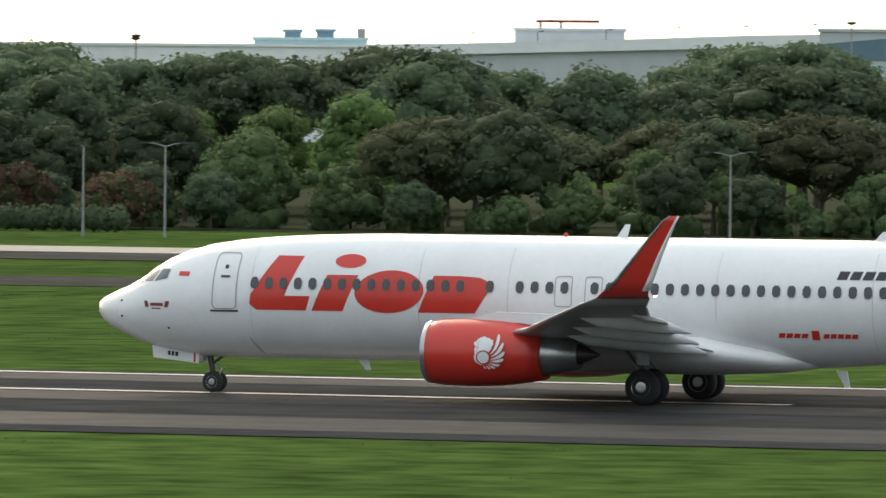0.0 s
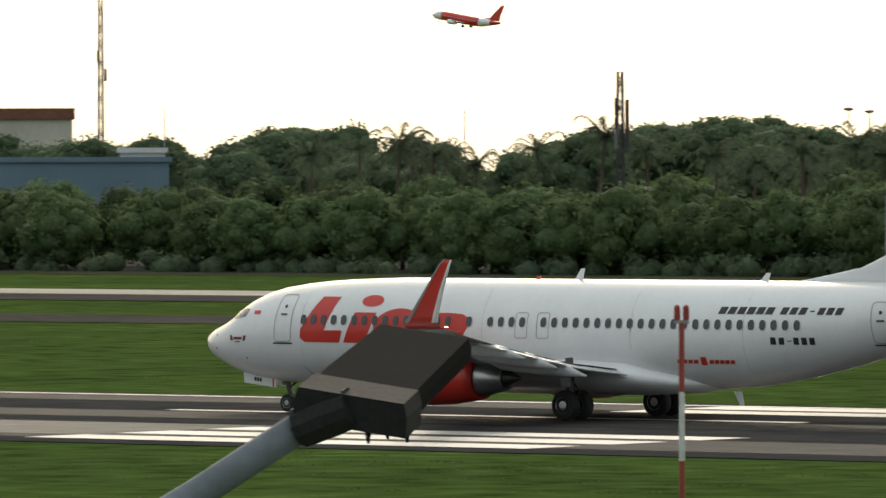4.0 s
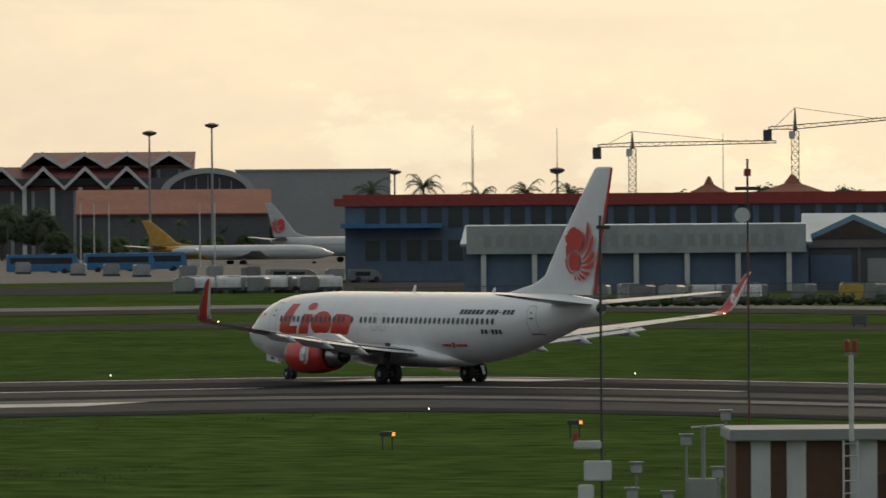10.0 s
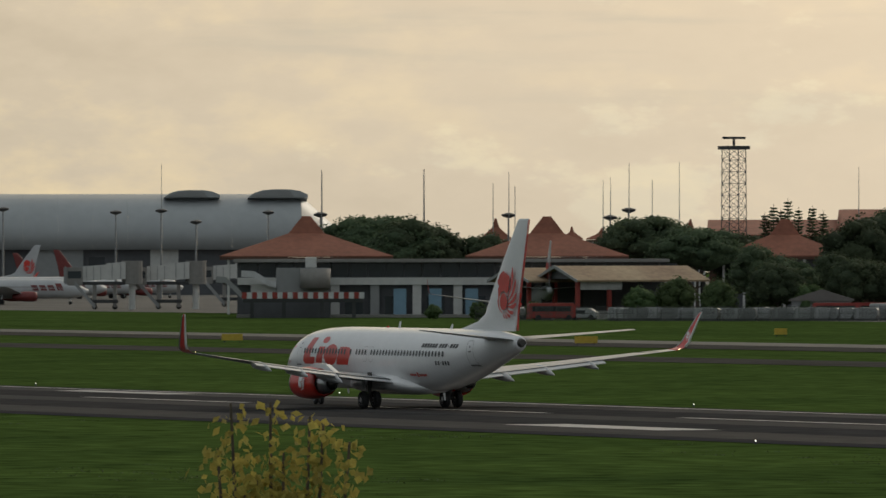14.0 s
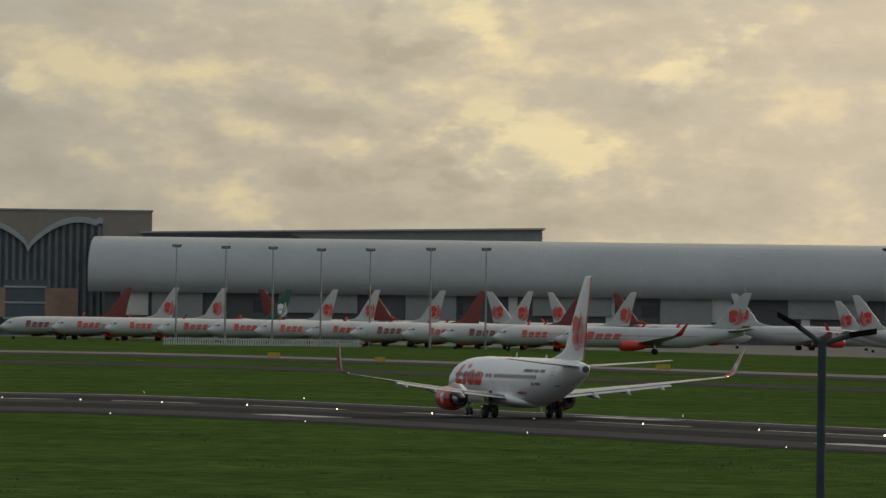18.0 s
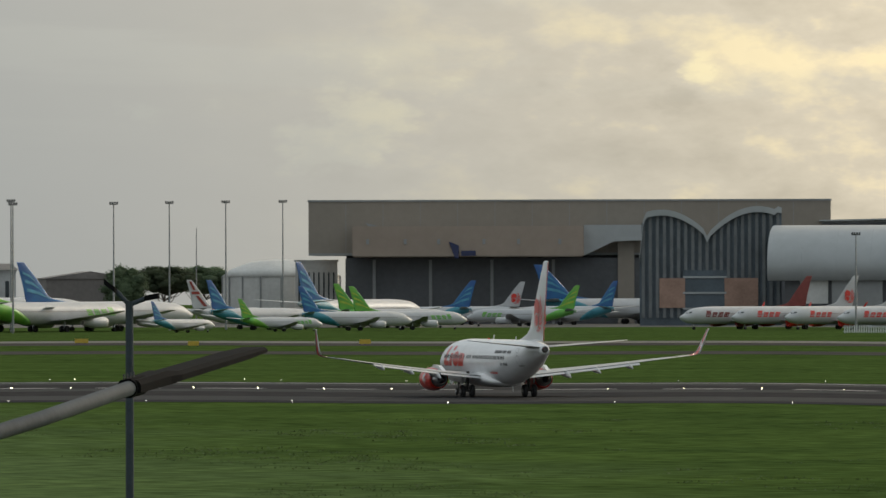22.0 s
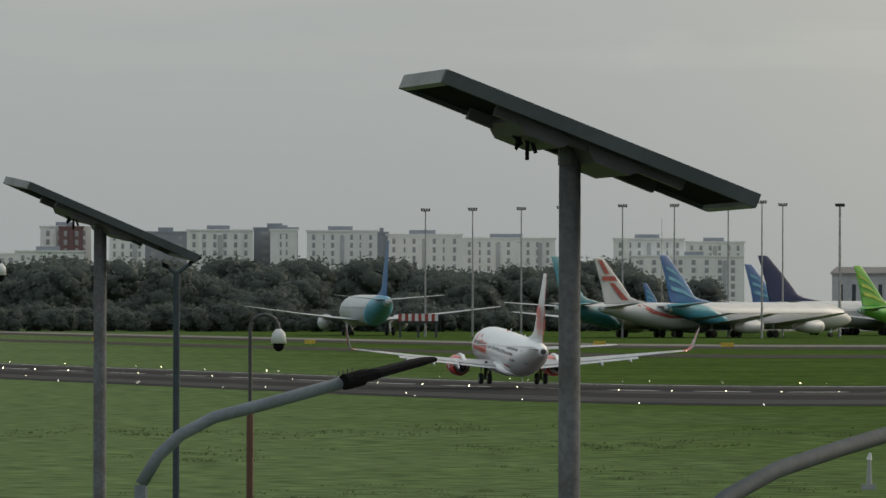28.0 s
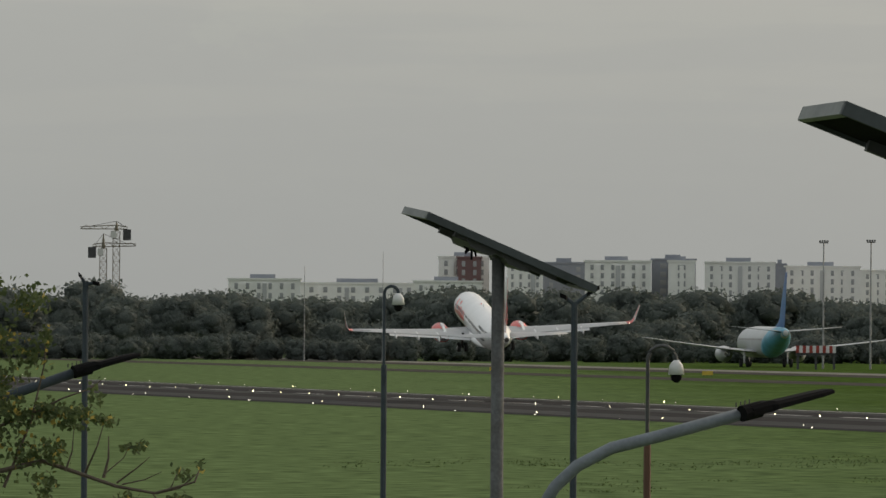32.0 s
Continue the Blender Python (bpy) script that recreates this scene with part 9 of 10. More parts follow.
post_lamp(35.973, 190, 6.55, "red and white striped pole with twin red lamps")
hut = thing("equipment_hut", "brown and white striped equipment hut with a flat roof", "hut", facing(55.402, 220, 0, 4))
HW = 2.85
edges = (575, 602, 637, 665, 700, 777, 826, 868, 915, 962)
for i in range(9):
    x0, x1 = ((e - 768) * 220 / 15086 for e in edges[i:i + 2])
    part("wall_stripe", box(x0, x1 - 0.01, 0, 4.2, 0, 3.9), SIGN_WHITE if i % 2 else BROWN, hut, "white stripe" if i % 2 else "brown stripe")
part("roof_slab", box(-HW - 0.12, HW + 0.12, -0.25, 4.4, 3.9, 4.2, 0.03), GREY_WALL, hut)
ladder = bmesh.new()
for x in (-0.05, 0.32):
    add_tube(ladder, [(x, -0.2, 0), (x, -0.2, 4.1)], 0.03, 6)
for i in range(12):
    add_tube(ladder, [(-0.05, -0.2, 0.3 + i * 0.32), (0.32, -0.2, 0.3 + i * 0.32)], 0.02, 5)
part("ladder", ladder, SIGN_WHITE, hut)
part("bracket", box(0.9, 1.4, -0.3, -0.1, 3.0, 3.06), DARK_STEEL, hut)
post_lamp(55.356, 219, 6.52, "white pole with twin red lamps above the hut", 3.9)
ant = lattice("tall red and white lattice aerial tower", 54.179, 212, 0.86, 0, 22.0, RED_STEEL, 20, "aerial_tower", [RED_STEEL if 1.1 * k + 0.55 < 5.9 or 1.1 * k + 0.55 > 10.7 else WHITE_STEEL for k in range(20)], 1.0, "tower", 12.0, 0.055, split=True)
for z0, step, count, mast in ((12.8, 0.16, 6, 1.6), (8.6, 0.19, 7, 2.3), (4.3, 0.155, 8, 1.5)):
    for k in range(count):
        bold = k in (2, count - 2)
        part("dipole", tube([(-0.6 if k % 2 else -0.45, -0.62, z0 + step * k), (1.02 if k % 3 else 0.75, -0.62, z0 + step * k)], 0.05 if bold else 0.028, 6), RED_STEEL, ant)
    part("dipole_mast", tube([(0.33, -0.62, z0 - 0.4), (0.33, -0.62, z0 - 0.4 + mast)], 0.05, 6), RED_STEEL, ant)
part("cable_tray", box(-0.56, -0.44, -0.62, -0.5, 0, 22), WHITE_STEEL, ant)
part("stay_wire", tube([(-0.4, -0.3, 10), (-2.6, 0.5, 0)], 0.015, 5), DARK_STEEL, ant)
part("gangway", tube([(-0.4, -0.5, 2.4), (-2.5, -0.5, 1.3)], 0.04, 6), DARK_STEEL, ant)


def pole(name, label, bearing, r, z, wide, material, sections=1, bands=None):
    ob = thing(name, label, "pole", facing(bearing, r))
    for i in range(sections):
        part("pole_section", tube([(0, 0, z * i / sections), (0, 0, z * (i + 1) / sections)], wide, 8), (bands or [material])[i % len(bands or [material])], ob)
    return ob


p = pole("instrument_pole", "dark thin pole with weather instruments", 57.031, 215, 9.74, 0.034, DARK_STEEL, 2)
part("instrument_head", box(-0.1, 0.25, -0.1, 0.1, 9.4, 9.5, 0.02), DARK_STEEL, p)
part("cabinet", box(-0.45, 0.25, -0.35, -0.05, 3.1, 3.6, 0.03), SIGN_WHITE, p)
part("camera", box(-0.7, 0.0, -0.3, 0.0, 3.9, 4.1, 0.03), SIGN_WHITE, p)
part("warning_lamp", tube([(-0.65, -0.1, 4.1), (-0.65, -0.1, 4.3)], 0.07, 8), RED_STEEL, p)
part("cabinet", box(-0.6, -0.2, -0.3, 0.0, 0, 3.0, 0.03), SIGN_WHITE, p)
DARK_RED_STEEL = surface("faded_red_paint", (0.17, 0.06, 0.05), 0.6, vary=0.15, scale=2)
p = pole("instrument_mast", "slim mast with ball lamp and crossarm", 56.042, 240, 11.28, 0.032, DARK_STEEL, 5, [DARK_STEEL, DARK_RED_STEEL])
part("crossarm", box(-0.35, 0.35, -0.05, 0.05, 10.4, 10.5), DARK_STEEL, p)
part("dish", tube([(-0.15, -0.2, 9.7), (-0.15, -0.05, 9.7)], [0.22, 0.22], 12), SIGN_WHITE, p)
part("lamp", tube([(0, 0, 10.8), (0, 0, 11.0)], 0.1, 8), RED_STEEL, p)
p = pole("ball_pole", "thin pole with a white ball sensor", 54.876, 225, 5.12, 0.03, DARK_STEEL)
part("ball", loft([[(0.2 * s * math.cos(2 * math.pi * k / 12), 0.2 * s * math.sin(2 * math.pi * k / 12), 5.1 + h * 0.2) for k in range(12)] for s, h in ((0.2, -0.97), (0.75, -0.66), (1, 0), (0.75, 0.66), (0.2, 0.97))]), SIGN_WHITE, p, smooth=True)
p = pole("marker_pole", "tall pole on the grass, thick below and thin above", 53.438, 150, 7.05, 0.055, STEEL, 3, [GREY_WALL, STEEL])
part("thin_mast", tube([(0, 0, 7.0), (0, 0, 10.0)], [0.022, 0.014], 6), STEEL, p)
part("cap", box(-0.11, 0.11, -0.08, 0.08, 9.9, 10.0, 0.02), GREY_WALL, p)
part("sensor", box(-0.09, 0.09, -0.07, 0.07, 9.2, 9.3, 0.01), GREY_WALL, p)
DULL_WHITE = surface("weathered_white_box", (0.42, 0.43, 0.43), 0.6, vary=0.12, scale=2)
for args, hgt in (((56.829, 205), 805), ((56.590, 208), 812), ((56.370, 210), 800), ((56.256, 206), 770), ((56.465, 212), 712), ((62.435, 190), 808), ((56.199, 230), 670), ((56.799, 214), 760)):
    ob = thing("weather_instrument", "small white weather instrument box on a post", "instrument", facing(*args), "weather instruments")
    zz = 9.93 - (hgt - 310) / 15086 * args[1] if hgt != 808 else 9.93 - (808 - 405) / 16993 * args[1]
    part("post", tube([(0, 0, 0), (0, 0, zz - 0.2)], 0.03, 6), STEEL, ob)
    part("box", box(-0.14, 0.14, -0.12, 0.12, zz - 0.25, zz, 0.02), DULL_WHITE, ob)
    part("cap", box(-0.18, 0.18, -0.16, 0.16, zz, zz + 0.04), GREY_WALL, ob)
big = thing("weather_cabinet", "grey cabinet with wind vane on a post", "instrument", facing(56.351, 209))
part("cabinet", box(-0.42, 0.42, -0.25, 0.25, 2.6, 3.3, 0.04), GREY_WALL, big)
part("post", tube([(0, 0, 0), (0, 0, 4.6)], 0.05, 8), STEEL, big)
part("vane_arm", tube([(-0.3, 0, 4.55), (0.5, 0, 4.6)], 0.03, 6), SIGN_WHITE, big)
for args in ((58.452, 362), (57.210, 372)):
    ob = thing("papi_light", "orange-faced slope light on short legs in the grass", "runway light", facing(*args), "slope lights")
    part("housing", box(-0.32, 0.32, -0.2, 0.2, 0.55, 0.75, 0.03), DARK_STEEL, ob)
    part("lens", box(0.2, 0.33, -0.22, 0.0, 0.58, 0.72), glow("slope_light_glow", (1.0, 0.3, 0.05), 1.5), ob)
    for x in (-0.2, 0.2):
        part("leg", box(x - 0.03, x + 0.03, -0.03, 0.03, 0, 0.56), DARK_STEEL, ob)
wind = thing("pump_housing", "small pale metal housing on the grass", "housing", facing(79.020, 684))
part("body", tube([(0, 0, 0), (0, 0, 1.0), (0, 0, 1.5)], [0.17, 0.11, 0.09], 10), GREY_WALL, wind)
part("cap", tube([(0, 0, 1.5), (0.05, 0, 1.85)], [0.15, 0.06], 8), SIGN_WHITE, wind)
part("foot", box(-0.4, 0.35, -0.2, 0.2, 0, 0.28), GREY_WALL, wind)


marker = thing("marker_board", "small white marker board in the grass", "marker", facing(30.14, 330))
part("panel", box(-0.25, 0.25, -0.05, 0.05, 0.1, 0.55, 0.02), SIGN_WHITE, marker)
part("foot", box(-0.05, 0.05, -0.05, 0.05, 0, 0.12), STEEL, marker)

# ---- lamps close to the roof ----
def spot3(bearing, r, z):
    """A point of the plan in the world."""
    x, y, s = bend(-r * math.sin(radians(bearing)), r * math.cos(radians(bearing)))
    return Vector((x, y, z))


LAMP_PALE = surface("lamp_arm_pale_grey", (0.19, 0.215, 0.24), 0.75, 0.0, vary=0.12, scale=3, spec=0.15)
LAMP_GREY = surface("lamp_arm_grey", (0.056, 0.070, 0.085), 0.75, 0.0, vary=0.12, scale=3, spec=0.15)
HEAD_BLACK = surface("lamp_head_black", (0.010, 0.010, 0.011), 0.85, vary=0.1, scale=4, spec=0.05)
POST_GREY = surface("weathered_dark_post", (0.12, 0.125, 0.13), 0.8, vary=0.25, scale=4, second=(0.085, 0.085, 0.082), spec=0.1)
PANEL_EDGE = surface("panel_edge_grey", (0.07, 0.08, 0.085), 0.7, 0.0, vary=0.1, scale=3, spec=0.2)


def arm_lamp(points, tip, radius, width, label, wide_head=1.0, paint=LAMP_GREY):
    """A bent tube that ends in a flat lamp head; points and tip in the world."""
    ob = thing("street_lamp", label, "street lamp", None, "street lamps below the roof")
    pts = [Vector(p) for p in points]
    foot = Vector((pts[0].x, pts[0].y, 0))
    ob.matrix_world = Matrix.Translation(foot)
    loc = [p - foot for p in pts]
    part("pole", tube([(0, 0, 0), loc[0] - Vector((0, 0, 0.0))], [0.09, radius * 1.1], 10), paint, ob)
    part("arm", tube(loc, radius, 16), paint, ob, "bent grey tube", smooth=True)
    a, b = loc[-1], Vector(tip) - foot
    way = (b - a).normalized()
    side = way.cross(Vector((0, 0, 1))).normalized()
    up = side.cross(way)
    rings = []
    ln = (b - a).length
    for u, w, h in ((-0.05, 0.7, 0.9), (0.18, 0.8, 1.0), (0.24, 1.0, 0.7), (0.8, 1.0, 0.55), (0.97, 0.85, 0.4), (1.0, 0.6, 0.2)):
        c = a + way * ln * u
        rings.append([c + side * width * w * sx * wide_head + up * radius * 1.15 * h * sz for sx, sz in ((-1, -0.6), (1, -0.6), (1, 0.4), (0.7, 1), (-0.7, 1), (-1, 0.4))])
    part("lamp_head", loft(rings), HEAD_BLACK, ob, "flat black lamp head")
    part("clamp", tube([a - way * 0.12, a + way * 0.08], radius * 1.35, 10), HEAD_BLACK, ob)
    for i in range(4):
        c = a - way * (0.02 + 0.05 * i) + up * radius * 1.3
        part("bird_spike", tube([c, c + Vector((0.0, 0, radius * 0.7))], radius * 0.12, 4), DARK_STEEL, ob)
    return ob


def broad_lamp():
    """A pale tube that carries a broad flat lamp head with a driver box behind it."""
    ob = thing("street_lamp", "pale grey street lamp arm with a broad black lamp head", "street lamp", None, "street lamps below the roof")
    pts = [roof_spot(40.35, 24.6, 8.35), roof_spot(39.80, 24.8, 8.80), roof_spot(39.25, 25.0, 8.93), roof_spot(38.50, 25.0, 9.14)]
    foot = Vector((pts[0].x, pts[0].y, 0))
    ob.matrix_world = Matrix.Translation(foot)
    loc = [p - foot for p in pts]
    part("pole", tube([(0, 0, 0), loc[0]], [0.08, 0.05], 12), LAMP_PALE, ob)
    part("arm", tube(loc, 0.047, 18), LAMP_PALE, ob, "pale grey tube", smooth=True)
    a, b = roof_spot(38.10, 25.0, 9.255) - foot, roof_spot(37.70, 25.5, 9.40) - foot
    way = (b - a).normalized()
    right = Vector((math.cos(radians(38)), math.sin(radians(38)), -0.06)).normalized()
    up = right.cross(way).normalized()
    right = way.cross(up)

    def slab(p, q, w0, w1, h0, h1):
        return loft([[e + right * w * sx + up * h for sx, h in ((-1, h0), (1, h0), (1, h1 * 0.6 + h0 * 0.4), (0.93, h1), (-0.93, h1), (-1, h1 * 0.6 + h0 * 0.4))] for e, w in ((p, w0), (q, w1))])

    part("lamp_head", slab(a, b, 0.165, 0.150, -0.07, 0.0), HEAD_BLACK, ob, "flat black lamp head")
    part("driver_box", slab(a - way * 0.13, a + way * 0.01, 0.175, 0.175, -0.10, 0.005), BOX_BLACK, ob, "dull black driver box")
    c = loc[-1]
    reach = (a - way * 0.1 - up * 0.04 - c)
    part("clamp", tube([c - (c - loc[-2]).normalized() * 0.02, c + reach * 0.5, c + reach], [0.062, 0.066, 0.06], 12), BOX_BLACK, ob, "black clamp")
    for k in range(6):
        p = a - way * (0.1 - 0.03 * (k % 3)) + right * (-0.1 + 0.05 * k) - up * 0.1
        part("drip_crust", tube([p, p - Vector((0, 0, 0.03 + 0.012 * (k % 2)))], [0.012, 0.004], 5), HEAD_BLACK, ob)
    return ob


BOX_BLACK = surface("driver_box_black", (0.028, 0.028, 0.030), 0.7, vary=0.2, scale=5, spec=0.15)
broad_lamp()
arm_lamp([spot3(79.853, 64, 8.73), spot3(79.748, 64, 8.87), spot3(79.605, 64, 9.01), spot3(79.408, 64, 9.12), spot3(79.147, 64, 9.20), spot3(78.781, 64, 9.30), spot3(78.362, 64, 9.44)], spot3(77.808, 64.3, 9.61), 0.038, 0.09, "curved grey street lamp arm with a slim dark head")
arm_lamp([spot3(81.835, 128, 8.29), spot3(81.772, 128, 8.53), spot3(81.687, 128, 8.71), spot3(81.560, 128, 8.86), spot3(81.369, 128, 8.97), spot3(81.030, 128, 9.18)], spot3(80.737, 128.5, 9.35), 0.052, 0.1, "curved grey street lamp arm with a slim dark head", 1.0, LAMP_PALE)
arm_lamp([spot3(84.263, 160, 8.44), spot3(84.073, 160, 8.83), spot3(83.819, 160, 9.11), spot3(83.548, 160, 9.38)], spot3(83.342, 160.5, 9.54), 0.052, 0.1, "curved grey street lamp arm with a slim dark head")


def twin_lamp(bearing, r, z, left, right, lz, rz, label="slim grey lamp post with two slanted lamp heads"):
    ob = thing("street_lamp", label, "street lamp", facing(bearing, r), "street lamps below the roof")
    part("pole", tube([(0, 0, 0), (0, 0, z * 0.5), (0, 0, z)], [0.075, 0.055, 0.05], 10), LAMP_GREY, ob)
    for x, dz in ((left, lz), (right, rz)):
        arm = part("arm", tube([(0, 0, z - 0.05), (x * 0.55, 0, z + dz * 0.55)], 0.03, 8), LAMP_GREY, ob)
        s = 1 if x > 0 else -1
        part("lamp_head", loft([[(x * u, -w, z + dz * u - 0.03), (x * u, w, z + dz * u - 0.03), (x * u, w, z + dz * u + 0.04), (x * u, -w, z + dz * u + 0.04)] for u, w in ((0.5, 0.06), (0.6, 0.13), (0.95, 0.13), (1.02, 0.08))]), HEAD_BLACK, arm)
    return ob


twin_lamp(78.388, 165, 9.76, -0.32, 0.38, 0.24, 0.06)
twin_lamp(71.103, 118, 9.54, -0.52, 0.62, 0.28, 0.10)
twin_lamp(81.703, 235, 10.22, -0.22, 0.38, 0.1, 0.22)
twin_lamp(83.543, 260, 10.54, -0.12, 0.24, 0.12, -0.05)
twin_lamp(42.194, 70, 9.89, -0.4, 1.75, 0.0, 0.13, "dark lamp post with two long arms")
WORN_POST = surface("weathered_zinc", (0.17, 0.18, 0.185), 0.7, 0.1, vary=0.3, scale=6, second=(0.10, 0.105, 0.105), spec=0.2)
near_pole = thing("lamp_pole", "thick weathered grey lamp pole", "pole", facing(42.644, 24))
part("pole", tube([(0, 0, 0), (0, 0, 10.35)], [0.092, 0.082], 14), WORN_POST, near_pole)
part("upper_pole", tube([(0, 0, 10.35), (0, 0, 13.5)], [0.062, 0.055], 14), WORN_POST, near_pole)
part("collar", tube([(0, 0, 10.3), (0, 0, 10.38)], 0.09, 14), WORN_POST, near_pole)


def solar_lamp(a, b, foot_spot, radius, thick, rise, label="solar panel tilted on a grey post"):
    """A tilted panel on a post; a and b: the lower corners of its near long side; rise: how much its far side lies higher."""
    ob = thing("solar_lamp", label, "solar panel", None, "solar panels below the roof")
    a, b, f = Vector(a), Vector(b), Vector(foot_spot)
    foot = Vector((f.x, f.y, 0))
    ob.matrix_world = Matrix.Translation(foot)
    a, b, f = a - foot, b - foot, f - foot
    way = (b - a).normalized()
    view = Vector((foot.x, foot.y, 0)).normalized()
    deep = view * 0.62 + Vector((-view.y, view.x, 0)) * 0.2 + Vector((0, 0, rise))
    up = way.cross(deep).normalized()
    up = -up if up.z < 0 else up
    slab = lambda p, q, d0, d1, h0, h1: loft([[e + deep * d + up * h for d, h in ((d0, h0), (d1, h0), (d1, h1), (d0, h1))] for e in (p, q)])
    part("panel_frame", slab(a, b, 0.0, 0.03, 0.0, thick), PANEL_EDGE, ob, "dull metal edge of the panel")
    part("panel_frame", slab(a, b, 0.97, 1.0, 0.0, thick), PANEL_EDGE, ob, "dull metal edge of the panel")
    part("end_frame", slab(a - way * 0.004, a + way * 0.03, 0.032, 0.968, 0.0, thick), PANEL_END, ob, "pale metal end of the panel")
    part("end_frame", slab(b - way * 0.03, b + way * 0.004, 0.032, 0.968, 0.0, thick), PANEL_END, ob, "pale metal end of the panel")
    part("back_sheet", slab(a + way * 0.034, b - way * 0.034, 0.034, 0.966, thick * 0.3, thick * 0.4), HEAD_BLACK, ob, "dark underside")
    part("cell_sheet", slab(a + way * 0.034, b - way * 0.034, 0.034, 0.966, thick * 0.7, thick * 0.95), PANE, ob, "dark glossy cells")
    for d in (0.2, 0.8):
        part("rail", slab(a + (b - a) * 0.2, b - (b - a) * 0.2, d - 0.03, d + 0.03, -0.03, thick * 0.3), DARK_STEEL, ob)
    for u in (0.36, 0.58):
        c, w = a + (b - a) * u, (b - a).length * 0.09
        part("bracket", loft([[c + way * s + deep * d - up * h for d, h in ((0.15, 0.0), (0.85, 0.0), (0.85, q), (0.15, q))] for s, q in ((-w, 0.015), (-w * 0.6, 0.06), (w * 0.6, 0.06), (w, 0.015))]), DARK_STEEL, ob)
    part("post", tube([(0, 0, 0), (0, 0, f.z * 0.55), (0, 0, f.z)], [radius * 1.08, radius * 1.03, radius], 16), POST_GREY, ob, smooth=True)
    part("saddle", tube([(0, 0, f.z - 0.03), (0, 0, f.z + 0.05)], radius * 1.1, 12), DARK_STEEL, ob)
    k, rng = a + (b - a) * 0.29 + deep * 0.4, random.Random(3)
    for i in range(5):
        drop = [k + way * rng.uniform(-0.02, 0.06)]
        for step in range(4):
            drop.append(drop[-1] + way * rng.uniform(-0.03, 0.04) - Vector((0, 0, rng.uniform(0.012, 0.04))))
        part("loose_cable", tube(drop, 0.009, 5), HEAD_BLACK, ob, "tangled black cable end")
    return ob


PANEL_END = surface("panel_end_metal", (0.24, 0.25, 0.25), 0.6, 0.0, vary=0.1, scale=3, spec=0.2)
solar_lamp(roof_spot(86.211, 36.4, 10.818), roof_spot(84.103, 36.4, 10.286), roof_spot(85.354, 36.72, 10.50), 0.047, 0.062, -0.012)
solar_lamp(roof_spot(88.992, 66.2, 10.711), roof_spot(87.854, 66.2, 10.146), roof_spot(88.506, 66.5, 10.44), 0.050, 0.060, 0.05)


def camera_pole(bearing, r, z, hook, rust=False):
    ob = thing("camera_pole", "hooked pole with a white dome camera" if not rust else "rusty hooked pole with a white dome camera", "camera pole", facing(bearing, r), "camera poles below the roof")
    part("pole", tube([(0, 0, 0), (0, 0, z * 0.86)], 0.055, 8), BROWN if rust else LAMP_GREY, ob)
    pts = [(0, 0, z * 0.86)] + [(hook / 2 - hook / 2 * math.cos(math.pi * k / 8), 0, z - hook * 0.5 + hook * 0.5 * math.sin(math.pi * k / 8)) for k in range(9)]
    part("hook", tube(pts, 0.03, 8), DARK_STEEL if rust else LAMP_GREY, ob)
    cz = z - hook * 0.5
    h = part("camera_housing", tube([(hook, 0, cz), (hook, 0, cz - 0.07), (hook, 0, cz - 0.22)], [0.04, 0.1, 0.12], 12), SIGN_WHITE, ob, "white camera housing", smooth=True)
    part("dome", tube([(hook, 0, cz - 0.22), (hook, 0, cz - 0.30), (hook, 0, cz - 0.34)], [0.09, 0.075, 0.03], 12), HEAD_BLACK, h)
    return ob


camera_pole(82.418, 285, 10.55, 0.26)
camera_pole(81.425, 230, 9.56, 0.43, True)

# ---- the near tree and the feathery shrub ----
near_tree = thing("near_tree", "sparse near tree with small leaves and bare twigs", "tree", facing(83.657, 92))
rng = random.Random(31)
CROWN = 9.6


def reach_to(right, down, deep=0.0):
    """A point of the near tree's crown, in centimetres from its upper edge."""
    return Vector((right * 0.01, deep, CROWN - down * 0.01))


part("trunk", tube([(-1.45, 0.1, 0), (-1.38, 0.05, 4.5), (-1.3, 0, 8.2), (-1.2, 0, 9.1)], [0.13, 0.1, 0.07, 0.04], 10), BARK, near_tree)
BOUGHS = [([(-125, 115), (-40, 62), (-7, 54), (14, 61), (38, 69), (61, 73), (85, 66), (89, 56)], 1.7), ([(-125, 70), (-30, 32), (-8, 23), (5, 16), (22, 10), (28, 5)], 1.0), ([(-125, 120), (-40, 92), (-8, 80), (30, 80), (60, 79), (78, 84)], 1.2)]
TWIGS = [([(7, 60), (11, 48), (12, 34)], 0.6), ([(19, 61), (26, 45), (30, 31)], 0.7), ([(30, 64), (33, 52), (33, 39)], 0.9), ([(38, 67), (50, 58), (58, 51)], 0.6), ([(41, 68), (55, 65), (65, 60)], 0.5), ([(62, 73), (76, 70), (88, 60)], 0.8), ([(30, 62), (42, 52), (47, 42)], 0.4),
         ([(-30, 70), (-14, 30), (-6, -5), (-5, -25)], 0.8), ([(-60, 75), (-45, 20), (-40, -40)], 1.0), ([(-90, 80), (-80, 0), (-75, -60)], 1.2), ([(60, 74), (66, 80), (64, 90)], 0.4), ([(70, 71), (74, 62), (79, 57)], 0.4)]
for points, thick in BOUGHS + TWIGS:
    n = len(points) - 1
    part("limb", tube([reach_to(x, z, rng.uniform(-0.06, 0.06)) for x, z in points], [thick * 0.012 * (1 - 0.75 * k / n) for k in range(n + 1)], 6), BARK, near_tree, "bare dark limb")
bl, by = bmesh.new(), bmesh.new()
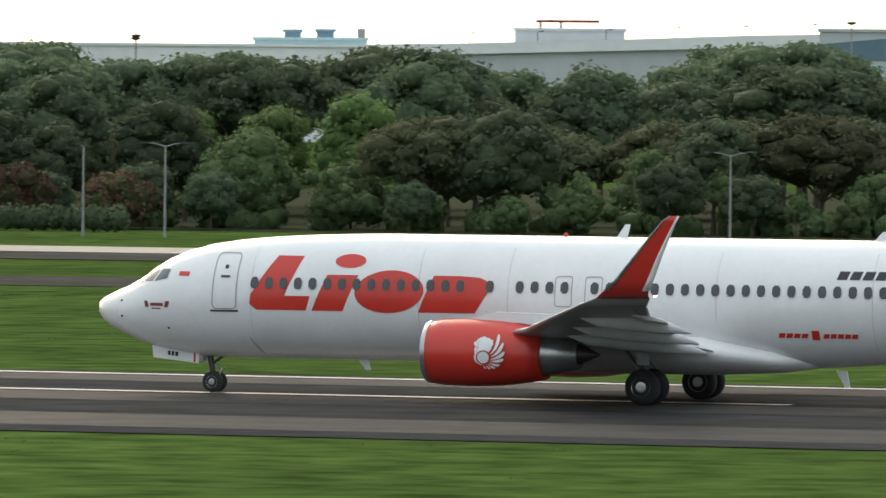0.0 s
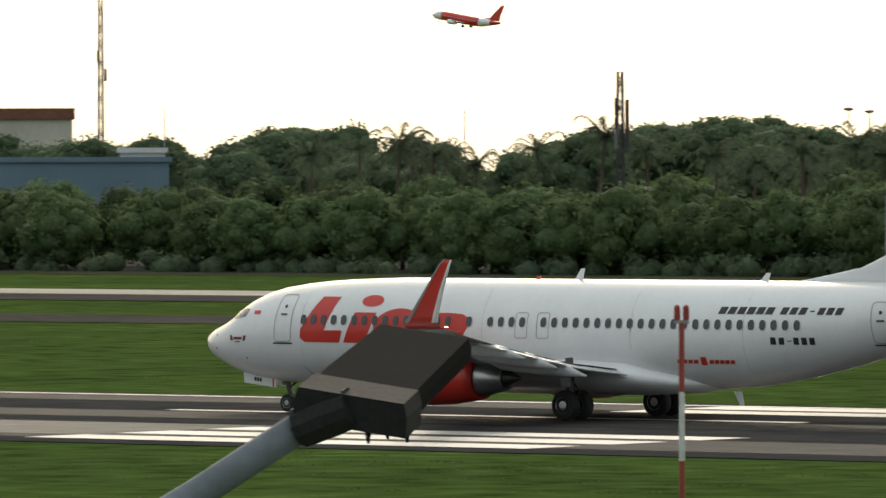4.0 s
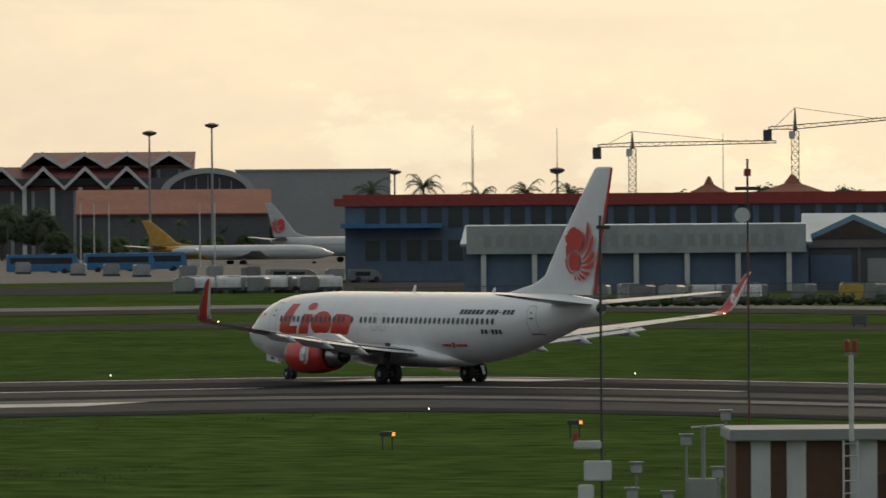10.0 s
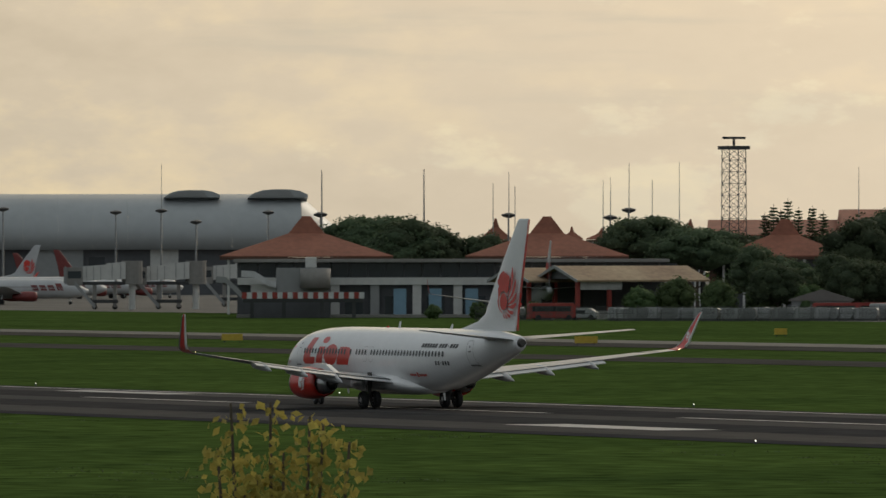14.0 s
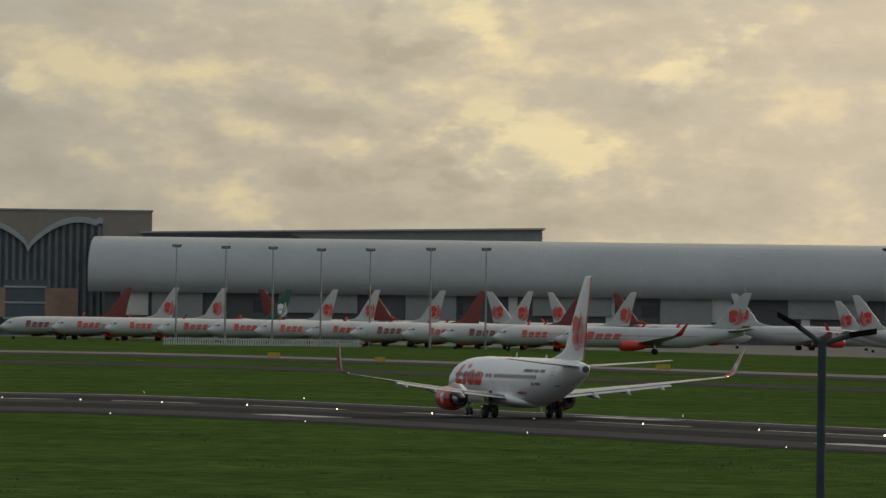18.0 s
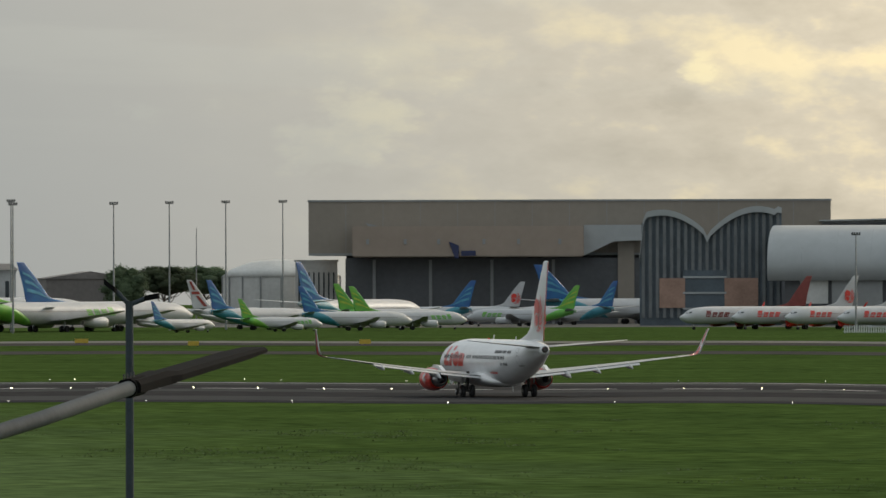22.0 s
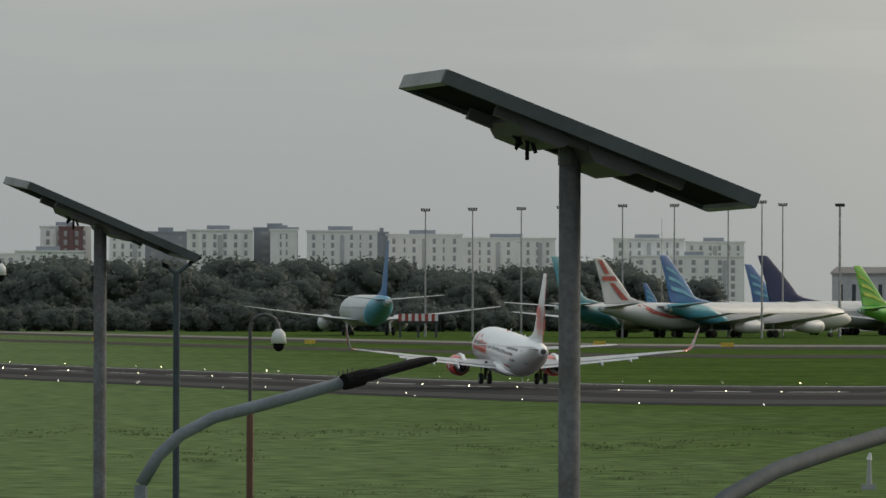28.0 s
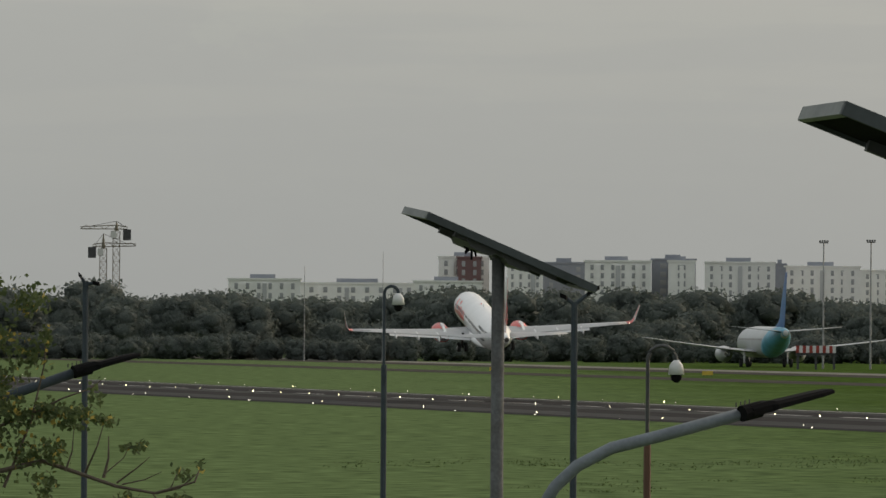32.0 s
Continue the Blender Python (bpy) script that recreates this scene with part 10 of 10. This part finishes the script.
CLUMPS = [(-3, 24, 9, 5, 190), (12, 27, 10, 6, 210), (31, 29, 6, 3, 70), (0, 48, 7, 6, 120), (-5, -20, 3, 5, 60), (24, 13, 4, 6, 45), (50, 45, 7, 3, 50), (78, 62, 6, 4, 34), (75, 76, 7, 3, 46), (44, 75, 7, 4, 30), (88, 55, 2, 4, 16), (-6, 70, 6, 8, 80), (20, 82, 14, 3, 60)]
CLUMPS += [(rng.uniform(-110, -14), rng.uniform(-60, 85), 10, 9, 170) for k in range(22)]
for cx, cz, sx, sz, count in CLUMPS:
    for k in range(count):
        n = Vector((rng.gauss(0, 1), rng.gauss(0, 1), rng.gauss(0.4, 0.6))).normalized()
        add_leaf(by if rng.random() < 0.07 else bl, reach_to(rng.gauss(cx, sx * 0.6), rng.gauss(cz, sz * 0.6), rng.gauss(0, 0.09)), n, rng.uniform(0.03, 0.05), rng)
part("leaves", bl, LEAF_LIGHT, near_tree)
part("dry_leaves", by, LEAF_DRY, near_tree, "yellowed leaves")
shrub = thing("shrub", "feathery yellow-green shrub top close to the roof", "shrub", facing(67.747, 46))
rng = random.Random(9)
bl = bmesh.new()
for i in range(11):
    x, z = -0.27 + i * 0.06, 9.05 + 0.22 * math.sin(i * 1.9)
    part("stem", tube([(x * 0.15, 0, 0), (x * 0.6, 0, 7.5), (x, 0, z)], [0.05, 0.02, 0.006], 5), BARK, shrub)
    for j in range(120):
        h = rng.random()
        add_leaf(bl, Vector((x * (0.75 + 0.25 * h) + rng.gauss(0, 0.05), rng.gauss(0, 0.1), 8.5 + (z - 8.5) * h)), Vector((rng.gauss(0, 1), rng.gauss(0, 1), 0.4)).normalized(), 0.05, rng)
part("leaves", bl, LEAF_DRY, shrub)

# ---- the red and white airliner that climbs away ----
RED_HULL = stored_jet("red and white airliner climbing away in the sky", RED, hull_mat=RED, engine=WHITE, tint=None)
RED_HULL.name = "climbing_airliner"
part("white_nose", loft([[A(a, w * 1.012 * math.sin(2 * math.pi * k / 20), (lo + hi) / 2 + (hi - lo) / 2 * 1.012 * math.cos(2 * math.pi * k / 20)) for k in range(20)] for a, lo, hi, w in HULL[1:12]]), WHITE, RED_HULL, smooth=True)
part("white_tail_band", loft([[A(a, w * 1.012 * math.sin(2 * math.pi * k / 20), (lo + hi) / 2 + (hi - lo) / 2 * 1.012 * math.cos(2 * math.pi * k / 20)) for k in range(20)] for a, lo, hi, w in HULL[19:23]]), WHITE, RED_HULL, smooth=True)


def climbing(bearing, r, z):
    return polar(bearing, r, z, bearing + 52) @ pose(0, 0, 0, 9, 0, 0)


# ---- tufts that stand out of the mown grass ----
def tufts():
    rng = np.random.default_rng(12)
    verts, faces = [], []
    spots = [(*bend(rng.uniform(-520, -60), rng.uniform(277, 384))[:2], rng.uniform(0.15, 0.4)) for i in range(500)]
    while len(spots) < 5200:
        a, r = math.radians(rng.uniform(14, 93)), rng.uniform(200, 640)
        x, y = -r * math.sin(a), r * math.cos(a)
        clump = noise.noise(Vector((x * 0.021, y * 0.06, 3.0))) + 0.5 * noise.noise(Vector((x * 0.11, y * 0.3, 7.0)))
        if clump > 0.12 + 0.25 * rng.random() and y < float(np.interp(math.degrees(a), RUNWAY_EDGE[0], RUNWAY_EDGE[1])) - 3:
            spots.append((x, y, rng.uniform(0.2, 0.5) * r / 480))
    for px, py, size in spots:
        for k in range(9):
            a, lean = rng.uniform(0, 2 * math.pi), rng.uniform(0.2, 0.7)
            c, n = math.cos(a), math.sin(a)
            ox, oy = rng.normal(0, size * 1.1), rng.normal(0, size * 1.1)
            w = size * 0.11
            base = len(verts)
            verts.extend(((px + ox - n * w, py + oy + c * w, 0.0), (px + ox + n * w, py + oy - c * w, 0.0), (px + ox + c * lean * size, py + oy + n * lean * size, size * rng.uniform(0.12, 0.34))))
            faces.append((base, base + 1, base + 2))
    me = bpy.data.meshes.new("grass_tufts")
    me.from_pydata(verts, [], faces)
    me.materials.append(leaf_material("tuft_grass", (0.064, 0.102, 0.034), (0.092, 0.136, 0.046)))
    return tagged(new("grass_tufts", me), "uneven tufts of darker grass along the runway", "grass", kind="stuff")


# the runway's near edge: how far north it lies at each bearing
edge_points = [bend(-x, 225.0) for x in range(0, 3600, 20)]
RUNWAY_EDGE = ([math.degrees(math.atan2(-p[0], p[1])) for p in edge_points], [p[1] for p in edge_points])
tufts()


def motions():
    walk(airliner_thing, [
        (0.0, rolling(18.148, 269.19, 90.00, 0.00, 0.00, 0.00)),
        (0.5, rolling(20.363, 272.87, 90.00, 0.00, 0.00, 0.00)),
        (1.0, rolling(22.623, 277.16, 90.00, 0.00, 0.00, 0.00)),
        (1.5, rolling(24.915, 282.11, 90.00, 0.00, 0.00, 0.00)),
        (2.0, rolling(27.225, 287.75, 90.00, 0.00, 0.00, 0.00)),
        (2.5, rolling(29.539, 294.09, 90.00, 0.00, 0.00, 0.00)),
        (3.0, rolling(31.847, 301.19, 90.00, 0.00, 0.00, 0.00)),
        (3.5, rolling(34.138, 309.13, 90.00, 0.00, 0.00, 0.00)),
        (4.0, rolling(36.397, 317.90, 90.00, 0.00, 0.00, 0.00)),
        (4.5, rolling(38.611, 327.44, 90.00, 0.00, 0.00, 0.00)),
        (5.0, rolling(40.775, 337.75, 90.00, 0.00, 0.00, 0.00)),
        (5.5, rolling(42.876, 348.90, 90.00, 0.00, 0.00, 0.00)),
        (6.0, rolling(44.903, 360.85, 90.00, 0.00, 0.00, 0.00)),
        (6.5, rolling(46.848, 373.58, 90.00, 0.00, 0.00, 0.00)),
        (7.0, rolling(48.706, 387.21, 90.00, 0.00, 0.00, 0.00)),
        (7.5, rolling(50.480, 401.74, 90.00, 0.00, 0.00, 0.00)),
        (8.0, rolling(52.174, 417.05, 90.00, 0.00, 0.00, 0.00)),
        (8.5, rolling(53.789, 433.07, 90.00, 0.00, 0.00, 0.00)),
        (9.0, rolling(55.325, 449.86, 90.00, 0.00, 0.00, 0.00)),
        (9.5, rolling(56.784, 467.31, 90.00, 0.00, 0.00, 0.00)),
        (10.0, rolling(58.175, 485.41, 90.01, 0.00, 0.00, 0.00)),
        (10.5, rolling(59.531, 479.81, 90.06, 0.00, 0.00, 0.00)),
        (11.0, rolling(60.880, 464.43, 90.17, 0.00, 0.00, 0.00)),
        (11.5, rolling(62.221, 458.31, 90.33, 0.00, 0.00, 0.00)),
        (12.0, rolling(63.543, 474.32, 90.52, 0.00, 0.00, 0.00)),
        (12.5, rolling(64.816, 492.55, 90.72, 0.00, 0.00, 0.00)),
        (13.0, rolling(66.026, 511.40, 90.91, 0.00, 0.00, 0.00)),
        (13.5, rolling(67.174, 530.82, 91.10, 0.00, 0.00, 0.00)),
        (14.0, rolling(68.261, 550.77, 91.27, 0.00, 0.00, 0.00)),
        (14.5, rolling(69.289, 571.17, 91.43, 0.00, 0.00, 0.00)),
        (15.0, rolling(70.263, 592.07, 91.59, 0.00, 0.00, 0.00)),
        (15.5, rolling(71.187, 613.48, 91.73, 0.00, 0.00, 0.00)),
        (16.0, rolling(72.064, 635.39, 91.87, 0.00, 0.00, 0.00)),
        (16.5, rolling(72.897, 657.79, 92.00, 0.00, 0.00, 0.00)),
        (17.0, rolling(73.688, 680.68, 92.13, 0.00, 0.00, 0.00)),
        (17.5, rolling(74.439, 704.04, 92.25, 0.00, 0.00, 0.00)),
        (18.0, rolling(75.153, 727.88, 92.36, 0.00, 0.00, 0.00)),
        (18.5, rolling(75.833, 752.23, 92.47, 0.00, 0.00, 0.00)),
        (19.0, rolling(76.482, 777.00, 92.57, 0.00, 0.00, 0.00)),
        (19.5, rolling(77.102, 802.10, 92.68, 0.00, 0.00, 0.00)),
        (20.0, rolling(77.701, 827.60, 92.79, 0.00, 0.00, 0.00)),
        (20.5, rolling(78.264, 818.67, 92.88, 0.00, 0.00, 0.00)),
        (21.0, rolling(78.802, 793.99, 92.97, 0.00, 0.00, 0.00)),
        (21.5, rolling(79.344, 772.05, 93.09, 0.00, 0.00, 0.00)),
        (22.0, rolling(79.886, 765.72, 93.22, 0.00, 0.00, 0.00)),
        (22.5, rolling(80.432, 788.03, 93.37, 0.00, 0.00, 0.00)),
        (23.0, rolling(80.971, 810.74, 93.53, 0.00, 0.00, 0.00)),
        (23.5, rolling(81.494, 834.15, 93.69, 0.00, 0.00, 0.00)),
        (24.0, rolling(82.000, 857.97, 93.85, 0.00, 0.00, 0.00)),
        (24.5, rolling(82.498, 878.70, 94.02, 0.00, 0.00, 0.00)),
        (25.0, rolling(82.991, 848.20, 94.19, 0.00, 0.00, 0.00)),
        (25.5, rolling(83.453, 784.65, 94.35, 0.00, 0.00, 0.00)),
        (26.0, rolling(83.920, 778.58, 94.53, 0.00, 0.00, 0.00)),
        (26.5, rolling(84.393, 799.40, 94.72, 0.00, 0.00, 0.00)),
        (27.0, rolling(84.855, 820.26, 94.92, 0.34, 0.05, -0.06)),
        (27.5, rolling(85.302, 841.28, 95.11, 1.38, 0.19, -0.12)),
        (28.0, rolling(85.732, 862.44, 95.30, 3.09, 0.43, -0.17)),
        (28.5, rolling(86.145, 883.71, 95.48, 5.53, 0.76, -0.23)),
        (29.0, rolling(86.541, 905.06, 95.65, 5.95, 1.08, -0.84)),
        (29.5, rolling(86.921, 926.64, 95.82, 6.96, 1.18, -1.18)),
        (30.0, rolling(87.284, 948.27, 95.98, 7.94, 1.43, -1.34)),
        (30.5, rolling(87.631, 969.74, 96.13, 8.43, 2.15, -0.91)),
        (31.0, rolling(87.963, 991.21, 96.28, 8.68, 3.26, -0.24)),
        (31.5, rolling(88.281, 1012.70, 96.42, 9.00, 4.61, 0.70)),
        (32.0, rolling(88.586, 1034.19, 96.55, 9.36, 6.11, 1.93)),
    ])
    walk(RED_HULL, [(t, climbing(36.86 + 1.1 * (t - 3.5), 3600 + 18 * t, 57.6 + 13.1 * (t - 3.5))) for t in (0.0, 2.0, 3.5, 4.0, 4.5, 6.0, 10.0, 16.0, 24.0, 32.0)])


motions()
